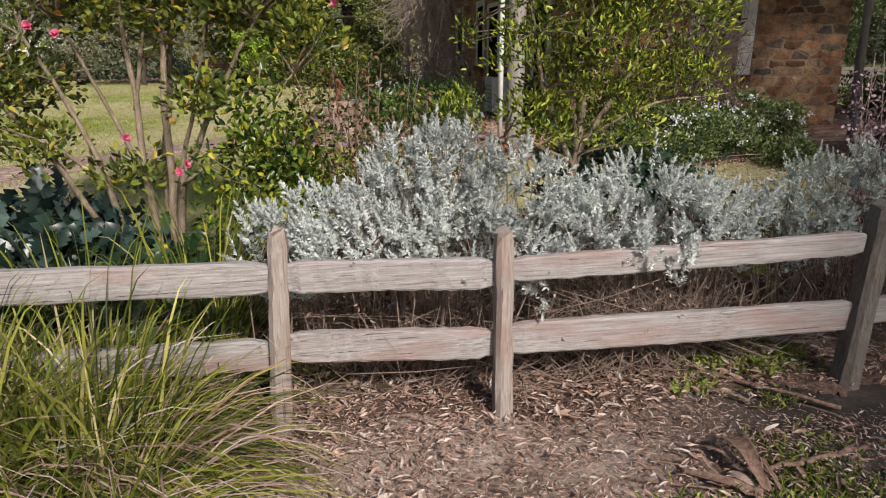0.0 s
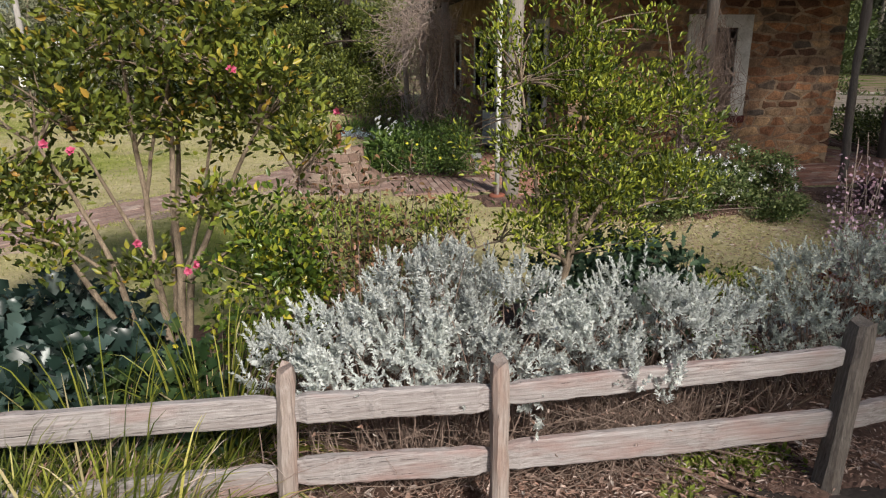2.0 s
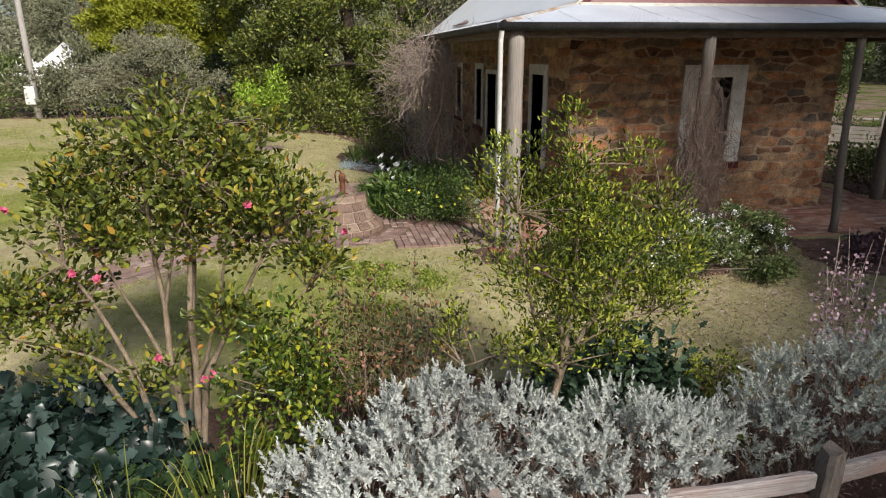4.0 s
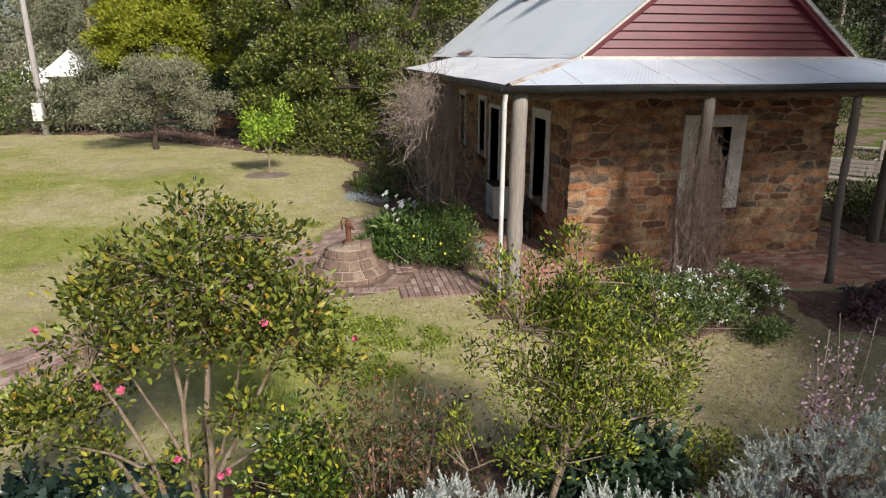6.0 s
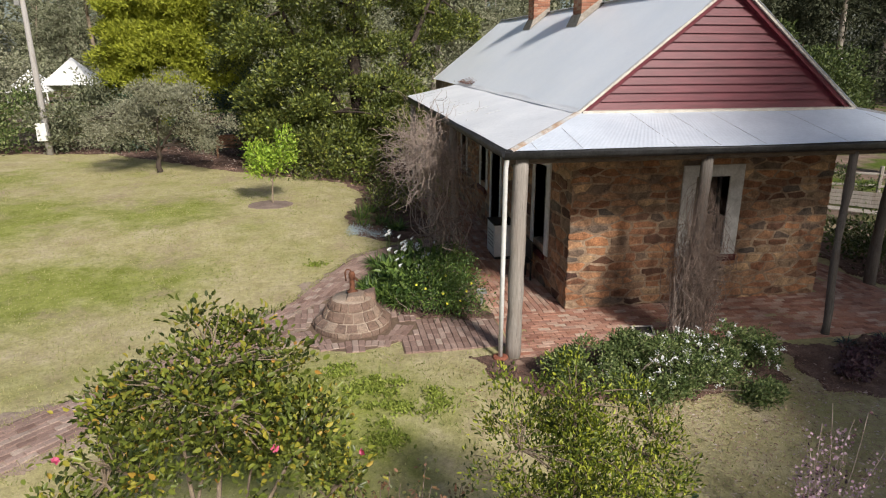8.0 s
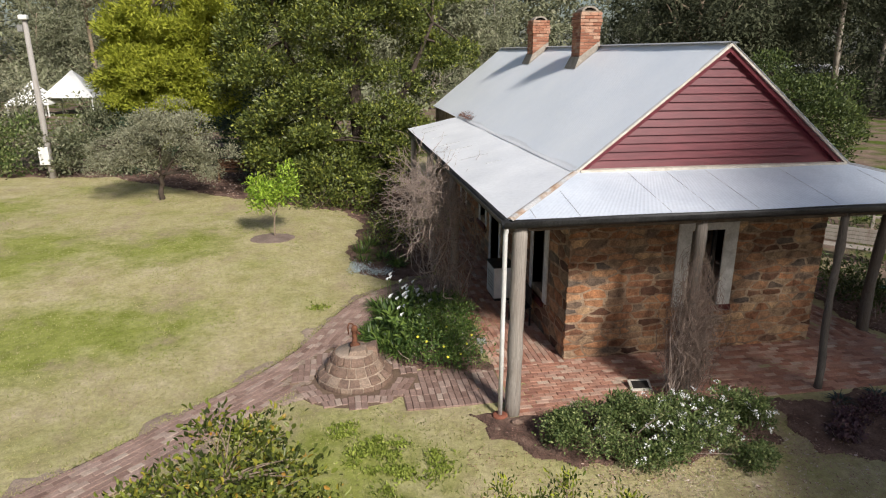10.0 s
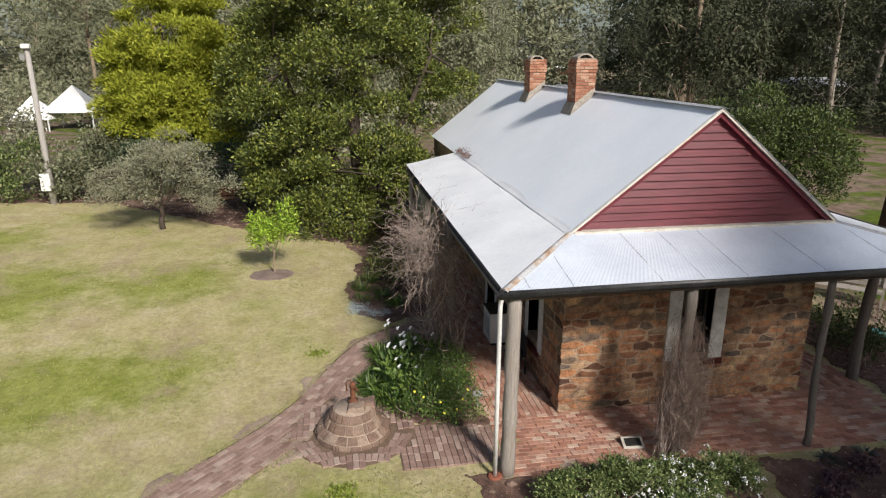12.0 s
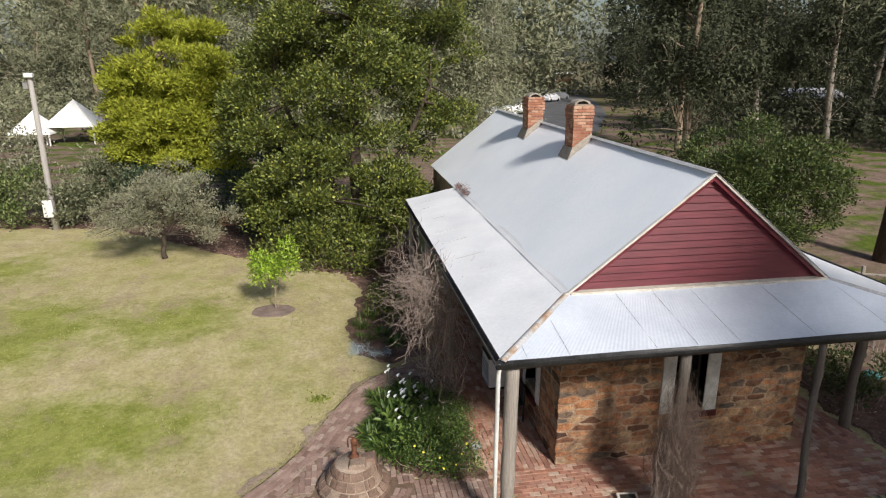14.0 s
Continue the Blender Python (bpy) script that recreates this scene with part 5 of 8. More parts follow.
def stalks(roots, tips, width, r, bend=0.5, seg=5, flat=True):
    """Arching strap leaves from roots to tips, as tapered strips."""
    n = len(roots)
    mid = (roots + tips) / 2 + np.stack([np.zeros(n), np.zeros(n), bend * np.linalg.norm(tips - roots, axis=1)], 1)
    k = np.linspace(0, 1, seg + 1)
    P = ((1 - k) ** 2)[None, :, None] * roots[:, None] + (2 * k * (1 - k))[None, :, None] * mid[:, None] + (k ** 2)[None, :, None] * tips[:, None]
    side = unit(np.cross(tips - roots, np.array([0, 0, 1.0]) + 0.3 * r.standard_normal((n, 3))))
    w = width[:, None] * (1 - k ** 2 * 0.92)[None] / 2
    A, B = P + side[:, None] * w[..., None], P - side[:, None] * w[..., None]
    V = np.stack([A, B], 2).reshape(-1, 3)
    i = np.arange(n)[:, None] * (2 * seg + 2) + np.arange(seg)[None] * 2
    F = np.stack([i, i + 1, i + 3, i + 2], -1).reshape(-1, 4)
    return quick_mesh("blades", V, F)


def tuft(name, at, n, reach, height, width, leaf, label, seed, base_r=0.12, category="grass clump", bend=0.45, lean=(0, 0), dead=False, cross=0.5):
    r = np.random.default_rng(seed)
    a = r.uniform(0, 2 * math.pi, n)
    rr = base_r * np.sqrt(r.random(n))
    roots = np.stack([at[0] + rr * np.cos(a), at[1] + rr * np.sin(a), np.full(n, at[2] - 0.02)], 1)
    out = reach * (0.25 + 0.75 * r.random(n) ** 0.7)
    a2 = a + cross * r.standard_normal(n)
    tip_h = height * r.uniform(0.0, 1.0, n) * (1.05 - 0.9 * (out / reach) ** 1.3)
    tips = roots + np.stack([out * np.cos(a2) + lean[0], out * np.sin(a2) + lean[1], tip_h], 1)
    tips[:, 2] = np.maximum(tips[:, 2], at[2] + 0.02)
    ob = thing(name, at, label, category)
    part("foliage", stalks(roots, tips, width * r.uniform(0.6, 1.2, n), r, bend), leaf, ob)
    if dead:
        m = n // 2
        low = tips[:m] + r.normal(0, 0.12, (m, 3))
        low[:, 2] = at[2] + 0.03 + 0.45 * height * r.random(m) ** 2
        part("dead_leaves", stalks(roots[:m], low, width * r.uniform(0.4, 0.9, m), r, 0.38), M_STRAW, ob, "straw-coloured dead leaves", kind="stuff")
    return ob


def blossoms(parent, spots, size, leaf, seed, petals=9, name="flower", label=""):
    """Flowers, each of cupped petals round a middle."""
    r = np.random.default_rng(seed)
    for c in spots:
        a = np.arange(petals) * 2.4 + r.uniform(0, 6)
        tilt = np.linspace(0.15, 1.1, petals)
        face = unit(np.array([0.1, -0.8, 0.5]) + 0.35 * r.standard_normal(3))
        u = unit(np.cross(face, [0.2, 0.1, 1.0]))
        w = np.cross(face, u)
        d = (np.cos(a)[:, None] * u + np.sin(a)[:, None] * w) * np.cos(tilt)[:, None] + face * np.sin(tilt)[:, None]
        pos = np.repeat(np.array(c)[None], petals, 0)
        part(name, leaves_mesh(name, pos, d, np.repeat(face[None], petals, 0), np.full(petals, size), np.full(petals, size * 0.95), 0.2), leaf, parent, label)


# ---- planting behind the fence ----
cam_trunks = [([(-4.0, -4.45, -0.45), (-4.15, -4.5, 0.1), (-4.22, -4.55, 0.7), (-4.6, -4.5, 1.5)], 0.034, 0.012), ([(-3.9, -4.45, -0.45), (-3.95, -4.45, 0.5), (-3.98, -4.4, 1.2), (-4.0, -4.4, 2.2)], 0.036, 0.012),
              ([(-3.85, -4.4, -0.45), (-3.8, -4.4, 0.35), (-3.76, -4.45, 1.1), (-3.7, -4.4, 2.4)], 0.04, 0.014), ([(-3.8, -4.45, -0.42), (-3.72, -4.5, 0.45), (-3.45, -4.5, 1.0), (-3.1, -4.5, 1.6)], 0.035, 0.012),
              ([(-4.0, -4.4, -0.45), (-4.35, -4.4, 0.25), (-4.75, -4.4, 0.95), (-5.1, -4.4, 1.3)], 0.03, 0.012), ([(-3.9, -4.3, -0.45), (-3.9, -4.1, 0.6), (-3.8, -3.9, 1.3), (-3.8, -3.8, 2.0)], 0.035, 0.012),
              ([(-3.95, -4.45, 0.45), (-4.1, -4.5, 0.95), (-4.35, -4.6, 1.6)], 0.022, 0.008), ([(-3.8, -4.4, 0.35), (-3.6, -4.45, 0.9), (-3.4, -4.4, 1.8)], 0.022, 0.008), ([(-4.2, -4.52, 0.5), (-4.5, -4.6, 0.8), (-5.0, -4.65, 1.0)], 0.018, 0.006), ([(-3.72, -4.5, 0.45), (-3.3, -4.6, 0.75), (-2.85, -4.65, 1.25)], 0.018, 0.006), ([(-3.98, -4.4, 1.0), (-3.85, -4.5, 1.5), (-3.6, -4.6, 2.1)], 0.018, 0.006)]
camellia = tree("camellia_tree", cam_trunks, [((-3.7, -4.35, 2.08), (0.8, 0.75, 0.62)), ((-3.1, -4.45, 1.7), (0.55, 0.55, 0.42)), ((-4.25, -4.4, 1.75), (0.62, 0.6, 0.45)), ((-4.85, -4.4, 1.25), (0.5, 0.4, 0.22)), ((-5.15, -4.6, 0.95), (0.4, 0.3, 0.2)), ((-2.75, -4.6, 1.4), (0.32, 0.3, 0.2)), ((-4.45, -4.7, 0.72), (0.32, 0.2, 0.14)), ((-3.45, -4.7, 0.95), (0.3, 0.22, 0.14)), ((-3.95, -4.6, 0.6), (0.25, 0.2, 0.1))],
                900, 12, 0.075, 0.062, 0.035, L_CAM, M_BARK, "multi-stemmed camellia with glossy yellowing leaves and pink flowers", seed=11, tidy=0.8, branches=300, br=(0.011, 0.003), dome=(150, 0.15, 0.8, -0.9, 0.35))
blossoms(camellia, [(-2.54, -4.72, 1.70), (-3.66, -4.75, 0.6), (-3.6, -4.8, 0.66), (-4.4, -4.9, 1.55), (-4.25, -4.9, 1.5), (-3.95, -4.85, 0.85), (-4.75, -4.9, 2.0), (-3.2, -5.0, 2.0)], 0.036, L_PINKFL, 3, 11, "flower", "bright pink camellia flower")
tree("yellow_green_shrub", [([(-3.15, -4.95, -0.5), (-3.12, -4.95, 0.0), (-3.1, -4.95, 0.5)], 0.02, 0.008), ([(-3.1, -4.9, -0.5), (-2.95, -4.9, 0.2), (-2.85, -4.9, 0.7)], 0.015, 0.006)],
     [((-3.1, -4.95, 0.35), (0.42, 0.35, 0.62)), ((-3.0, -4.85, 0.75), (0.35, 0.3, 0.45))], 110, 24, 0.07, 0.06, 0.034, L_YELLOW, M_BARK, "glossy shrub with yellowing leaves under the camellia", "shrub", 12, 30, (0.006, 0.003))
rt = [([(-1.06, -5.2, -0.5), (-1.04, -5.2, 0.1), (-0.96, -5.2, 0.7), (-0.88, -5.15, 1.3), (-0.9, -5.1, 2.2)], 0.045, 0.012), ([(-0.98, -5.2, 0.62), (-1.2, -5.2, 1.1), (-1.35, -5.2, 1.9)], 0.024, 0.008), ([(-0.95, -5.2, 0.72), (-0.6, -5.15, 1.2), (-0.2, -5.1, 1.85)], 0.024, 0.008), ([(-0.96, -5.2, 0.75), (-0.95, -5.0, 1.3), (-1.0, -4.8, 1.8)], 0.022, 0.008), ([(-0.98, -5.2, 0.65), (-1.4, -5.25, 0.85), (-1.75, -5.3, 0.8)], 0.014, 0.005), ([(-0.95, -5.2, 0.8), (-0.4, -5.2, 1.05), (0.15, -5.2, 1.1)], 0.014, 0.005)]
tree("small_leaved_tree", rt, [((-1.25, -5.15, 1.9), (0.5, 0.45, 0.36)), ((-0.5, -5.1, 1.8), (0.6, 0.5, 0.38)), ((-0.9, -5.1, 1.5), (0.75, 0.55, 0.4)), ((-1.0, -5.15, 1.3), (0.6, 0.4, 0.2)), ((-0.9, -5.15, 2.1), (0.14, 0.14, 0.16)), ((-0.9, -5.15, 2.3), (0.1, 0.1, 0.16)), ((-0.88, -5.15, 2.5), (0.06, 0.06, 0.14)), ((-1.05, -5.15, 0.9), (0.5, 0.36, 0.24)), ((-0.45, -5.1, 1.05), (0.5, 0.36, 0.22)), ((-1.6, -5.25, 0.95), (0.35, 0.25, 0.14)), ((-0.1, -5.2, 1.15), (0.42, 0.28, 0.12)), ((-0.75, -5.1, 2.2), (0.1, 0.1, 0.25)), ((-1.3, -5.1, 2.25), (0.1, 0.1, 0.22))],
     860, 14, 0.048, 0.044, 0.018, L_LEMON, M_BARK, "small tree with fine bright green upright leaves", seed=13, branches=260, br=(0.008, 0.003), up=0.8, tidy=0.8, dome=(120, 0.15, 1.1, -0.9, 0.3))


def spire_bush(name, blobs, n, label, seed, height=0.16, per=42, L=0.034, W=0.011, leaf=None, base=0.05):
    """A mound of felted shoots: each a stem with leaf whorls that close to a tip, bare and twiggy below."""
    r = np.random.default_rng(seed)
    ob = thing(name, (blobs[0][0][0], blobs[0][0][1], -0.5), label, "shrub")
    pts, mid = clumps_in(blobs, n, r, 0.72, True)
    ok = (pts[:, 2] > base + 0.12 * r.standard_normal(len(pts))) & ((pts - mid)[:, 2] > -0.22) | (pts[:, 1] < -6.3)
    pts, mid = pts[ok], mid[ok]
    # shoots stand in sprays, several from one bough
    spray = pts[r.integers(0, len(pts), len(pts) // 7)]
    near = np.argmin(((pts[:, None] - spray[None]) ** 2).sum(2), axis=1)
    pts = pts + (spray[near] - pts) * 0.42
    tone = r.random(len(spray))[near]
    lean = unit((pts - mid) * np.array([0.9, 0.9, 0.2]) + (pts - spray[near]) * 2.2 + np.array([0, 0, 0.5]) + 0.18 * r.standard_normal(pts.shape))
    hh = height * r.uniform(0.55, 1.25, len(pts)) * (0.75 + 0.5 * tone)
    k = r.random((len(pts), per)) ** 0.7
    P = pts[:, None] + lean[:, None] * (k * hh[:, None])[..., None]
    a = r.uniform(0, 2 * math.pi, k.shape)
    u = unit(np.cross(lean, np.array([0.3, 0.9, 0.1])))
    w = np.cross(lean, u)
    rad = np.cos(a)[..., None] * u[:, None] + np.sin(a)[..., None] * w[:, None]
    D = unit(rad * (1.05 - 0.55 * k)[..., None] + lean[:, None] * (0.45 + 0.6 * k)[..., None])
    sz = (1.2 - 0.6 * k) * r.uniform(0.75, 1.25, k.shape)
    N = unit(np.cross(D, np.cross(lean[:, None], D) + 1e-3) + 0.2 * r.standard_normal(D.shape))
    P, D, N, sz = P.reshape(-1, 3), D.reshape(-1, 3), N.reshape(-1, 3), sz.ravel()
    part("foliage", leaves_mesh("foliage", P, D, N, L * sz, W * sz * 1.2, 0.12), leaf or L_SILVER, ob)
    g = Geo()
    for j in r.permutation(len(pts))[:150]:
        p, m = pts[j], mid[j]
        if p[1] < -6.2:
            continue
        root = np.array([m[0] + (p[0] - m[0]) * 0.5, m[1] + (p[1] - m[1]) * 0.4, -0.52])
        g.tube(curve_pts(root, p + lean[j] * 0.05, (*(0.12 * r.standard_normal(2)), 0.02), 6), (0.006, 0.0025), 4, False)
    part("stem", g, M_VINE, ob, kind="stuff")
    # dead leaves hanging on the inner stems
    m = 900
    q0 = pts[r.integers(0, len(pts), m)]
    q1 = q0 * np.array([1, 1, 0]) + np.array([0, 0, 1]) * (q0[:, 2] * 0.75 - 0.22 * r.random(m))[:, None] + r.normal(0, 0.06, (m, 3)) + np.array([0, 0.1, 0])
    part("dead_leaves", leaves_mesh("dead_leaves", q1, unit(r.standard_normal((m, 3)) - np.array([0, 0, 0.5])), unit(r.standard_normal((m, 3))), r.uniform(0.02, 0.045, m), r.uniform(0.008, 0.016, m)), M_STRAW, ob, "withered brown lower leaves", kind="stuff")
    return ob


spire_bush("silver_shrub", [((-2.45, -5.85, 0.3), (0.55, 0.4, 0.36)), ((-2.05, -5.75, 0.5), (0.42, 0.4, 0.38)), ((-1.55, -5.8, 0.42), (0.42, 0.4, 0.36)), ((-1.95, -5.75, 0.8), (0.16, 0.16, 0.18)), ((-2.25, -5.8, 0.68), (0.16, 0.16, 0.2)), ((-2.9, -5.9, 0.25), (0.3, 0.32, 0.3)), ((-2.1, -6.05, 0.3), (0.75, 0.25, 0.26))], 1500, "silver-grey felted shrub leaning over the fence", 21, base=0.12)
spire_bush("silver_shrub", [((-0.75, -5.85, 0.36), (0.5, 0.4, 0.32)), ((-1.15, -5.95, 0.3), (0.3, 0.3, 0.24)), ((-0.3, -5.8, 0.28), (0.36, 0.35, 0.28)), ((-0.95, -6.4, 0.3), (0.16, 0.06, 0.1)), ((-0.75, -6.42, 0.2), (0.1, 0.05, 0.08)), ((-1.68, -6.42, 0.1), (0.07, 0.05, 0.14))], 850, "silver-grey felted shrub with bare lower twigs", 22, base=0.12)
spire_bush("silver_shrub", [((0.55, -5.5, 0.1), (0.5, 0.4, 0.32)), ((1.2, -5.4, 0.28), (0.65, 0.5, 0.4)), ((2.0, -5.3, 0.3), (0.6, 0.5, 0.4))], 1000, "grey-green felted shrub at the bed's end", 23, leaf=L_SILVERG, base=-0.1)
for k, (x, y, n, rc, h) in enumerate(((-4.2, -6.85, 640, 1.1, 1.5), (-3.65, -6.75, 620, 1.0, 1.25), (-3.7, -7.2, 680, 1.0, 1.0), (-4.55, -7.05, 560, 1.0, 1.4), (-3.85, -6.62, 800, 0.85, 1.45), (-4.4, -6.65, 500, 0.85, 1.7))):
    tuft("grass_clump", (x, y, -0.52), n, rc, h, 0.0145, L_TUFT, "large arching yellow-green strap-leaved clump before the fence", 31 + 7 * k, 0.22, bend=0.42, dead=True, cross=0.9)
tuft("grass_clump", (-3.95, -5.95, -0.5), 330, 0.85, 1.5, 0.014, L_TUFT, "yellow-green strap-leaved clump against the fence", 33, 0.15, bend=0.45, dead=True)
tuft("grass_clump", (-3.4, -5.75, -0.5), 460, 0.85, 1.6, 0.014, L_TUFT, "yellow-green strap-leaved clump behind the fence", 32, 0.15, bend=0.5, dead=True)


def leafy_mound(name, blobs, n, per, spread, L, W, leaf, label, seed, category="shrub", up=0.2, shell=0.6, kind="", lobed=False, dome=None):
    r = np.random.default_rng(seed)
    c = blobs[0][0]
    ob = thing(name, (c[0], c[1], float(gz(c[0], c[1]))), label, category, kind=kind)
    if dome:
        cc, p, d, nrm, ll, ww = dome_crown(blobs, dome[0], dome[1], n, per, spread, L, W, r, 0.75, -1.2, 0.7, up=up)
    else:
        cc, p, d, nrm, ll, ww = crown(lobes(blobs, 30, 0.3 * np.mean([b[1] for b in blobs]), seed, low=-0.9) + list(blobs), n, per, spread, L, W, r, up, 0, shell)
    ok = p[:, 2] > gz(p[:, 0], p[:, 1]) + 0.02
    part("foliage", quick_mesh("foliage", *lobed_arrays(p[ok], d[ok], nrm[ok], ll[ok], ww[ok])) if lobed else leaves_mesh("foliage", p[ok], d[ok], nrm[ok], ll[ok], ww[ok]), leaf, ob)
    g = Geo()
    for q in cc[r.permutation(len(cc))[:40]]:
        root = np.array([c[0] + (q[0] - c[0]) * 0.4, c[1] + (q[1] - c[1]) * 0.4, gz(c[0], c[1]) - 0.02])
        if q[2] > root[2] + 0.1:
            g.tube(curve_pts(root, q, (*(0.05 * r.standard_normal(2)), 0.02), 4), (0.008, 0.003), 4, False)
    if g.n:
        part("stem", g, M_TWIG, ob, kind="stuff")
    return ob


leafy_mound("broad_leaved_plant", [((-4.75, -5.1, -0.15), (0.9, 0.6, 0.42)), ((-5.5, -4.8, -0.1), (1.0, 0.8, 0.46)), ((-6.5, -5.0, -0.1), (1.2, 0.9, 0.46)), ((-4.8, -4.35, -0.1), (0.8, 0.5, 0.38)), ((-4.15, -5.3, -0.25), (0.5, 0.4, 0.35))], 760, 8, 0.09, 0.17, 0.13, L_BLUE, "low dark blue-green plants with deeply lobed leaves", 41, "plant", 0.25, lobed=True)
leafy_mound("low_plant", [((-3.8, -5.55, -0.2), (0.65, 0.4, 0.38)), ((-4.6, -5.75, -0.22), (0.6, 0.35, 0.34))], 280, 8, 0.07, 0.12, 0.09, L_LOBE, "low deep green plants with lobed leaves behind the fence", 42, "plant", lobed=True)
leafy_mound("dark_shrub", [((-0.3, -4.45, 0.02), (0.62, 0.45, 0.57)), ((0.1, -4.3, -0.08), (0.5, 0.4, 0.48))], 340, 9, 0.08, 0.115, 0.08, L_DEEP, "low dark shrub with broad lobed leaves under the small tree", 43, lobed=True)
VIB = [((1.2, -1.1, 0.14), (0.75, 0.55, 0.4)), ((2.1, -1.2, 0.17), (1.0, 0.68, 0.5)), ((3.0, -1.2, 0.18), (0.9, 0.66, 0.52))]
vib = leafy_mound("flowering_bush", VIB, 2900, 12, 0.045, 0.05, 0.028, L_VIB, "low clipped evergreen bush with white flower heads", 44, dome=(110, 0.17))
r = np.random.default_rng(5)
fl = clumps_in(VIB[1:], 420, r, 0.99)
fl = fl[(fl[:, 2] > 0.15) & (fl[:, 0] > 2.0 + 0.7 * r.standard_normal(len(fl)))][:95]
fp = np.repeat(fl, 12, 0) + r.standard_normal((len(fl) * 12, 3)) * 0.022 + np.array([0, 0, 0.05])
part("flower_head", leaves_mesh("flower_head", fp, unit(r.standard_normal(fp.shape) + np.array([0, -0.3, 0.8])), unit(r.standard_normal(fp.shape)), np.full(len(fp), 0.028), np.full(len(fp), 0.026)), L_WHITEFL, vib, "clusters of small white flowers", kind="stuff")

# ---- far trees ----
big = [([(-1.6, 18, 0.2), (-1.5, 18, 3), (-1.6, 18, 7), (-1.4, 18, 11)], 0.38, 0.1), ([(-1.5, 18, 1.5), (-3.2, 17.6, 4), (-4.5, 17.5, 7)], 0.2, 0.06), ([(-1.5, 18, 2), (0.5, 17.6, 4.5), (1.6, 17.5, 7)], 0.2, 0.06), ([(-2.4, 17.5, 0.2), (-2.6, 17, 2), (-3.0, 16.6, 4)], 0.14, 0.04)]
EVER = [((-1.9, 17.8, 8.5), (3.0, 2.4, 3.4)), ((-3.4, 17.4, 5.2), (2.2, 2.0, 2.6)), ((-0.3, 18.6, 6.2), (1.9, 1.4, 2.8)), ((-1.6, 16.8, 3.0), (2.4, 1.8, 2.1)), ((-3.4, 17.0, 2.2), (1.9, 1.7, 1.7)), ((-0.3, 17.2, 2.4), (1.2, 1.6, 1.6)),
        ((-0.8, 18.0, 11.5), (2.8, 2.2, 2.4)), ((-3.9, 18.4, 9.0), (1.9, 1.8, 2.8)), ((1.7, 19.4, 7.4), (1.9, 1.5, 2.8)), ((-5.0, 18.4, 6.2), (1.7, 1.6, 2.4)), ((0.6, 19.0, 10.2), (2.4, 1.8, 2.4)), ((-1.8, 16.2, 1.4), (2.2, 1.2, 1.2)), ((-3.9, 16.6, 1.0), (1.3, 1.1, 0.9)), ((0.2, 15.6, 1.6), (0.9, 1.2, 1.4))]
tree("evergreen_tree", big, EVER, 3400, 42, 0.15, 0.14, 0.072, L_DARK, M_DBARK, "tall dense dark evergreen tree behind the cottage", seed=51, tidy=0.75, branches=90, br=(0.06, 0.015), dome=(165, 0.82, 0.75, -1.2, 0.8))
gold = [([(-10.2, 26.5, 0.2), (-10.1, 26.5, 2.5), (-9.8, 26.5, 5.5)], 0.3, 0.12), ([(-10.1, 26.5, 2), (-11.8, 26, 4.5)], 0.16, 0.05), ([(-10.1, 26.5, 2), (-8.2, 26, 5)], 0.16, 0.05)]
GOLD = [((-9.7, 26.5, 6.3), (2.8, 2.5, 3.7)), ((-11.0, 26.2, 4.4), (2.2, 2.2, 2.7)), ((-8.5, 26.2, 4.8), (2.0, 2.2, 3.0)), ((-11.1, 26, 2.8), (1.5, 1.7, 1.5)), ((-9.8, 25.4, 4.0), (2.4, 1.6, 2.2))]
tree("golden_green_tree", gold, GOLD, 4200, 38, 0.14, 0.19, 0.085, L_GOLD, M_DBARK, "rounded golden-green feathery tree at the lawn's far edge", seed=52, tidy=0.5, branches=50, br=(0.05, 0.015), dome=(290, 0.62, 0.55, -0.9, 0.86), far=True)
tree("grey_olive_tree", [([(-9.3, 17.3, 0.25), (-9.25, 17.3, 0.8), (-9.15, 17.2, 1.3)], 0.11, 0.08), ([(-9.2, 17.3, 1.0), (-9.9, 17.2, 1.8), (-10.3, 17.1, 2.5)], 0.06, 0.02), ([(-9.2, 17.3, 1.1), (-8.6, 17.2, 2.0), (-8.0, 17.1, 2.7)], 0.06, 0.02), ([(-9.2, 17.3, 1.1), (-9.1, 17.2, 2.3), (-8.9, 17.1, 3.2)], 0.05, 0.02)],
     [((-8.9, 17.2, 2.6), (1.6, 1.4, 1.1)), ((-10.1, 17.1, 2.0), (1.2, 1.1, 0.75)), ((-7.6, 17.1, 2.1), (1.1, 1.0, 0.75))], 1050, 22, 0.12, 0.085, 0.038, L_OLIVE, M_DBARK, "low spreading grey-leaved tree on the lawn", seed=53, branches=200, br=(0.028, 0.008), tidy=0.8, dome=(80, 0.42, 0.6, -0.9, 0.7))
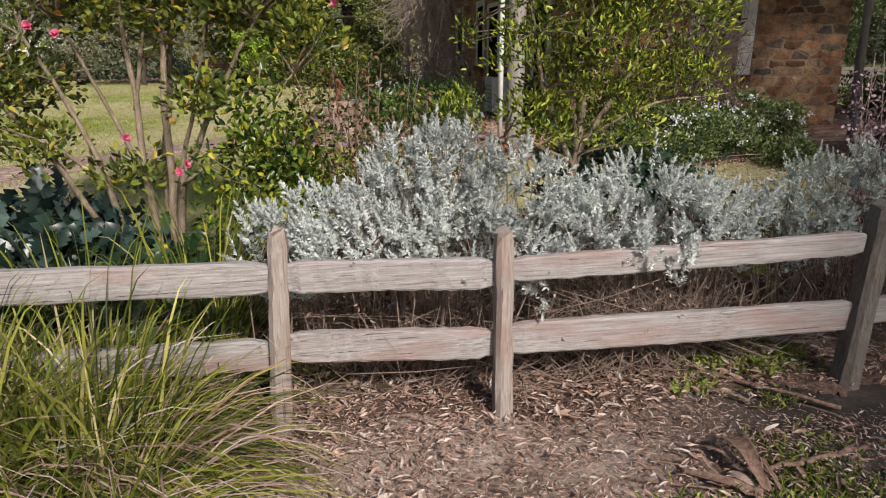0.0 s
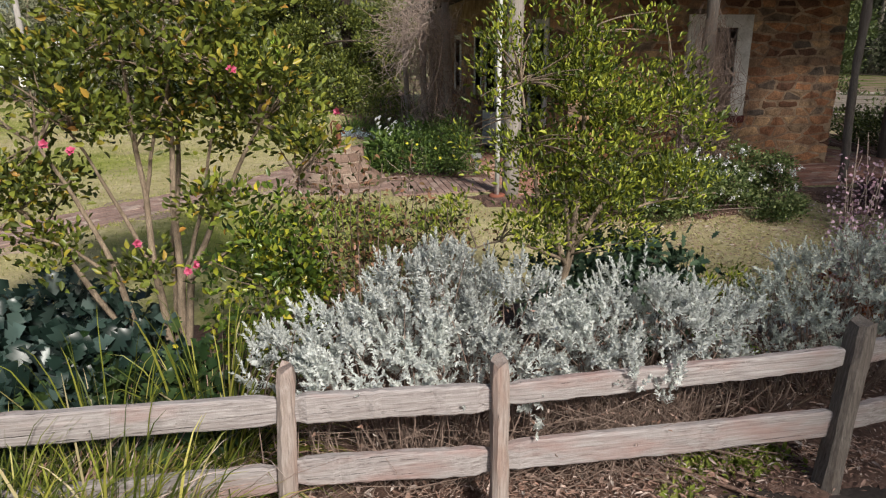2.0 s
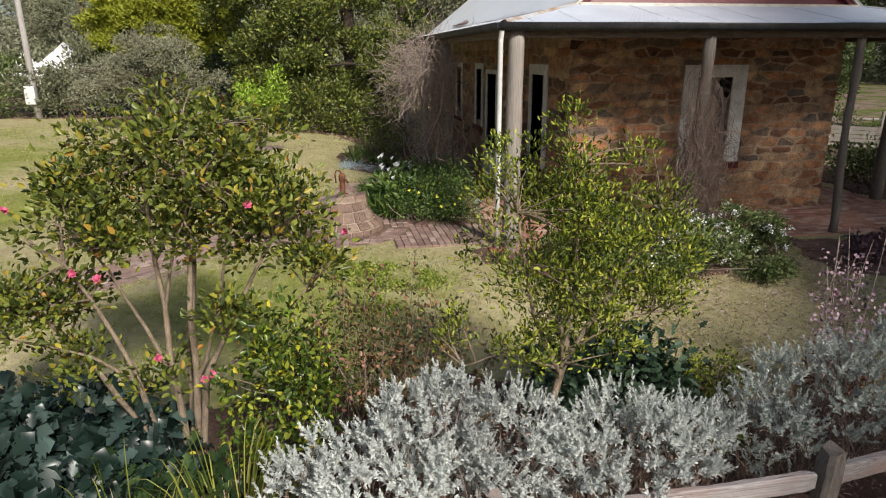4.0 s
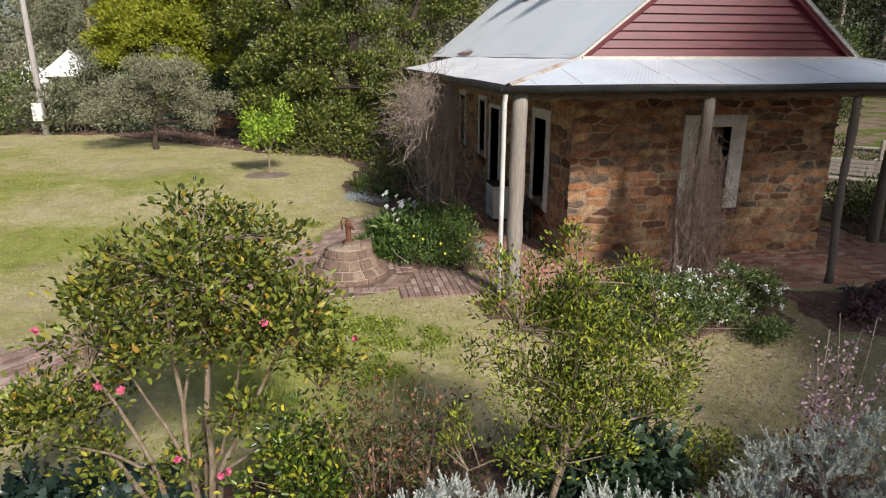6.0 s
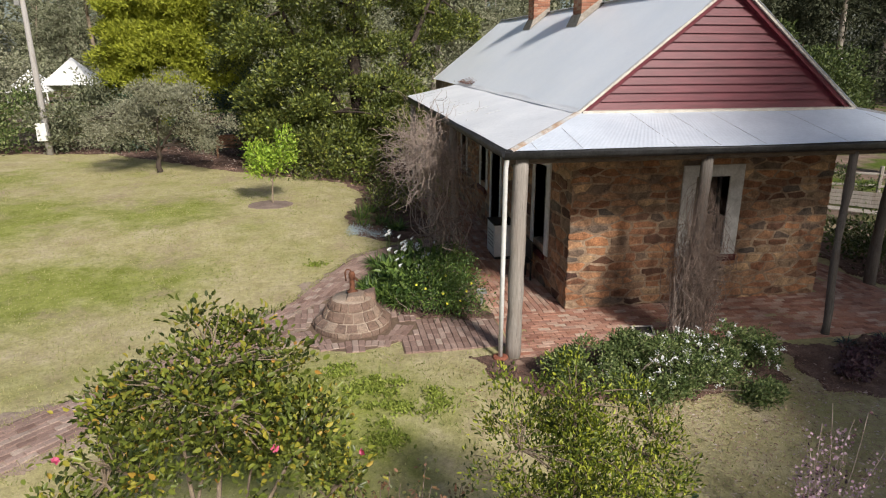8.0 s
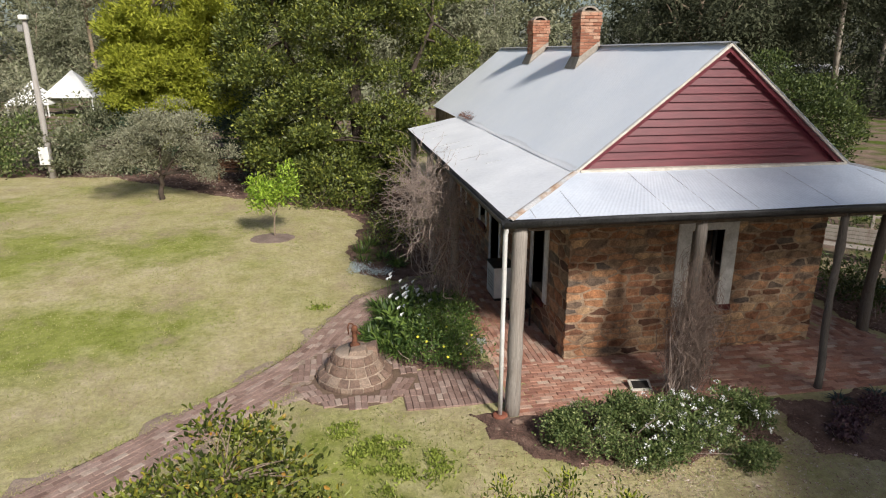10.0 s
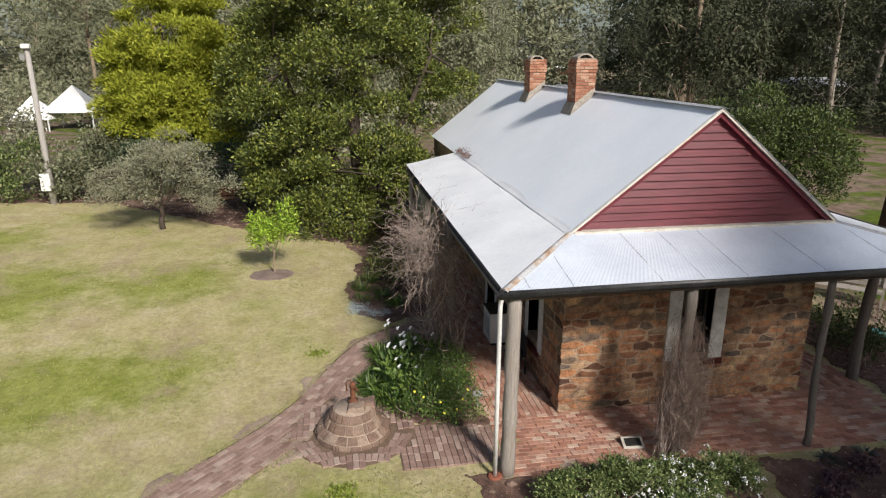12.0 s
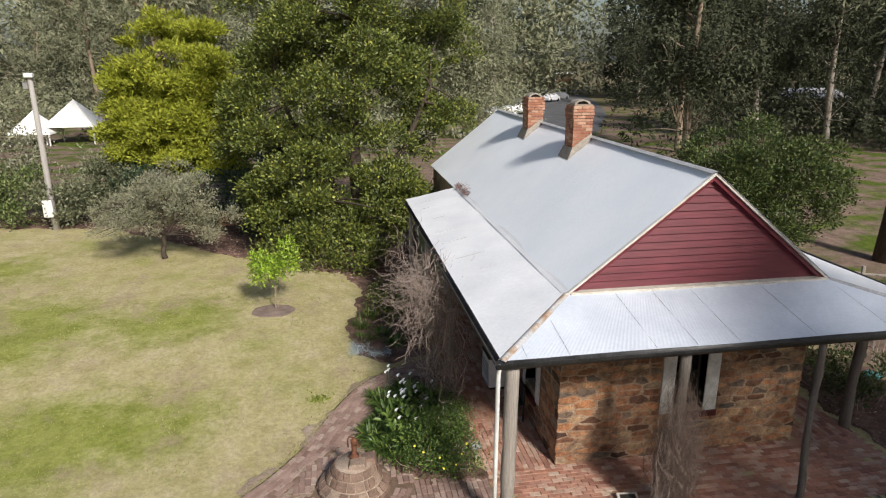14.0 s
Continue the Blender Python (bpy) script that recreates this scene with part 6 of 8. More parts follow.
tree("young_citrus_tree", [([(-4.5, 11.0, 0.28), (-4.5, 11.0, 0.7), (-4.45, 11.0, 1.1)], 0.03, 0.022), ([(-4.47, 11, 0.95), (-4.85, 11, 1.6)], 0.02, 0.008), ([(-4.47, 11, 1.0), (-4.1, 11, 1.8)], 0.02, 0.008)],
     [((-4.75, 11.0, 1.6), (0.5, 0.45, 0.42)), ((-4.2, 11.0, 1.8), (0.42, 0.4, 0.5)), ((-4.05, 11.0, 2.3), (0.22, 0.22, 0.25)), ((-4.95, 11, 2.0), (0.2, 0.2, 0.2))], 110, 18, 0.1, 0.11, 0.05, L_BRIGHT, M_BARK, "young bright green citrus tree in a soil ring", seed=54, branches=30, br=(0.01, 0.004), shell=0.4)
tree("side_tree", [([(14.8, 14.5, 0), (14.8, 14.5, 2.5), (14.9, 14.5, 4.5)], 0.22, 0.08), ([(14.8, 14.5, 1.5), (13.2, 14.2, 3.6)], 0.1, 0.03), ([(14.8, 14.5, 1.5), (16.8, 14.2, 3.4)], 0.1, 0.03)],
     [((14.6, 14.5, 3.5), (2.3, 2.2, 1.8)), ((13.0, 14.3, 2.8), (1.4, 1.5, 1.6)), ((16.4, 14.3, 2.6), (1.7, 1.6, 1.7)), ((15.4, 14.2, 1.9), (1.9, 1.6, 1.4))], 1000, 38, 0.15, 0.13, 0.065, L_SIDE, M_DBARK, "dense dark glossy evergreen tree beside the cottage", seed=55, tidy=0.75, branches=50, br=(0.03, 0.01), dome=(80, 0.7, 0.8, -1.2, 0.8))


def gum_mesh(seed, height):
    """A gum tree standing at the origin: leaning pale trunk, forked limbs, open drooping clumps."""
    r = np.random.default_rng(seed)
    g = Geo()
    top = np.array([r.uniform(-1.5, 1.5), r.uniform(-1.5, 1.5), height * 0.8])
    trunk = curve_pts((0, 0, -0.2), top, (r.uniform(-0.6, 0.6), r.uniform(-0.6, 0.6), 0), 9)
    g.tube(trunk, (0.32, 0.09), 8)
    ends = []
    for k in range(9):
        a = trunk[r.integers(3, 8)]
        ang = r.uniform(0, 6.28)
        ln = height * r.uniform(0.16, 0.32)
        b = a + np.array([math.cos(ang) * ln * 0.7, math.sin(ang) * ln * 0.7, ln * r.uniform(0.4, 0.9)])
        q = curve_pts(a, b, (0, 0, -0.06 * ln), 6)
        g.tube(q, (0.12, 0.03), 6)
        ends += [q[3], q[4], q[5]]
        for j in range(3):
            e = q[r.integers(2, 6)] + r.standard_normal(3) * ln * 0.22
            g.tube(curve_pts(q[3], e, (0, 0, 0.1), 4), (0.04, 0.012), 4, False)
            ends.append(e)
    ends.append(top)
    for k in range(8):
        e = trunk[r.integers(1, 4)] + np.array([*r.normal(0, height * 0.09, 2), 0])
        g.tube(curve_pts(trunk[1], e, (0, 0, 0.2), 4), (0.05, 0.015), 4, False)
        ends.append(e)
    blobs = [(e, (height * r.uniform(0.07, 0.125), height * r.uniform(0.07, 0.125), height * r.uniform(0.05, 0.09))) for e in ends]
    cc, p, d, n, L, W = crown(blobs, 850, 14, 0.27, 0.34, 0.17, r, 0.0, 0.5, 0.75, None, 0.4)
    return g, quick_mesh("gum_crown", *blade_arrays(p, d, n, L, W))


gum_kinds = []
for k in range(6):
    h = (17, 21, 24, 15, 19, 22)[k]
    g, lv = gum_mesh(70 + k, h)
    ob = thing("gum_tree", (0, 0, 0), "tall grey-green gum tree in the wood behind", "tree", "gum trees in the wood")
    part("trunk", g, M_GUM if k % 2 == 0 else M_BARK, ob, "", True)
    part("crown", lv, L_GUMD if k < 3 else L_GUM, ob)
    gum_kinds.append(ob)
r = np.random.default_rng(91)


def in_clearing(x, y, margin):
    """The open strip along the car park."""
    return 0.33 * (y + 9.15) - 2.65 - margin < x < 0.45 * (y + 9.15) - 2.65 + margin and y < 150


spots = [(40, 50), (27.5, 43), (11.5, 70), (17, 88), (8, 58)]
for k in range(4000):
    x, y = r.uniform(-75, 95), r.uniform(32, 120)
    if x > 4 and y < 52 and x < 22:
        continue
    if in_clearing(x, y, 4.5):
        continue
    if -34 < x < -18 and y < 66:
        continue
    if x < 6 and y < 42:
        continue
    if all((x - a) ** 2 + (y - b) ** 2 > 6.0 ** 2 for a, b in spots):
        spots.append((x, y))
    if len(spots) >= 54:
        break
for i, (x, y) in enumerate(spots):
    # right of the clearing stand the kinds whose leaf colour holds the shade
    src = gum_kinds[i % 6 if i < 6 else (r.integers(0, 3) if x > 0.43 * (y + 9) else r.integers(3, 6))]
    m = pose(x, y, 0.25, 0, 0, r.uniform(0, 360))
    if i < 6:
        src.matrix_basis = m
    else:
        copy_thing(src, m)


# ---- pump on its stepped stone mound ----
WX, WY = -2.42, 1.85
well = thing("well_mound", (WX, WY, 0.03), "stepped round stone mound with a broken cap stone", "well")
CONE = [(0.72, 0.0), (0.70, 0.11), (0.55, 0.22), (0.45, 0.39), (0.36, 0.54)]
part("core", Geo().lathe([(0.0, -0.1), (0.76, -0.1), (0.76, 0.01)] + [(R - 0.012, z) for R, z in CONE] + [(0.0, 0.55)], (WX, WY, 0.0), 32), M_WELLM, well, "mortared core", True)
r = np.random.default_rng(61)
for (R0, z0), (R1, z1), n in zip(CONE[:-1], CONE[1:], (30, 25, 19, 15)):
    a = r.uniform(0, 1)
    cuts = np.cumsum(r.uniform(0.45, 1.6, n))
    cuts = np.r_[0, cuts / cuts[-1]] * 2 * math.pi + a
    for k in range(n):
        a0, a1 = cuts[k] + 0.010 / R1, cuts[k + 1] - 0.010 / R1
        out = r.uniform(0.0, 0.022)
        vs = []
        for f, o in ((0.05, -0.04), (0.07, out * 0.6), (0.3, out + 0.006), (0.75, out + 0.004), (0.94, out * 0.5), (0.96, -0.04)):
            rad, z = R0 + (R1 - R0) * f + o * 0.75, z0 + (z1 - z0) * f + o * 0.65
            for q in (a0, (a0 + a1) / 2, a1):
                vs.append((WX + rad * math.cos(q) + r.normal(0, 0.003), WY + rad * math.sin(q) + r.normal(0, 0.003), z + r.normal(0, 0.004)))
        fs = [(i * 3 + j, i * 3 + j + 1, i * 3 + j + 4, i * 3 + j + 3) for i in range(5) for j in range(2)] + [(0, 3, 6, 9, 12, 15), (17, 14, 11, 8, 5, 2)]
        part("stone", Geo().add(vs, fs), M_WELL, well)
blk = [(-0.17, -0.14, 0), (0.16, -0.17, 0), (0.19, 0.14, 0), (-0.14, 0.16, 0), (-0.12, -0.10, 0.16), (0.13, -0.13, 0.20), (0.16, 0.1, 0.22), (-0.1, 0.13, 0.14)]
part("cap_stone", Geo().add([(WX + 0.27 + x, WY + 0.08 + y, 0.42 + z) for x, y, z in blk], [(3, 2, 1, 0), (4, 5, 6, 7), (0, 1, 5, 4), (1, 2, 6, 5), (2, 3, 7, 6), (3, 0, 4, 7)]), M_WELL, well, "pale broken cap stone")
part("cap_stone", Geo().add([(WX + 0.05 + x * 1.1, WY - 0.12 + y, 0.52 + z * 0.6) for x, y, z in blk], [(3, 2, 1, 0), (4, 5, 6, 7), (0, 1, 5, 4), (1, 2, 6, 5), (2, 3, 7, 6), (3, 0, 4, 7)]), M_WELL, well)
pump = thing("hand_pump", (WX + 0.02, WY + 0.12, 0.58), "rusty cast-iron hand pump on the stone mound", "pump")
px, py = WX + 0.02, WY + 0.12
part("barrel", Geo().lathe([(0.0, 0), (0.10, 0), (0.10, 0.03), (0.05, 0.05), (0.048, 0.26), (0.06, 0.28), (0.06, 0.36), (0.04, 0.40), (0.0, 0.41)], (px, py, 0.58), 14), M_RUST, pump, "", True)
part("handle", Geo().tube([(px, py, 0.96), (px - 0.03, py - 0.01, 1.02), (px - 0.09, py - 0.02, 1.04), (px - 0.12, py - 0.02, 0.98), (px - 0.11, py - 0.02, 0.82)], 0.014, 7), M_RUST, pump, "", True)
part("spout", Geo().tube([(px, py, 0.86), (px + 0.06, py - 0.05, 0.87), (px + 0.10, py - 0.08, 0.83)], 0.022, 8), M_RUST, pump, "", True)

# ---- paving ----
def brick_mesh(l, w, h, k):
    q = np.random.default_rng(k)
    g = Geo().box((-l / 2, -w / 2, -h), (l / 2, w / 2, 0), bevel=0.007)
    g.v[0] += q.normal(0, 0.0015, g.v[0].shape)
    me = g.mesh("paver")
    me.materials.append(M_PAVER)
    return me


PAVERS = [brick_mesh(0.222, 0.104, 0.06, k) for k in range(5)]
PATHPAVERS = [brick_mesh(0.222, 0.104, 0.06, k + 5) for k in range(5)]
for me in PATHPAVERS:
    me.materials[0] = M_PATHP
paving = part("veranda_paving", Geo().box((0.22, -0.18, -0.15), (8.75, 1.80, -0.004)).box((0.22, 1.8005, -0.15), (1.66, 12.4, -0.004)).box((7.2, 1.8005, -0.15), (8.75, 12.4, -0.004)), M_JOINT, None, "red and pink brick paving of the veranda", category="pavement", kind="structure")
path_way = [(-8.6, -2.9), (-7.3, -1.6), (-5.9, -0.35), (-4.7, 0.95), (-3.75, 1.95), (-3.0, 3.0), (-2.5, 4.1), (-1.85, 5.3), (-1.0, 6.2), (0.25, 6.8)]
way = np.array(path_way)
seg = np.r_[0, np.cumsum(np.linalg.norm(np.diff(way, axis=0), axis=1))]
S = np.linspace(0, seg[-1], 60)
WP = np.stack([np.interp(S, seg, way[:, i]) for i in range(2)], 1)
for _ in range(3):
    WP[1:-1] = (WP[:-2] + 2 * WP[1:-1] + WP[2:]) / 4
WT = unit(np.gradient(WP, axis=0))
WN = np.stack([-WT[:, 1], WT[:, 0]], 1)
WIDE = 0.5
edge_l, edge_r = WP + WN * (WIDE + 0.03), WP - WN * (WIDE + 0.03)
pv = np.concatenate([np.c_[edge_l, gz(edge_l[:, 0], edge_l[:, 1]) + 0.016], np.c_[edge_r, gz(edge_r[:, 0], edge_r[:, 1]) + 0.016], np.c_[edge_l, gz(edge_l[:, 0], edge_l[:, 1]) - 0.06], np.c_[edge_r, gz(edge_r[:, 0], edge_r[:, 1]) - 0.06]])
n = len(WP)
i = np.arange(n - 1)
pf = np.concatenate([np.stack([i, i + n, i + n + 1, i + 1], 1), np.stack([i + 2 * n, i, i + 1, i + 2 * n + 1], 1), np.stack([i + n, i + 3 * n, i + 3 * n + 1, i + n + 1], 1)])
garden_path = part("garden_path", quick_mesh("garden_path", pv, pf), M_JOINT, None, "worn brick path across the lawn to the pump", category="path", kind="structure")
M_EARTH = surface("worn_earth", [(0.25, (0.27, 0.20, 0.155)), (0.5, (0.36, 0.275, 0.215)), (0.75, (0.45, 0.355, 0.28))], 1.6, fine=30, rough=0.95, bump=0.5, dist=0.02)
edge_out = np.concatenate([WP + WN * 0.72, (WP - WN * 0.70)[::-1]])
sheet("path_verge", [tuple(v) for v in edge_out], 0.017, M_EARTH, "bare worn earth along the brick path", 0.16, 0.09)
ringpath = part("pump_paving", Geo().lathe([(0.0, -0.1), (1.18, -0.1), (1.18, 0.014), (0.0, 0.014)], (WX, WY, 0.0), 40).box((-1.62, 0.44, -0.1), (0.215, 1.85, 0.010)), M_JOINT, None, "brick paving round the pump", category="pavement", kind="structure")
# piece: (x, y, z, turn, owner, near)
pieces = []
q = np.random.default_rng(8)
row, y = 0, -0.13
while y < 1.78:
    x = 0.3 - (row % 2) * 0.115
    while x < 8.75:
        pieces.append((max(x, 0.34), y, 0.016, 0.0, 0, x < 4.1))
        x += 0.229
    y += 0.1115
    row += 1
for side, xs, xe in ((0, 0.29, 1.64), (1, 7.3, 8.72)):
    row, x = 0, xs
    while x < xe:
        y = 1.93 - (row % 2) * 0.11
        while y < 12.2:
            pieces.append((x, y, 0.016, 90.0, 0, False))
            y += 0.229
        x += 0.1115
        row += 1
s_at = 0.1
row = 0
while s_at < seg[-1] - 0.1:
    c = np.array([np.interp(s_at, S, WP[:, 0]), np.interp(s_at, S, WP[:, 1])])
    t = np.array([np.interp(s_at, S, WT[:, 0]), np.interp(s_at, S, WT[:, 1])])
    nn = np.array([-t[1], t[0]])
    for k in range(9):
        o = -0.5 + 0.055 + k * 0.1115
        sh = 0.114 if k % 2 else 0.0
        p = c + nn * o + t * sh
        if math.hypot(p[0] - WX, p[1] - WY) > 1.27:
            pieces.append((p[0], p[1], float(gz(p[0], p[1])) + 0.03, math.degrees(math.atan2(t[1], t[0])), 1, S[0] + s_at > 2.2 and s_at < 9.0))
    s_at += 0.229
for k in range(-11, 12):
    for j in range(-6, 7):
        xx, yy = k * 0.1125, j * 0.226 - 0.02 * abs(k) * (j < 0) + (k % 2) * 0.02
        if 0.80 < math.hypot(xx, yy) < 1.17:
            pieces.append((WX + xx, WY + yy, 0.03, 90.0 - 3.0 * k * (j < 0), 2, True))
x = -1.55
while x < 0.2:
    for k in range(6):
        yy = 0.55 + k * 0.226
        if math.hypot(x - WX, yy - WY) > 1.19:
            pieces.append((x, yy, 0.027, 90.0, 2, True))
    x += 0.1125
owners = (paving, garden_path, ringpath)
counts = [0, 0, 0]
rest = [Geo(), Geo(), Geo()]
for x, y, z, turn, o, near in pieces:
    m = pose(x, y, z + q.normal(0, 0.003), q.normal(0, 0.5), q.normal(0, 0.5), turn + q.normal(0, 0.8))
    if near and counts[o] < 300:
        counts[o] += 1
        ob = new("paver", (PAVERS, PATHPAVERS, PATHPAVERS)[o][counts[o] % 5])
        ob.parent = owners[o]
        ob.matrix_basis = m
    else:
        rest[o].box((-0.111, -0.052, -0.05), (0.111, 0.052, 0), m, 0.006)
for o in range(3):
    if rest[o].n:
        part("pavers", rest[o], M_PAVERS if o == 0 else M_PATHPS, owners[o], kind="stuff")

# ---- fence side: leaf litter, bark and fallen sticks ----
def litter(name, n, box, label, seed, size=(0.03, 0.09), keep=None, mat=None, thin=False):
    q = np.random.default_rng(seed)
    x, y = q.uniform(box[0], box[1], n), q.uniform(box[2], box[3], n)
    if keep is not None:
        ok = keep(x, y)
        x, y = x[ok], y[ok]
    n = len(x)
    p = np.stack([x, y, gz(x, y) + 0.035 + 0.02 * q.random(n)], 1)
    a = q.uniform(0, 2 * math.pi, n)
    d = np.stack([np.cos(a), np.sin(a), q.normal(0, 0.22, n)], 1)
    nn = unit(np.stack([q.normal(0, 0.6, n), q.normal(0, 0.6, n), np.ones(n)], 1))
    L = q.uniform(*size, n)
    part(name, leaves_mesh(name, p, d, nn, L, L * (q.uniform(0.08, 0.3, n) if thin else q.uniform(0.15, 0.45, n)), 0.08), mat or M_STRAW, None, label, category="leaf litter", kind="stuff")


def bare_soil(x, y):
    """1 on the swept strip of dark soil that runs along the fence."""
    return ramp01(-1.6, -0.9, x) * np.exp(-((y + 6.72 + 0.06 * np.sin(x * 4)) / 0.17) ** 2)


litter("leaf_litter", 2600, (-3.6, 1.2, -7.9, -6.1), "long pale bark shreds and curled leaves below the fence", 78, (0.04, 0.10), thin=True, keep=lambda x, y: (np.sin(x * 2.3 + 1) * np.sin(y * 3 + x) * 0.5 + np.where(x < -0.7, 0.5, 0.35 * (y < -6.8)) + np.random.default_rng(2).random(len(x)) * 0.8) > 0.55 + 0.65 * bare_soil(x, y))
litter("leaf_litter", 40000, (-3.8, 2.6, -7.9, -6.1), "shredded pale bark and dry brown leaves below the fence", 71, (0.008, 0.045), thin=True, keep=lambda x, y: (np.sin(x * 2.1) * np.sin(y * 4 + x) * 0.5 + np.where(x < -0.6, 0.6, 0.45 * (y < -6.8)) + np.random.default_rng(1).random(len(x)) * 0.8) > 0.42 + 0.4 * bare_soil(x, y))
litter("leaf_litter", 550, (-3.0, 0.6, -6.75, -6.15), "curled red-brown leaves gathered along the fence", 76, (0.03, 0.075), keep=lambda x, y: y > -6.55 - 0.2 * (x < -1.2), mat=M_STRAW, thin=True)
litter("leaf_litter", 5000, (-7, 3.5, -6.3, -4.2), "fallen leaves in the flower bed", 72)
litter("leaf_litter", 7000, (-16, 2, 13, 26), "fallen leaves under the trees", 73, (0.06, 0.14), lambda x, y: inside(BED_TREES, x, y))
litter("leaf_litter", 10000, (0.8, 7.5, -4.6, -1.3), "brown leaf scraps on the shaded grass", 77, (0.02, 0.06), lambda x, y: ~inside(BED_FRONT, x, y) & ~inside(BED_SIDE, x, y) & ~inside(BED_BUSH, x, y))
litter("leaf_litter", 3200, (-0.9, 4.8, -2.0, 0.0), "crumbs of mulch and leaf scraps scattered from the bed", 79, (0.015, 0.05), lambda x, y: (y < -0.2) & (np.sin(x * 5 + 2 * np.sin(y * 7)) + np.sin(y * 9 + x) > -0.6), M_REDLEAF)
litter("leaf_litter", 2500, (4.4, 11, -3.4, 4.4), "leaf scraps on the side bed", 74, keep=lambda x, y: inside(BED_SIDE, x, y))
q = np.random.default_rng(75)
STICKS = (
    ((-0.51, -6.2), (0.03, -6.75), 0.013, M_BARKR, "long split red-brown stick of shed bark"),
    ((-0.19, -6.64), (-0.02, -6.87), 0.005, M_BARKR, "thin red-brown twig on bare soil"),
    ((-0.57, -6.42), (-0.41, -6.59), 0.011, M_BARK, "short grey fallen stick"),
    ((-0.86, -6.17), (-0.63, -6.31), 0.010, M_BARK, "dry fallen stick among brown leaves"),
    ((-0.82, -7.17), (-0.12, -7.09), 0.017, M_BARKR, "knotty brown fallen branch at the grass edge"),
    ((-1.4, -7.1), (-0.9, -7.3), 0.006, M_BARKR, "thin dry stick on the litter"),
    ((0.25, -7.0), (0.7, -7.15), 0.012, M_BARK, "fallen dry stick in the grass"))
for a, b, rad, m, lab in STICKS:
    pa, pb = (a[0], a[1], float(gz(*a)) + 0.03), (b[0], b[1], float(gz(*b)) + 0.035)
    pts = curve_pts(pa, pb, (q.normal(0, 0.012), q.normal(0, 0.012), 0.012), 12)
    pts[1:-1] += q.normal(0, rad * 0.35, (10, 3))
    g = Geo().tube(pts, np.linspace(rad * 0.75, rad, 12) * q.uniform(0.8, 1.25, 12), 7)
    tagged(part("stick", g, m, None, lab, True), category="stick", group="fallen sticks")


def bark_curl(a, b, w, bend, seed, label, lift=0.03, m=None):
    """A curled sheet of shed bark from a to b; w: widths at the ends, bend: how far it rolls up, in radians."""
    q = np.random.default_rng(seed)
    a, b = np.array(a, float), np.array(b, float)
    side = unit(np.cross(b - a, (0, 0, 1.0))[None])[0]
    nu, nv = 12, 9
    V = []
    for skin in (0.0, 0.004):
        for u in np.linspace(0, 1, nu):
            mid = a + (b - a) * u + np.array([0, 0, lift * math.sin(u * math.pi)]) + q.normal(0, 0.003, 3) * (skin == 0)
            wide, turn = w[0] + (w[1] - w[0]) * u ** 0.7, bend * (0.45 + 0.55 * u)
            rad = wide / turn - skin
            for v in np.linspace(-0.5, 0.5, nv):
                V.append(mid + side * math.sin(v * turn) * rad + np.array([0, 0, skin + (1 - math.cos(v * turn)) * rad]))
    n = nu * nv
    F = []
    for i in range(nu - 1):
        for k in range(nv - 1):
            f = (i * nv + k, i * nv + k + 1, (i + 1) * nv + k + 1, (i + 1) * nv + k)
            F += [f[::-1], tuple(c + n for c in f)]
    rim = [k for k in range(nv)] + [i * nv + nv - 1 for i in range(1, nu)] + [(nu - 1) * nv + k for k in range(nv - 2, -1, -1)] + [i * nv for i in range(nu - 2, 0, -1)]
    for c, d in zip(rim, rim[1:] + rim[:1]):
        F.append((c, d, d + n, c + n))
    tagged(part("bark_strip", Geo().add(V, F), m or M_BARKR, None, label, True), category="bark", group="shed bark")


bark_curl((-0.80, -6.97, -0.43), (-0.83, -7.31, -0.49), (0.17, 0.06), 2.6, 1, "broad curled sheet of shed gum bark", 0.05)
bark_curl((-1.13, -7.11, -0.48), (-0.87, -7.34, -0.49), (0.03, 0.09), 2.2, 2, "rolled strip of brown gum bark", 0.02)
bark_curl((-0.97, -6.94, -0.48), (-0.86, -7.12, -0.46), (0.015, 0.03), 2.0, 3, "narrow splinter of shed bark", 0.03)
bark_curl((-0.75, -7.04, -0.44), (-0.76, -7.33, -0.49), (0.015, 0.025), 2.0, 4, "narrow curled edge of shed bark", 0.03)
bark_curl((-0.92, -7.16, -0.49), (-0.85, -7.28, -0.49), (0.07, 0.05), 1.6, 5, "pale pinkish inner face of shed bark", 0.02, M_BARKP)

# ---- dead climbers ----
def tangle(name, n, start, target, label, seed, rad=(0.012, 0.004), curl=0.25, mat=None, category="vine", steps=10, ball=None):
    """Bare twisting stems from start points towards targets."""
    q = np.random.default_rng(seed)
    at = start(q) if start else ball[0]
    ob = thing(name, at, label, category, kind="stuff" if category == "twigs" else "")
    g = Geo()
    for k in range(n):
        if ball is not None:
            a = np.array(ball[0]) + q.normal(0, 0.55, 3) * np.array(ball[1])
            way_ = unit(q.standard_normal(3) + (a - np.array(ball[0])) / np.array(ball[1]) * 0.7 + np.array([0, 0, -0.1]))
            b = a + way_ * q.uniform(0.25, 0.8)
        else:
            a, b = np.array(start(q)), np.array(target(q))
        kk = np.linspace(0, 1, steps)[:, None]
        ph = q.uniform(0, 6.28, 3)
        fr = q.uniform(4, 11, 3)
        wob = np.sin(kk * fr + ph) * curl * np.linalg.norm(b - a) * 0.25 * np.sin(kk * math.pi * 0.95 + 0.05)
        pts = a + (b - a) * kk + wob
        r0 = q.uniform(rad[1], rad[0])
        g.tube(pts, (r0, r0 * 0.35), 4, False)
    part("stem", g, mat or M_TWIG, ob, "", True, kind="stuff")
    return ob


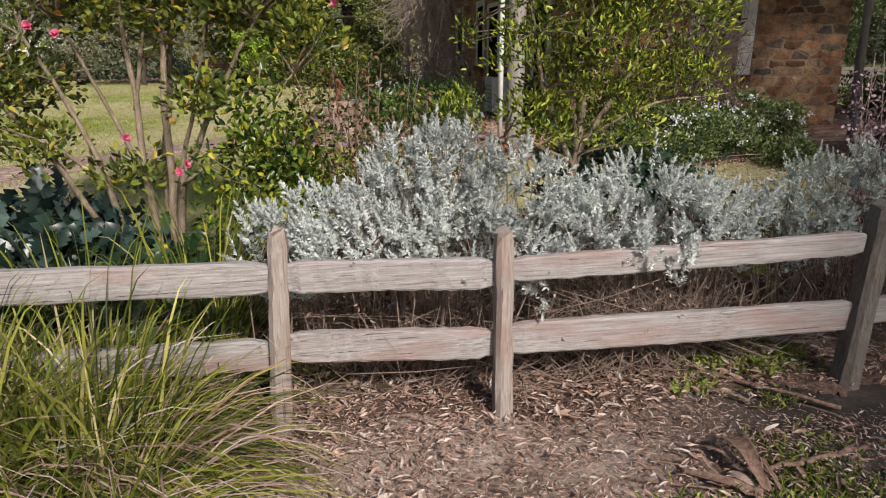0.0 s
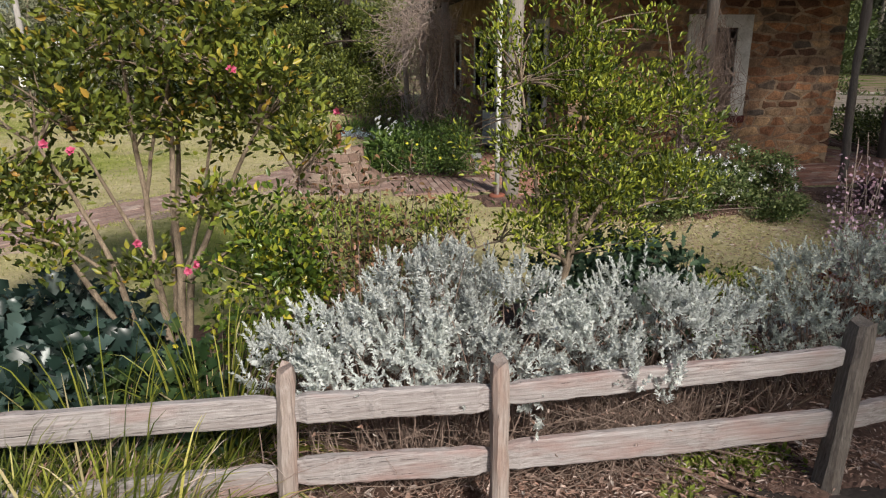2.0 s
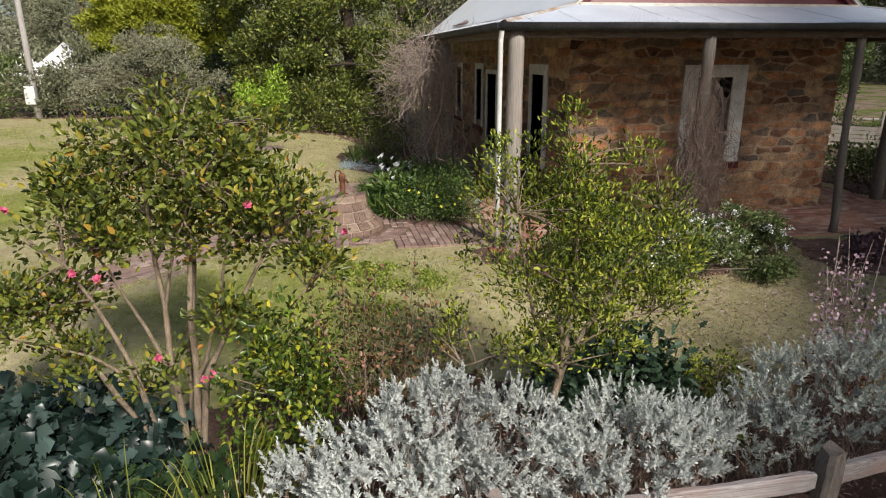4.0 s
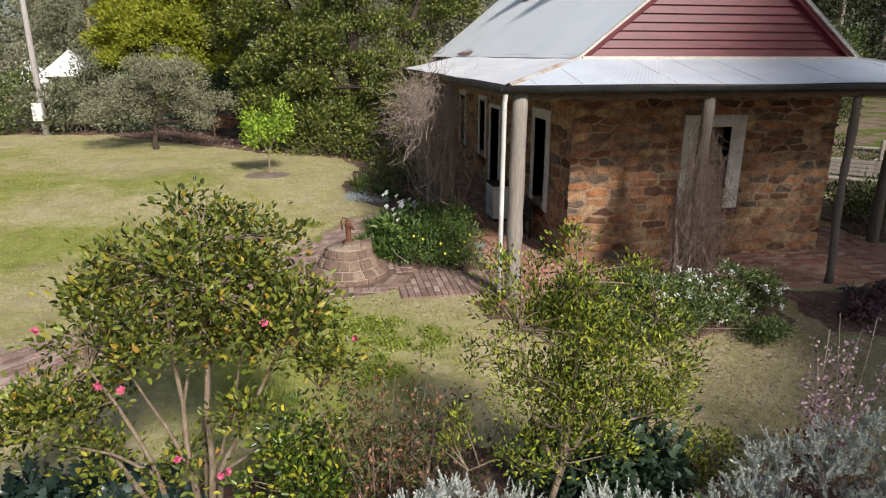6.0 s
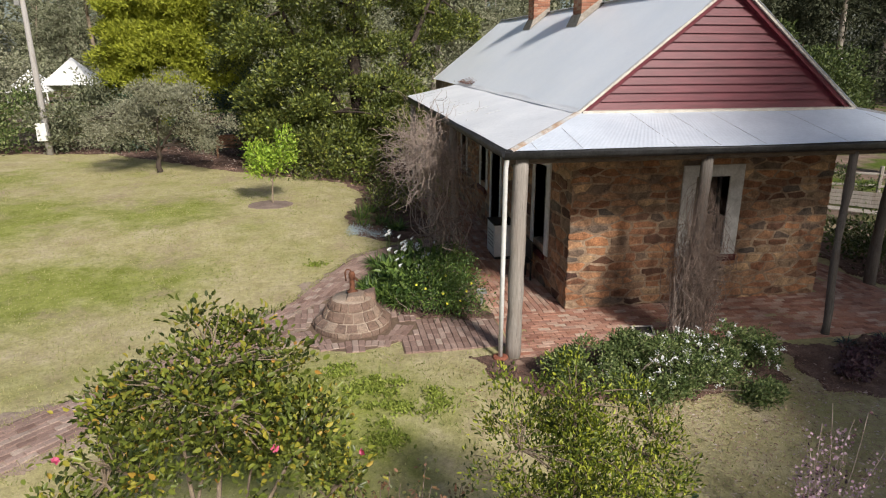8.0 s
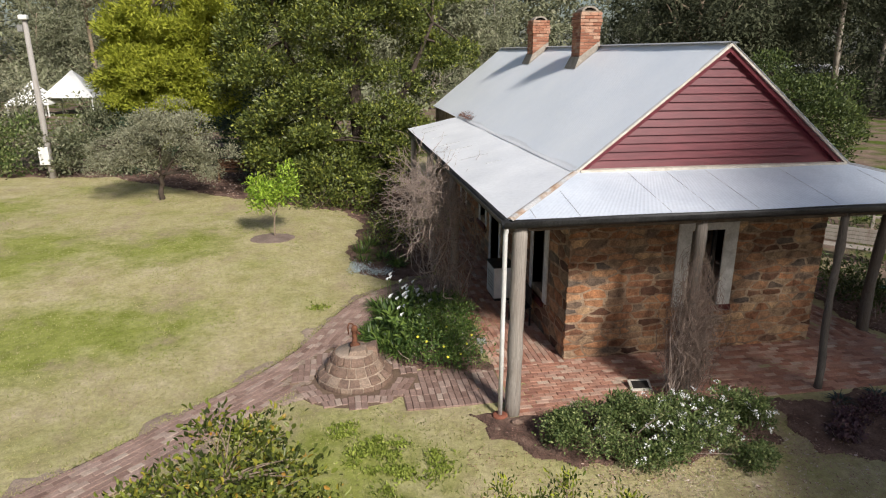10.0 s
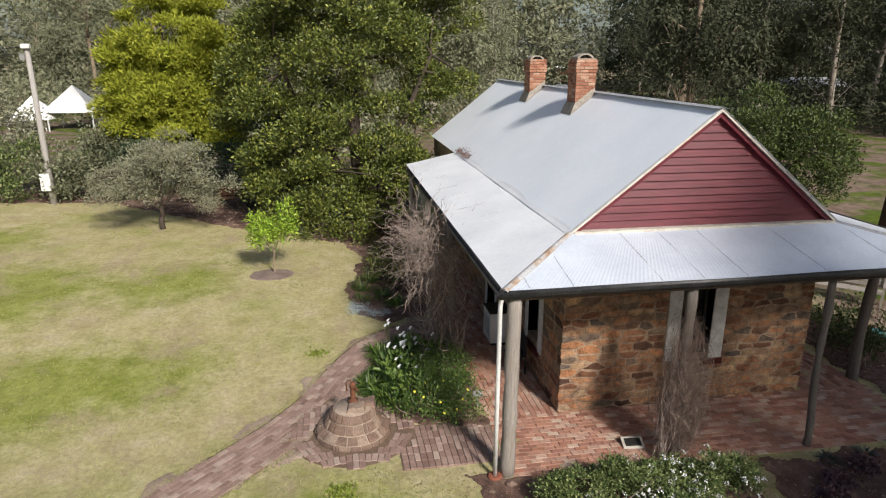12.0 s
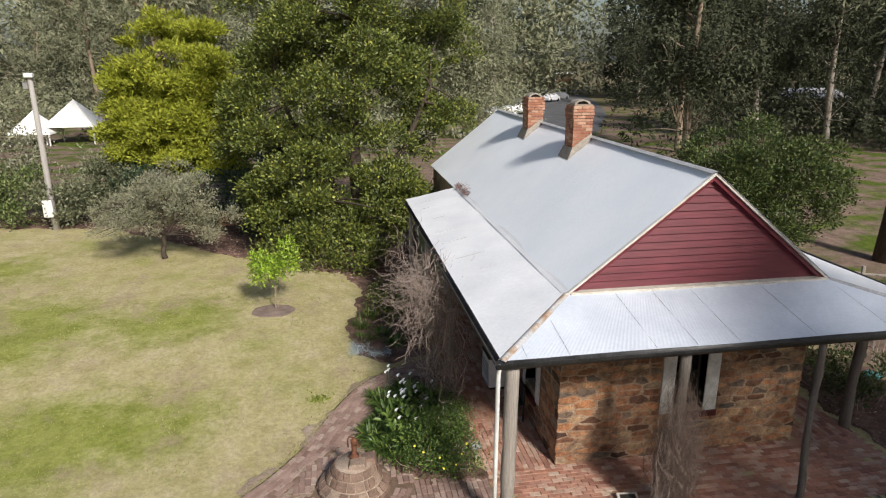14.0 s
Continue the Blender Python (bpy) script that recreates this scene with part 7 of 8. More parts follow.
tangle("post_vine", 520, lambda q: (3.28 + q.normal(0, 0.2), 0.05 + q.normal(0, 0.12), q.uniform(0.0, 1.2)), lambda q: (3.27 + q.normal(0, 0.11), 0.05 + q.normal(0, 0.09), q.uniform(0.6, 2.9)), "bare dead climber wrapped round the veranda post", 81, (0.007, 0.0025), 0.65, M_VINE)
tangle("post_vine", 26, lambda q: (2.95 + q.normal(0, 0.05), 0.0 + q.normal(0, 0.05), 0.0), lambda q: (3.1 + q.normal(0, 0.05), 0.05 + q.normal(0, 0.05), q.uniform(1.6, 2.5)), "pale dead climber stems leaning on the veranda post", 86, (0.012, 0.004), 0.3)
tangle("wisteria", 60, lambda q: (-0.05 + q.normal(0, 0.2), 4.6 + q.normal(0, 0.5), 0.02), lambda q: (-0.35 + q.normal(0, 0.35), 5.2 + q.normal(0, 1.0), q.uniform(1.0, 3.6)), "leafless wisteria tangled over the veranda edge", 82, (0.022, 0.006), 0.35)
tangle("wisteria", 800, None, None, "grey leafless wisteria twigs hanging at the veranda", 83, (0.009, 0.003), 0.45, ball=((-0.45, 5.1, 2.6), (0.6, 1.3, 0.62)), steps=7)
tangle("wisteria", 230, None, None, "drooping bare wisteria stems below the gutter", 85, (0.008, 0.003), 0.45, M_VINE, ball=((-0.25, 4.9, 1.5), (0.5, 1.1, 0.9)), steps=7)
tangle("wisteria", 120, None, None, "leafless climber at the far veranda posts", 84, (0.010, 0.003), 0.45, ball=((-0.5, 8.8, 2.0), (0.55, 1.4, 1.2)), steps=7)

# ---- smaller planting ----
def rose(at, seed, n=9, h=1.5, name="rose_bush", label="straggly rose bush with red-tinged leaves", leaf=None, spread=0.32, per=30):
    q = np.random.default_rng(seed)
    ob = thing(name, at, label, "shrub")
    g = Geo()
    P = []
    for k in range(n):
        b = np.array([at[0] + q.normal(0, spread), at[1] + q.normal(0, spread * 0.7), at[2] + h * q.uniform(0.6, 1.1)])
        pts = curve_pts((at[0] + q.normal(0, 0.05), at[1] + q.normal(0, 0.05), at[2]), b, (q.normal(0, 0.06), q.normal(0, 0.06), 0), 7)
        g.tube(pts, (0.008, 0.003), 5, False)
        for j in range(per):
            t = q.uniform(0.3, 1.0) if per < 20 else 0.3 + 0.7 * q.random() ** 0.7
            P.append(pts[0] + (pts[-1] - pts[0]) * t + q.normal(0, 0.055, 3))
    P = np.array(P)
    part("stem", g, M_VINE if leaf is None else M_TWIG, ob, "", True)
    d = unit(q.standard_normal(P.shape) + np.array([0, 0, 0.2]))
    part("foliage", leaves_mesh("foliage", P, d, unit(q.standard_normal(P.shape) + np.array([0, 0, 1.0])), q.uniform(0.035, 0.06, len(P)), q.uniform(0.022, 0.036, len(P))), leaf or L_ROSE, ob)
    return ob


rose((-2.35, -4.65, -0.45), 91, 18, 1.75, per=60)
rose((-2.0, -4.45, -0.45), 92, 16, 1.5, per=55)
rose((-2.65, -4.4, -0.45), 93, 12, 1.6, per=50)
rose((-1.6, -4.3, -0.45), 193, 10, 1.2, per=50)
pk = rose((2.05, -4.5, -0.42), 94, 14, 1.75, "blossom_shrub", "bare twiggy shrub with pale pink blossom", L_PURPLE, 0.38, 8)
q = np.random.default_rng(95)
bp = []
for k in range(21):
    b = np.array([2.05 + q.normal(0, 0.38), -4.5 + q.normal(0, 0.25), q.uniform(0.7, 1.25)])
    for j in range(26):
        t = q.uniform(0.35, 1.0)
        bp.append(np.array([2.05, -4.5, -0.42]) + (b - np.array([2.05, -4.5, -0.42])) * t + q.normal(0, 0.03, 3))
bp = np.array(bp)
part("blossom", leaves_mesh("blossom", bp, unit(q.standard_normal(bp.shape)), unit(q.standard_normal(bp.shape) + np.array([0, -0.5, 0.5])), np.full(len(bp), 0.034), np.full(len(bp), 0.032)), L_BLOSSOM, pk, "pale pink blossom")
tangle("dry_twigs", 150, lambda q: (q.uniform(-2.9, 0.3), -6.05 + q.normal(0, 0.07), -0.5), lambda q: (q.uniform(-2.9, 0.3), -6.1 + q.normal(0, 0.08), q.uniform(-0.3, 0.15)), "dry bare twigs under the silver shrubs", 96, (0.005, 0.002), 0.5, M_VINE, category="twigs", steps=7)
tangle("dry_twigs", 14, lambda q: (q.uniform(0.0, 0.2), -6.0 + q.normal(0, 0.06), -0.42), lambda q: (q.uniform(0.4, 0.6), -6.05 + q.normal(0, 0.08), q.uniform(-0.45, -0.38)), "pale bare twigs lying beside the fence post", 98, (0.006, 0.003), 0.3, M_TWIG, category="twigs", steps=7)
tangle("dry_twigs", 80, lambda q: (q.uniform(-1.3, -0.5), -6.15 + q.normal(0, 0.08), -0.45), lambda q: (q.uniform(-1.5, -0.4), -6.2 + q.normal(0, 0.08), q.uniform(-0.1, 0.25)), "dry brown stems behind the lower rail", 97, (0.005, 0.002), 0.6, M_VINE, category="twigs", steps=7)
# bed by the pump: strap leaves, white lilies, shrubs with yellow flowers
for k, (x, y, n, h, rch) in enumerate(((-1.75, 3.0, 220, 0.62, 0.5), (-1.35, 3.5, 220, 0.66, 0.5), (-1.7, 3.9, 180, 0.6, 0.45), (-1.1, 4.4, 200, 0.68, 0.5), (-0.8, 3.2, 160, 0.55, 0.45), (-1.0, 5.3, 180, 0.6, 0.5), (-0.5, 5.0, 150, 0.6, 0.45), (-2.0, 3.5, 160, 0.6, 0.42), (-1.55, 4.6, 180, 0.7, 0.45), (-1.45, 2.6, 170, 0.55, 0.42), (-1.7, 5.1, 120, 0.5, 0.4))):
    tuft("lily_clump", (x, y, 0.03), n, rch, h, 0.03, L_STRAP, "dark green strap-leaved lily clump in the bed", 110 + k, 0.18, "plant", 0.45)
lil = thing("white_lilies", (-1.1, 4.6, 0.03), "white arum lilies in flower in the bed", "flowers")
q = np.random.default_rng(121)
LX, LY = -1.15, 4.3
for k in range(30):
    x, y, z = LX + q.normal(0, 0.26), LY + q.normal(0, 0.55), q.uniform(0.58, 0.8)
    w = np.arange(7) * 2 * math.pi / 7
    ring0 = [(x + 0.008 * math.cos(a), y + 0.008 * math.sin(a), z) for a in w]
    ring1 = [(x + (0.044 + 0.014 * math.cos(a)) * math.cos(a), y + 0.044 * math.sin(a), z + 0.055 + 0.03 * math.cos(a)) for a in w]
    g = Geo().add(ring0 + ring1, [(i, (i + 1) % 7, 7 + (i + 1) % 7, 7 + i) for i in range(7)])
    f = part("flower", g, L_WHITEFL, lil, "white trumpet flower")
    part("stalk", Geo().tube([(x, y, 0.0), (x + 0.02, y, z * 0.5), (x, y, z + 0.004)], 0.006, 5), L_STRAP, f)
yl = leafy_mound("yellow_flowered_shrub", [((-0.8, 2.3, 0.36), (0.65, 0.7, 0.42)), ((-0.25, 2.2, 0.32), (0.45, 0.65, 0.4)), ((-0.3, 3.3, 0.4), (0.5, 0.7, 0.5)), ((-0.95, 3.1, 0.38), (0.6, 0.6, 0.42))], 460, 18, 0.08, 0.06, 0.026, L_STRAP, "low dark green shrub with a few yellow flowers", 122)
blossoms(yl, [(-1.05, 1.85, 0.6), (-0.75, 1.7, 0.55), (-0.6, 2.3, 0.68), (-0.95, 2.4, 0.62), (-0.3, 1.75, 0.55), (-0.45, 1.6, 0.42), (-1.2, 2.1, 0.6), (-0.15, 2.0, 0.6), (-0.7, 1.55, 0.4)], 0.03, leaf_mat("yellow_petal", [(0, (0.6, 0.5, 0.05)), (1, (0.75, 0.66, 0.1))]), 5, 8, "flower", "yellow flower")
leafy_mound("lily_leaves", [((-1.25, 3.3, 0.28), (0.5, 0.55, 0.28)), ((-0.95, 4.1, 0.3), (0.5, 0.5, 0.28))], 90, 6, 0.09, 0.22, 0.11, L_STRAP, "broad green arum leaves below the white flowers", 126, "plant", 0.5)
leafy_mound("bare_grey_shrub", [((-0.45, 3.9, 0.4), (0.45, 0.6, 0.4))], 60, 12, 0.1, 0.05, 0.02, L_OLIVE, "thin grey-leaved shrub in the bed", 123)
leafy_mound("blue_edging_plant", [((-1.75, 7.45, 0.1), (0.62, 0.2, 0.14)), ((-2.1, 7.9, 0.1), (0.25, 0.4, 0.12))], 90, 26, 0.05, 0.035, 0.014, leaf_mat("grey_blue_leaf", [(0, (0.20, 0.27, 0.30)), (1, (0.42, 0.50, 0.54))]), "low grey-blue edging plants at the bed's rim", 124, "plant")
for k, (x, y, n, h) in enumerate(((-1.9, 9.3, 160, 0.75), (-1.6, 10.2, 130, 0.8), (-0.9, 8.2, 140, 0.6), (-1.9, 8.5, 130, 0.55), (-1.3, 8.9, 110, 0.55))):
    tuft("iris_clump", (x, y, 0.05), n, 0.4, h, 0.03, L_STRAP, "blue-green strap-leaved clump at the lawn's edge", 130 + k, 0.16, "plant", 0.4)
leafy_mound("bed_shrub", [((-0.9, 10.5, 0.5), (0.7, 1.2, 0.6))], 120, 16, 0.12, 0.08, 0.04, L_DARK, "dark green shrub against the veranda", 136)
for k, (x, y) in enumerate(((5.6, -1.2), (6.3, -0.9), (7.0, -1.3), (6.6, -1.8), (5.2, -1.5), (7.8, -0.8), (8.6, -1.0))):
    leafy_mound("heuchera", [((x, y, 0.12), (0.2, 0.18, 0.11))], 20, 12, 0.04, 0.06, 0.045, L_PURPLE, "low dark purple-leaved plant in the mulch", 140 + k, "plant")
for k, (x, y) in enumerate(((5.9, -0.55), (6.7, -0.5), (7.5, -0.45))):
    tuft("grey_tuft", (x, y, 0.0), 60, 0.32, 0.3, 0.02, L_BLUE, "grey-green strap-leaved plant along the paving", 150 + k, 0.06, "plant", 0.4)
for k, (x, y) in enumerate(((1.15, -4.05), (0.75, -4.2))):
    leafy_mound("low_green_plant", [((x, y, -0.25), (0.3, 0.25, 0.28))], 40, 16, 0.05, 0.05, 0.025, L_LEMON, "low fresh green plant at the bed's edge", 153 + k, "plant")
leafy_mound("orange_leaved_plant", [((2.3, -4.35, -0.2), (0.22, 0.2, 0.2))], 26, 12, 0.05, 0.07, 0.04, leaf_mat("orange_leaf", [(0, (0.16, 0.03, 0.02)), (0.6, (0.36, 0.10, 0.03)), (1, (0.5, 0.24, 0.06))], gain=1.0), "small plant with orange-red leaves in the bed", 156, "plant")
tuft("strap_plant", (0.7, -4.75, -0.45), 22, 0.4, 0.45, 0.05, L_BRIGHT, "small plant with broad pale yellow-green straps", 157, 0.05, "plant", 0.5)
part("stepping_stone", Geo().box((1.25, -4.75, -0.42), (1.75, -4.35, -0.33), bevel=0.02), M_GREYBOX, None, "flat grey stone at the bed's edge", category="stone")

# ---- things on the veranda ----
ac = thing("cabinet", (1.32, 5.35, 0.02), "white metal cabinet against the side wall", "cabinet")
part("body", Geo().box((1.08, 5.05, 0.1), (1.6, 5.75, 0.88), bevel=0.012), M_WHITE, ac)
part("top", Geo().box((1.06, 5.03, 0.882), (1.62, 5.77, 0.91), bevel=0.006), M_DARK, ac, "dark top")
for k in range(5):
    part("louvre", Geo().box((1.072, 5.15, 0.3 + k * 0.09), (1.0795, 5.65, 0.33 + k * 0.09)), M_GREYBOX, ac)
part("plinth", Geo().box((1.12, 5.1, 0.016), (1.56, 5.7, 0.1)), M_DARK, ac)
chair = thing("chair", (1.35, 3.75, 0.02), "dark chair under the side window", "chair")
part("seat", Geo().box((1.12, 3.5, 0.42), (1.55, 3.95, 0.46), bevel=0.01), M_DARK, chair)
part("backrest", Geo().box((1.5, 3.5, 0.5), (1.54, 3.95, 0.9), bevel=0.01), M_DARK, chair)
for x, y in ((1.14, 3.52), (1.14, 3.90), (1.50, 3.52), (1.50, 3.90)):
    part("leg", Geo().box((x, y, 0.016), (x + 0.035, y + 0.035, 0.42)), M_DARK, chair)
sg = thing("garden_sign", (0.15, 2.35, 0.05), "small grey sign plate on a short stake", "sign")
part("stake", Geo().box((0.12, 2.36, 0.0), (0.17, 2.40, 0.27), bevel=0.005), M_GREYBOX, sg)
part("plate", Geo().box((-0.10, -0.07, -0.012), (0.10, 0.07, 0.012), pose(0.13, 2.33, 0.3, 35, 0, 8), 0.004), M_GREYBOX, sg)
pq = thing("plaque", (2.65, 0.45, 0.02), "small framed plaque propped on the paving", "plaque")
part("frame", Geo().box((-0.2, -0.13, -0.015), (0.2, 0.13, 0.012), pose(2.65, 0.47, 0.075, 22, 0, -6), 0.006), M_CREAM, pq, "pale frame")
part("panel", Geo().box((-0.15, -0.085, 0.0), (0.15, 0.085, 0.004), pose(2.65, 0.465, 0.0905, 22, 0, -6)), M_DARK, pq, "dark panel")


def bench(name, x, y, turn, w, label, wood=None):
    wood = wood or M_BENCH
    m = pose(x, y, float(gz(x, y)) + 0.02, 0, 0, turn)
    ob = thing(name, (x, y, float(gz(x, y))), label, "bench")
    for k in range(4):
        part("seat_slat", Geo().box((-w / 2, -0.24 + k * 0.115, 0.42), (w / 2, -0.14 + k * 0.115, 0.45), m, 0.006), wood, ob)
    for k in range(4):
        part("back_slat", Geo().box((-w / 2, 0.24, 0.5 + k * 0.115), (w / 2, 0.27, 0.6 + k * 0.115), m, 0.006), wood, ob)
    for s in (-1, 1):
        part("end_frame", Geo().box((s * w / 2 - 0.03, -0.24, -0.03), (s * w / 2 + 0.03, -0.18, 0.62), m).box((s * w / 2 - 0.03, 0.2, -0.03), (s * w / 2 + 0.03, 0.27, 0.95), m).box((s * w / 2 - 0.035, -0.27, 0.62), (s * w / 2 + 0.035, 0.22, 0.66), m), wood, ob)


bench("garden_bench", -6.7, 20.9, 4, 1.8, "brown slatted wooden bench under the trees")
bench("garden_bench", 12.25, 6.4, -45, 1.8, "weathered grey slatted bench beside the cottage", M_LOG)

# ---- beyond the lawn ----
pole = thing("power_pole", (-15.3, 23.0, 0.3), "weathered timber power pole with a white meter box", "pole")
part("shaft", Geo().tube([(-15.3, 23.0, -0.2), (-15.33, 23.0, 2.5), (-15.35, 23.0, 7.4)], (0.17, 0.1), 12), M_POLE, pole, "", True)
part("meter_box", Geo().box((-15.62, 22.68, 0.95), (-15.2, 22.83, 1.75), bevel=0.02), M_WHITE, pole, "white metal box")
part("lamp_head", Geo().box((-15.5, 22.75, 7.2), (-15.15, 22.95, 7.4), bevel=0.03), M_WHITE, pole, "white lamp head")
part("bracket_box", Geo().box((-15.62, 22.8, 6.7), (-15.42, 22.95, 7.0), bevel=0.02), M_GREYBOX, pole)
for k in (0, 1):
    part("wire", Geo().tube(curve_pts((-15.35, 23, 7.3 - k * 0.3), (-45, 60, 8.5), (0, 0, -0.8), 14), 0.012, 4, False), M_DARK, pole)


def gazebo(x, y, s, eave, top):
    z = 0.3
    ob = thing("gazebo", (x, y, z), "white peaked-roof garden pavilion beyond the trees", "gazebo", "white pavilions")
    prof = [(-s * 1.02, eave), (-s, eave + 0.12), (-s * 0.48, eave + (top - eave) * 0.54), (0, top)]
    rings = []
    for o, h in prof:
        o = max(abs(o), 0.02)
        rings += [(x - o, y - o, h), (x + o, y - o, h), (x + o, y + o, h), (x - o, y + o, h)]
    fs = [(r * 4 + i, r * 4 + (i + 1) % 4, r * 4 + 4 + (i + 1) % 4, r * 4 + 4 + i) for r in range(3) for i in range(4)] + [(3, 2, 1, 0)]
    part("roof", Geo().add(rings, fs), M_SHEETW, ob, "white peaked canopy")
    for i, (a, b) in enumerate(((-1, -1), (1, -1), (1, 1), (-1, 1))):
        part("post", Geo().tube([(x + a * s * 0.95, y + b * s * 0.95, z - 0.3), (x + a * s * 0.95, y + b * s * 0.95, eave + 0.1)], 0.07, 8), M_WHITE, ob)
        part("rail", Geo().box((x - s * 0.95, y + b * s * 0.95 - 0.03, -0.7 + z), (x + s * 0.95, y + b * s * 0.95 + 0.03, -0.3 + z)), M_WHITE, ob)


gazebo(-25.9, 58.3, 2.15, 1.9, 4.3)
gazebo(-29.0, 57.0, 1.75, 1.35, 3.4)


def hedge(name, blobs, n, per, leaf, label, seed, L=0.16, W=0.08, spread=0.25):
    return leafy_mound(name, blobs, n, per, spread, L, W, leaf, label, seed, "shrub", 0.3, 0.7, dome=(18 * len(blobs), 0.35 * float(np.mean([b[1] for b in blobs]))))


hedge("grey_shrub", [((-13.9, 24.0, 1.8), (1.8, 1.2, 1.7)), ((-12.4, 24.2, 1.3), (1.2, 1.1, 1.2))], 420, 24, L_GREYG, "tall grey-green shrub beside the pole", 161)
hedge("dark_hedge", [((-17.8, 24.2, 1.5), (1.8, 1.2, 1.5)), ((-20.0, 24.8, 2.0), (2.0, 1.2, 1.9))], 340, 22, L_VIB, "dark green shrub at the lawn's edge", 162)
hedge("brown_shrub", [((-19.5, 26.0, 3.0), (2.6, 1.4, 2.0)), ((-16.2, 26.0, 2.0), (1.3, 1.2, 1.1))], 260, 20, L_OLIVE, "brownish grey shrub behind the pole", 163)
hedge("under_shrub", [((-3.1, 15.2, 0.6), (0.9, 0.7, 0.5)), ((-4.6, 16.6, 0.6), (0.8, 0.7, 0.5))], 130, 20, L_DARK, "yellow-green shrub under the tall tree", 164, 0.14, 0.05, 0.18)
hedge("low_shrubs", [((9.5, 2.5, 0.25), (0.5, 0.7, 0.4)), ((9.6, 4.2, 0.3), (0.6, 0.9, 0.45)), ((10.6, 3.3, 0.3), (0.8, 0.8, 0.4)), ((10.9, 4.8, 0.35), (0.8, 0.7, 0.4)), ((12.0, 2.6, 0.3), (1.2, 1.0, 0.4)), ((14.5, 7.5, 0.4), (1.4, 1.0, 0.6)), ((13.3, 9.6, 0.5), (1.3, 0.8, 0.7))], 420, 20, L_SIDE, "low dark green shrubs beside the veranda", 166, 0.09, 0.045, 0.13)
hedge("dark_shrubbery", [((-7.5, 22.6, 1.3), (2.2, 1.2, 1.4)), ((-4.4, 20.5, 2.2), (2.0, 1.6, 2.2)), ((-10.6, 24.2, 1.2), (2.0, 1.2, 1.3))], 360, 24, L_DEEP, "dark shrubbery behind the bench", 165)

# ---- small things ----
drain = thing("drain_collar", (-0.1, -0.02, 0.0), "red terracotta drain collar at the downpipe's foot", "drain")
part("collar", Geo().lathe([(0.05, 0.0), (0.12, 0.0), (0.13, 0.05), (0.10, 0.07), (0.06, 0.06)], (-0.1, -0.02, 0.0), 16), surface("terracotta", [(0.3, (0.24, 0.08, 0.05)), (0.7, (0.34, 0.13, 0.08))], 9, bump=0.2), drain, "", True)


def rock(x, y, s, label, seed, mat):
    q = np.random.default_rng(seed)
    me = bmesh.new()
    bmesh.ops.create_icosphere(me, subdivisions=2, radius=1.0)
    for v in me.verts:
        k = 1 + 0.22 * noise.noise(v.co * 1.7 + Vector((seed, 0, 0))) + 0.06 * q.standard_normal()
        v.co = Vector((v.co.x * s[0] * k + x, v.co.y * s[1] * k + y, v.co.z * s[2] * k + float(gz(x, y)) + s[2] * 0.35))
    data = bpy.data.meshes.new("rock")
    me.to_mesh(data)
    me.free()
    tagged(part("rock", data, mat, None, label), category="rock")


rock(0.12, -0.28, (0.10, 0.08, 0.07), "small pale stone beside the corner post", 1, M_WELL)
rock(-0.25, -0.4, (0.06, 0.05, 0.04), "small pale stone in the mulch", 2, M_WELL)
rock(0.45, -0.45, (0.07, 0.06, 0.05), "small pale stone in the mulch", 3, M_WELL)
rock(-0.75, 4.15, (0.36, 0.2, 0.22), "flat grey rock among the lilies", 4, M_GREYBOX)
rock(4.42, -0.32, (0.12, 0.09, 0.06), "small stone at the paving's edge", 5, M_WELL)
part("valve_cover", Geo().lathe([(0.0, 0.0), (0.22, 0.0), (0.22, 0.05), (0.18, 0.07), (0.0, 0.075)], (11.3, 4.1, 0.03), 20), surface("teal_plastic", [(0.3, (0.06, 0.25, 0.24)), (0.7, (0.10, 0.33, 0.32))], 6, rough=0.5, bump=0), None, "round teal plastic valve cover on the ground", category="cover")


# ---- car park and wood behind the cottage ----
road_pts = [(14, 46), (24, 64), (32, 84), (40, 110), (56, 165)]
rp = np.array(road_pts, float)
rt_ = unit(np.gradient(rp, axis=0))
rn_ = np.stack([-rt_[:, 1], rt_[:, 0]], 1)
wd = np.array([4.0, 5.0, 6.5, 8.0, 8.0])[:, None]
rv = np.concatenate([np.c_[rp + rn_ * wd, np.full(5, 0.325)], np.c_[rp - rn_ * wd, np.full(5, 0.325)]])
i = np.arange(4)
part("road", quick_mesh("road", rv, np.stack([i, i + 5, i + 6, i + 1], 1)), M_ASPHALT, None, "grey asphalt car park behind the cottage", category="road", kind="structure")


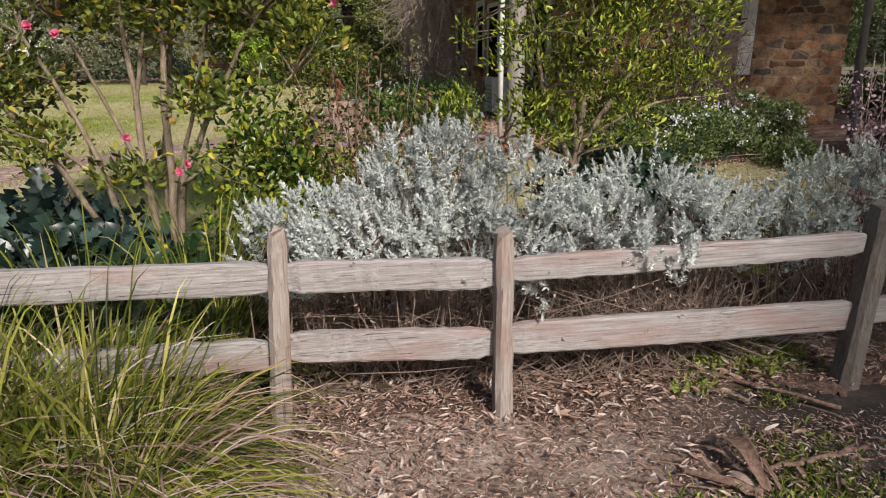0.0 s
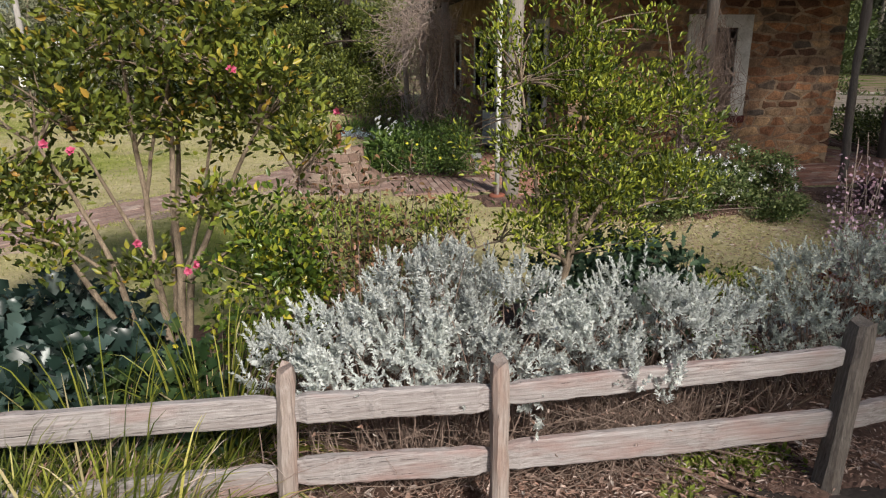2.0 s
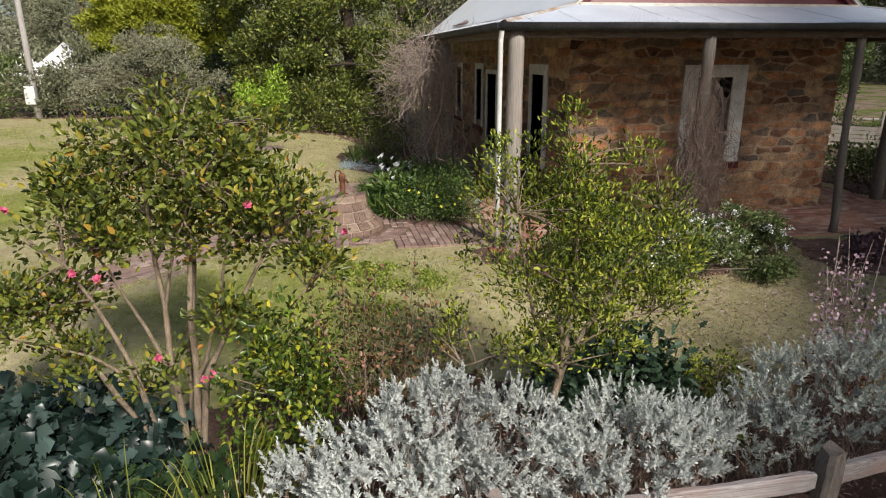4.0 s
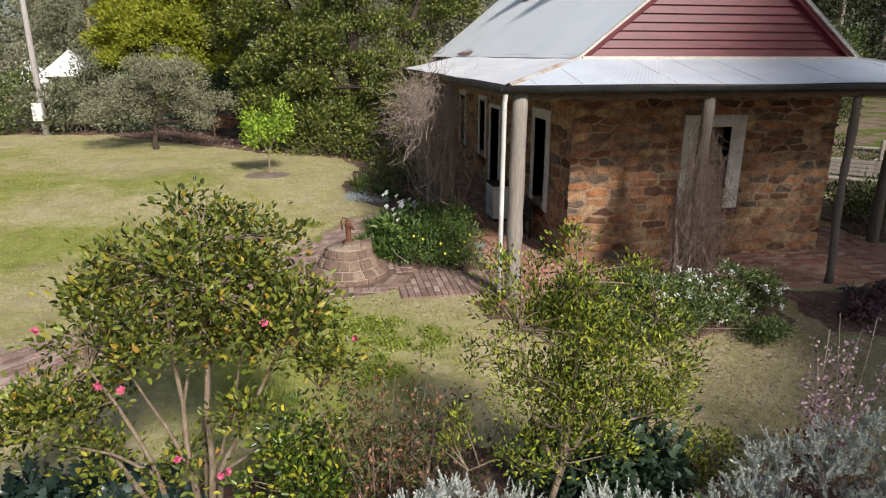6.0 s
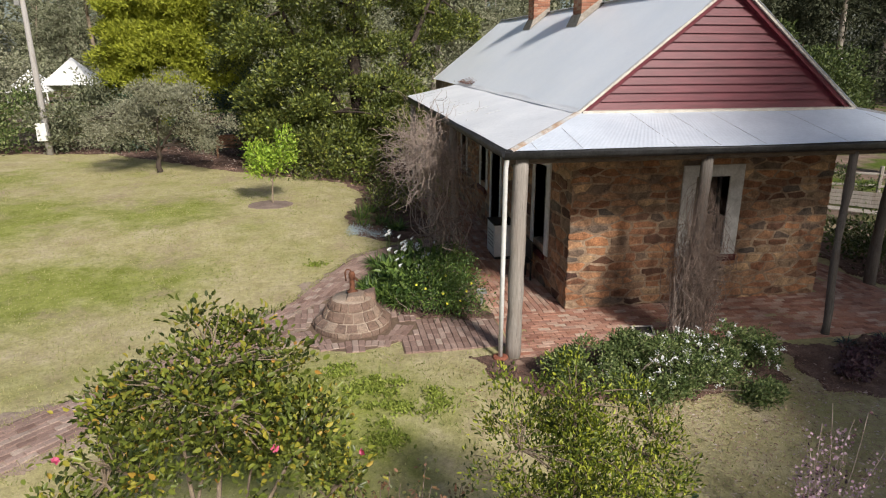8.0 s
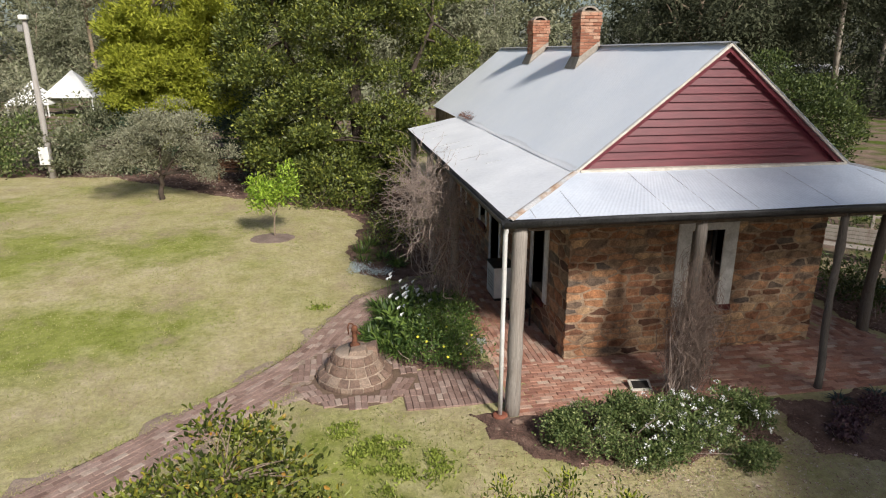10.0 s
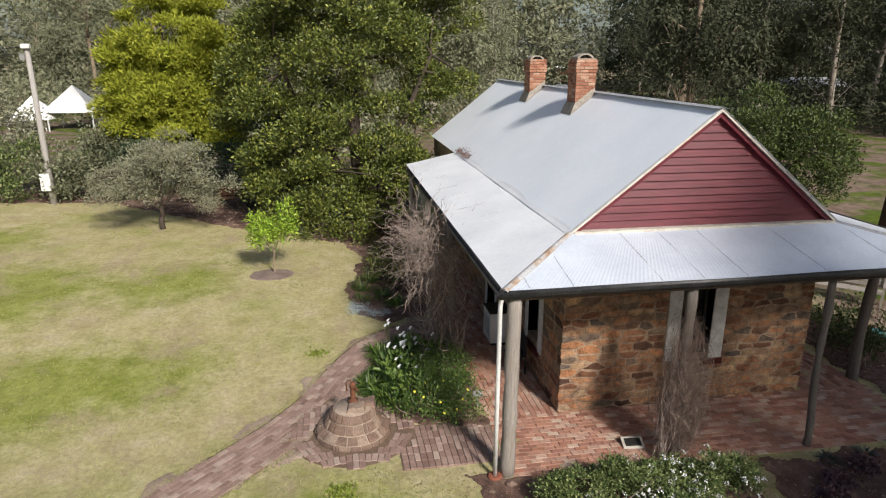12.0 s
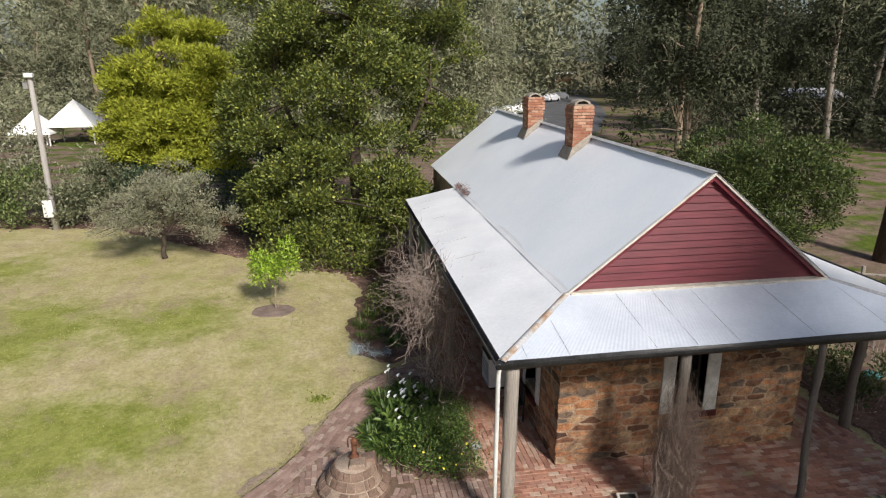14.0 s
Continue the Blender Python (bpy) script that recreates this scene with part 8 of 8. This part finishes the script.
def car(x, y, turn, mat, label):
    m = pose(x, y, 0.325, 0, 0, turn)
    ob = thing("car", (x, y, 0.325), label, "car")
    prof = [(-2.1, 0.35), (-2.15, 0.75), (-1.95, 0.95), (-1.35, 1.0), (-0.75, 1.42), (0.75, 1.45), (1.45, 1.0), (2.05, 0.85), (2.15, 0.5), (2.05, 0.3)]
    vs = [m @ Vector((a, s * (0.85 if h < 1.05 else 0.66), h)) for s in (-1, 1) for a, h in prof]
    k = len(prof)
    fs = [(j, (j + 1) % k, k + (j + 1) % k, k + j) for j in range(k)] + [tuple(range(k - 1, -1, -1)), tuple(range(k, 2 * k))]
    part("body", Geo().add([tuple(v) for v in vs], fs), mat, ob)
    for s in (-1, 1):
        vs = [m @ Vector((a, s * b, h)) for a, b, h in ((-1.2, 0.80, 1.04), (1.25, 0.80, 1.04), (0.7, 0.69, 1.38), (-0.7, 0.69, 1.38))]
        part("side_window", Geo().add([tuple(v) for v in vs], [(0, 1, 2, 3)]), M_DARK, ob, "dark window glass")
        for a in (-1.3, 1.35):
            part("wheel", Geo().tube([tuple(m @ Vector((a, s * 0.72, 0.31))), tuple(m @ Vector((a, s * 0.88, 0.31)))], 0.31, 14), M_TYRE, ob)


M_CARG = surface("car_paint_grey", [(0.3, (0.16, 0.17, 0.18)), (0.7, (0.2, 0.21, 0.22))], 2, rough=0.3, bump=0, contrast=0.05)
for k, (x, y, a, mm) in enumerate(((24.5, 84, 20, M_CAR), (21.5, 80, 15, M_CAR), (27.5, 87, 20, M_CAR), (40, 112, 40, M_CAR), (44, 118, 40, M_CARG))):
    car(x, y, a, mm, "white parked car in the car park" if mm is M_CAR else "grey parked car in the car park")
shed = thing("shed", (62, 72, 0.3), "low pale building among the trees", "building")
part("wall", Geo().box((58.5, 70, 0.2), (67, 76, 3.2)), M_CREAM, shed)
part("roof", Geo().add([(58, 69.4, 3.2), (67.6, 69.4, 3.2), (67.6, 76.6, 3.2), (58, 76.6, 3.2), (58, 73, 4.4), (67.6, 73, 4.4)], [(0, 1, 5, 4), (2, 3, 4, 5), (0, 4, 3), (1, 2, 5), (3, 2, 1, 0)]), M_CAP, shed, "pale iron roof")
part("door", Geo().box((60.5, 69.95, 0.3), (61.8, 69.99, 2.4)), M_DARK, shed)
part("window", Geo().box((63.5, 69.95, 1.2), (65.0, 69.99, 2.3)), M_DARK, shed)
kiosk = thing("kiosk", (66, 178, 0.3), "small red-brown building at the end of the car park", "building")
part("wall", Geo().box((63.5, 176, 0.2), (68.5, 181, 4.0)), M_RUST, kiosk)
part("roof", Geo().box((62.8, 175.3, 4.0), (69.2, 181.7, 4.5), bevel=0.1), M_SHEETW, kiosk)

# paddock rails beside the cottage
sidefence = thing("rail_fence", (14.5, 10, 0), "old timber rail fence beside the cottage", "fence")
for k in range(5):
    x, y = 12.6 + k * 1.6, 11.4 - k * 0.9
    part("post", Geo().tube([(x, y, -0.2), (x, y, 1.1)], 0.07, 7), M_LOG, sidefence)
    if k < 4:
        for zz in (0.4, 0.8):
            part("rail", Geo().tube([(x, y, zz), (x + 1.6, y - 0.9, zz + 0.03)], 0.045, 6), M_LOG, sidefence)
tr = thing("gum_tree", (20.0, 13.0, 0), "dark gum tree beside the cottage", "tree")
part("trunk", Geo().tube([(20.0, 13.0, -0.2), (20.15, 13.0, 3), (20.4, 13.1, 8), (20.3, 13, 13)], (0.42, 0.2), 10), M_DBARK, tr, "", True)
q = np.random.default_rng(200)
cc, p, d, nn, L, W = crown([((20.3, 13, 12.5), (3.5, 3.5, 2.5)), ((22, 14, 10), (2.5, 2.5, 2.0))], 160, 16, 0.5, 0.3, 0.1, q, 0, 0.4)
part("crown", leaves_mesh("crown", p, d, nn, L, W), L_GUM, tr)

# a tall gum in front of the cottage, beside the path, that shades the garden's side
sh = thing("gum_tree", (9.2, -9.0, -0.5), "tall gum tree beside the path that shades the bed", "tree")
g = Geo().tube([(9.2, -9.0, -0.7), (9.1, -9.0, 3), (8.8, -8.8, 7), (9.0, -8.8, 11), (10.2, -9.3, 13.8)], (0.4, 0.08), 10)
SH = [((12.5, -9.4, 9.6), (2.6, 2.4, 1.8)), ((10.8, -8.2, 6.2), (1.3, 1.2, 0.8)), ((8.2, -9.4, 4.8), (2.2, 1.8, 0.8)), ((6.3, -9.6, 4.8), (1.2, 1.0, 0.5)), ((7.1, -8.2, 4.8), (1.3, 1.1, 0.5)), ((4.8, -9.7, 4.9), (0.8, 0.6, 0.3)), ((4.4, -11.2, 5.0), (0.8, 0.6, 0.3)), ((2.1, -13.5, 4.4), (0.8, 0.5, 0.3)), ((6.7, -10.6, 5.0), (1.2, 1.0, 0.5)), ((12.5, -7.0, 6.0), (2.4, 2.4, 1.6)), ((2.7, -11.6, 4.3), (0.8, 0.8, 0.4)), ((4.6, -12.6, 4.8), (1.3, 1.0, 0.5)), ((12.0, -7.7, 8.0), (1.7, 1.5, 0.9)), ((8.6, -11.0, 7.0), (2.2, 1.6, 1.0)), ((11.6, -8.8, 7.6), (1.2, 1.0, 0.6)), ((10.9, -9.6, 14.4), (1.7, 1.6, 1.1)), ((9.6, -9.3, 12.6), (1.0, 1.0, 0.6))]
for c, _ in SH:
    g.tube(curve_pts((9.0, -8.9, max(2.2, c[2] - 2.5)), c, (0, 0, 0.3), 6), (0.12, 0.03), 6)
part("trunk", g, M_GUM, sh, "", True)
q = np.random.default_rng(201)
cc, p, d, nn, L, W = crown(SH, 1500, 26, 0.3, 0.25, 0.09, q, 0, 0.4, 0.3)
part("crown", leaves_mesh("crown", p, d, nn, L, W), L_GUM, sh)
cc, p, d, nn, L, W = crown([((8.2, -10.0, 10.2), (2.1, 1.0, 2.3))], 118, 26, 0.34, 0.25, 0.09, q, 0, 0.4, 0.2)
part("crown", leaves_mesh("crown", p, d, nn, L, W), L_GUM, sh, "thin open upper crown")

# undergrowth of the wood: one mass of bushes and low branches
q = np.random.default_rng(210)
blobs = []
for k in range(900):
    x, y = q.uniform(-80, 105), q.uniform(30, 128)
    if (4 < x < 24 and y < 54) or in_clearing(x, y, 3.0) or (-36 < x < -16 and y < 60) or (x < 4 and y < 36) or (20 < x < 45 and y < 46):
        continue
    s = q.uniform(1.2, 2.6)
    blobs.append(((x, y, 0.3 + s * q.uniform(0.4, 1.2)), (s * 1.5, s * 1.3, s)))
cc, p, d, nn, L, W = crown(blobs, 8200, 15, 0.42, 0.48, 0.26, q, 0.1, 0.2, 0.6, None, 0.4)
# bushes right of this line get the leaf colour with painted shade
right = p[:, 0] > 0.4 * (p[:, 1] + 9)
part("undergrowth", quick_mesh("undergrowth", *blade_arrays(p[right], d[right], nn[right], L[right], W[right])), L_GUMD, None, "undergrowth of the wood beside the car park, shade in its leaf colour", category="undergrowth", kind="stuff")
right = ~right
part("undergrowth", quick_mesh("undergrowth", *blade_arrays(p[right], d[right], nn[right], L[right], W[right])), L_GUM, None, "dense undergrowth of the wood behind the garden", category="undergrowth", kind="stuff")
blobs = [((x, 135 + 12 * math.sin(x * 0.4) + q.uniform(-8, 8), z), (7, 4, 4.5)) for x in range(-150, 190, 7) for z in (3, 9, 15, 20)]
cc, p, d, nn, L, W = crown(blobs, 9500, 15, 0.9, 1.0, 0.55, q, 0.1, 0.2, 0.6, None, 0.4)
# the far wood is split likewise: shade-coloured leaves on the right
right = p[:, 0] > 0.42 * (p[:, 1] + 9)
for side, leaf, lab in ((right, L_GUMD, "eucalypt wood beyond the car park, shade in its leaf colour"), (~right, L_GUM, "far grey-green eucalypt wood closing the view")):
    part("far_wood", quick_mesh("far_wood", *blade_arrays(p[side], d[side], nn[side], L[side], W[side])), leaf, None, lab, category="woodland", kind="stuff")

# lawn: short blades, dry and green
def lawn_blades(name, n, leaf, label, seed, green):
    q = np.random.default_rng(seed)
    x, y = q.uniform(-15, 4.5, n), q.uniform(-4.6, 23, n) ** 1.0
    ok = (x < 0.15) | (y < -0.4)
    for b in (BED_FRONT, BED_WELL, BED_BACK, BED_TREES, BED_BUSH, BED_SAP, BED_SIDE):
        ok &= ~inside(b, x, y)
    ok &= np.hypot(x - WX, y - WY) > 1.24
    ok &= ~((x > -1.6) & (x < 0.3) & (y > 0.35) & (y < 1.9))
    dist = np.min(np.hypot(x[:, None] - WP[None, ::2, 0], y[:, None] - WP[None, ::2, 1]), axis=1)
    ok &= dist > 0.53
    patch = np.sin(x * 0.9 + 1.3 * np.sin(y * 0.5)) * np.sin(y * 0.8 + x * 0.3) + 0.5 * np.sin(x * 2.7 + y * 1.9)
    ok &= (patch > 0.6) if green else (patch < 0.85)
    x, y = x[ok], y[ok]
    n = len(x)
    p = np.stack([x, y, gz(x, y) + 0.0], 1)
    d = unit(np.stack([q.normal(0, 0.7, n), q.normal(0, 0.7, n), np.ones(n)], 1))
    L = q.uniform(0.025, 0.06, n)
    part(name, leaves_mesh(name, p, d, unit(q.standard_normal((n, 3))), L, L * 0.25, 0.1), leaf, None, label, category="grass", kind="stuff")


lawn_blades("grass", 120000, L_GRASS, "short dry winter grass of the lawn", 301, False)
lawn_blades("grass", 70000, L_GREENG, "green patches in the lawn", 302, True)
q = np.random.default_rng(303)
for k, (cx, cy, rr, n) in enumerate(((-2.2, -0.55, 0.55, 14), (-1.55, -1.1, 0.4, 9), (-2.6, 0.0, 0.35, 5), (-2.0, -1.9, 0.35, 5), (-3.2, 5.2, 0.1, 2), (0.4, -7.6, 0.8, 10), (1.2, -7.4, 0.7, 10), (-0.9, -7.75, 0.35, 3), (-0.55, -7.36, 0.28, 8), (-1.25, -7.36, 0.18, 4), (-0.35, -6.06, 0.22, 7), (0.02, -6.1, 0.2, 8), (-0.55, -6.38, 0.1, 1))):
    P = []
    for j in range(n):
        ox, oy, s0 = cx + q.normal(0, rr * 0.6) * 1.2, cy + q.normal(0, rr * 0.5), q.uniform(0.05, 0.13)
        m = int(900 * s0)
        P.append(np.stack([ox + q.normal(0, s0, m), oy + q.normal(0, s0 * 0.8, m)], 1))
    P = np.concatenate(P)
    n = len(P)
    p = np.c_[P, gz(P[:, 0], P[:, 1]) + 0.01]
    d = unit(np.stack([q.normal(0, 1.0, n), q.normal(0, 1.0, n), np.ones(n)], 1))
    L = q.uniform(0.03, 0.08, n)
    part("green_weeds", leaves_mesh("green_weeds", p, d, unit(q.standard_normal((n, 3)) + np.array([0, 0, 1.0])), L, L * (0.13 if cy < -7 else 0.5), 0.1), L_GREENG, None, "patch of fresh green weeds in the grass", category="grass", kind="stuff")
# taller grass along the path's and beds' edges
E_ = np.concatenate([WP + WN * 0.55, WP - WN * 0.55])
q = np.random.default_rng(304)
P = E_[q.integers(0, len(E_), 6500)] + q.normal(0, 0.07, (6500, 2))
P = P[np.hypot(P[:, 0] - WX, P[:, 1] - WY) > 1.2]
n = len(P)
part("edge_grass", leaves_mesh("edge_grass", np.c_[P, gz(P[:, 0], P[:, 1]) + 0.005], unit(np.stack([q.normal(0, 0.7, n), q.normal(0, 0.7, n), np.ones(n)], 1)), unit(q.standard_normal((n, 3))), q.uniform(0.025, 0.06, n), np.full(n, 0.009), 0.1), L_GRASS, None, "ragged grass along the path's edges", category="grass", kind="stuff")
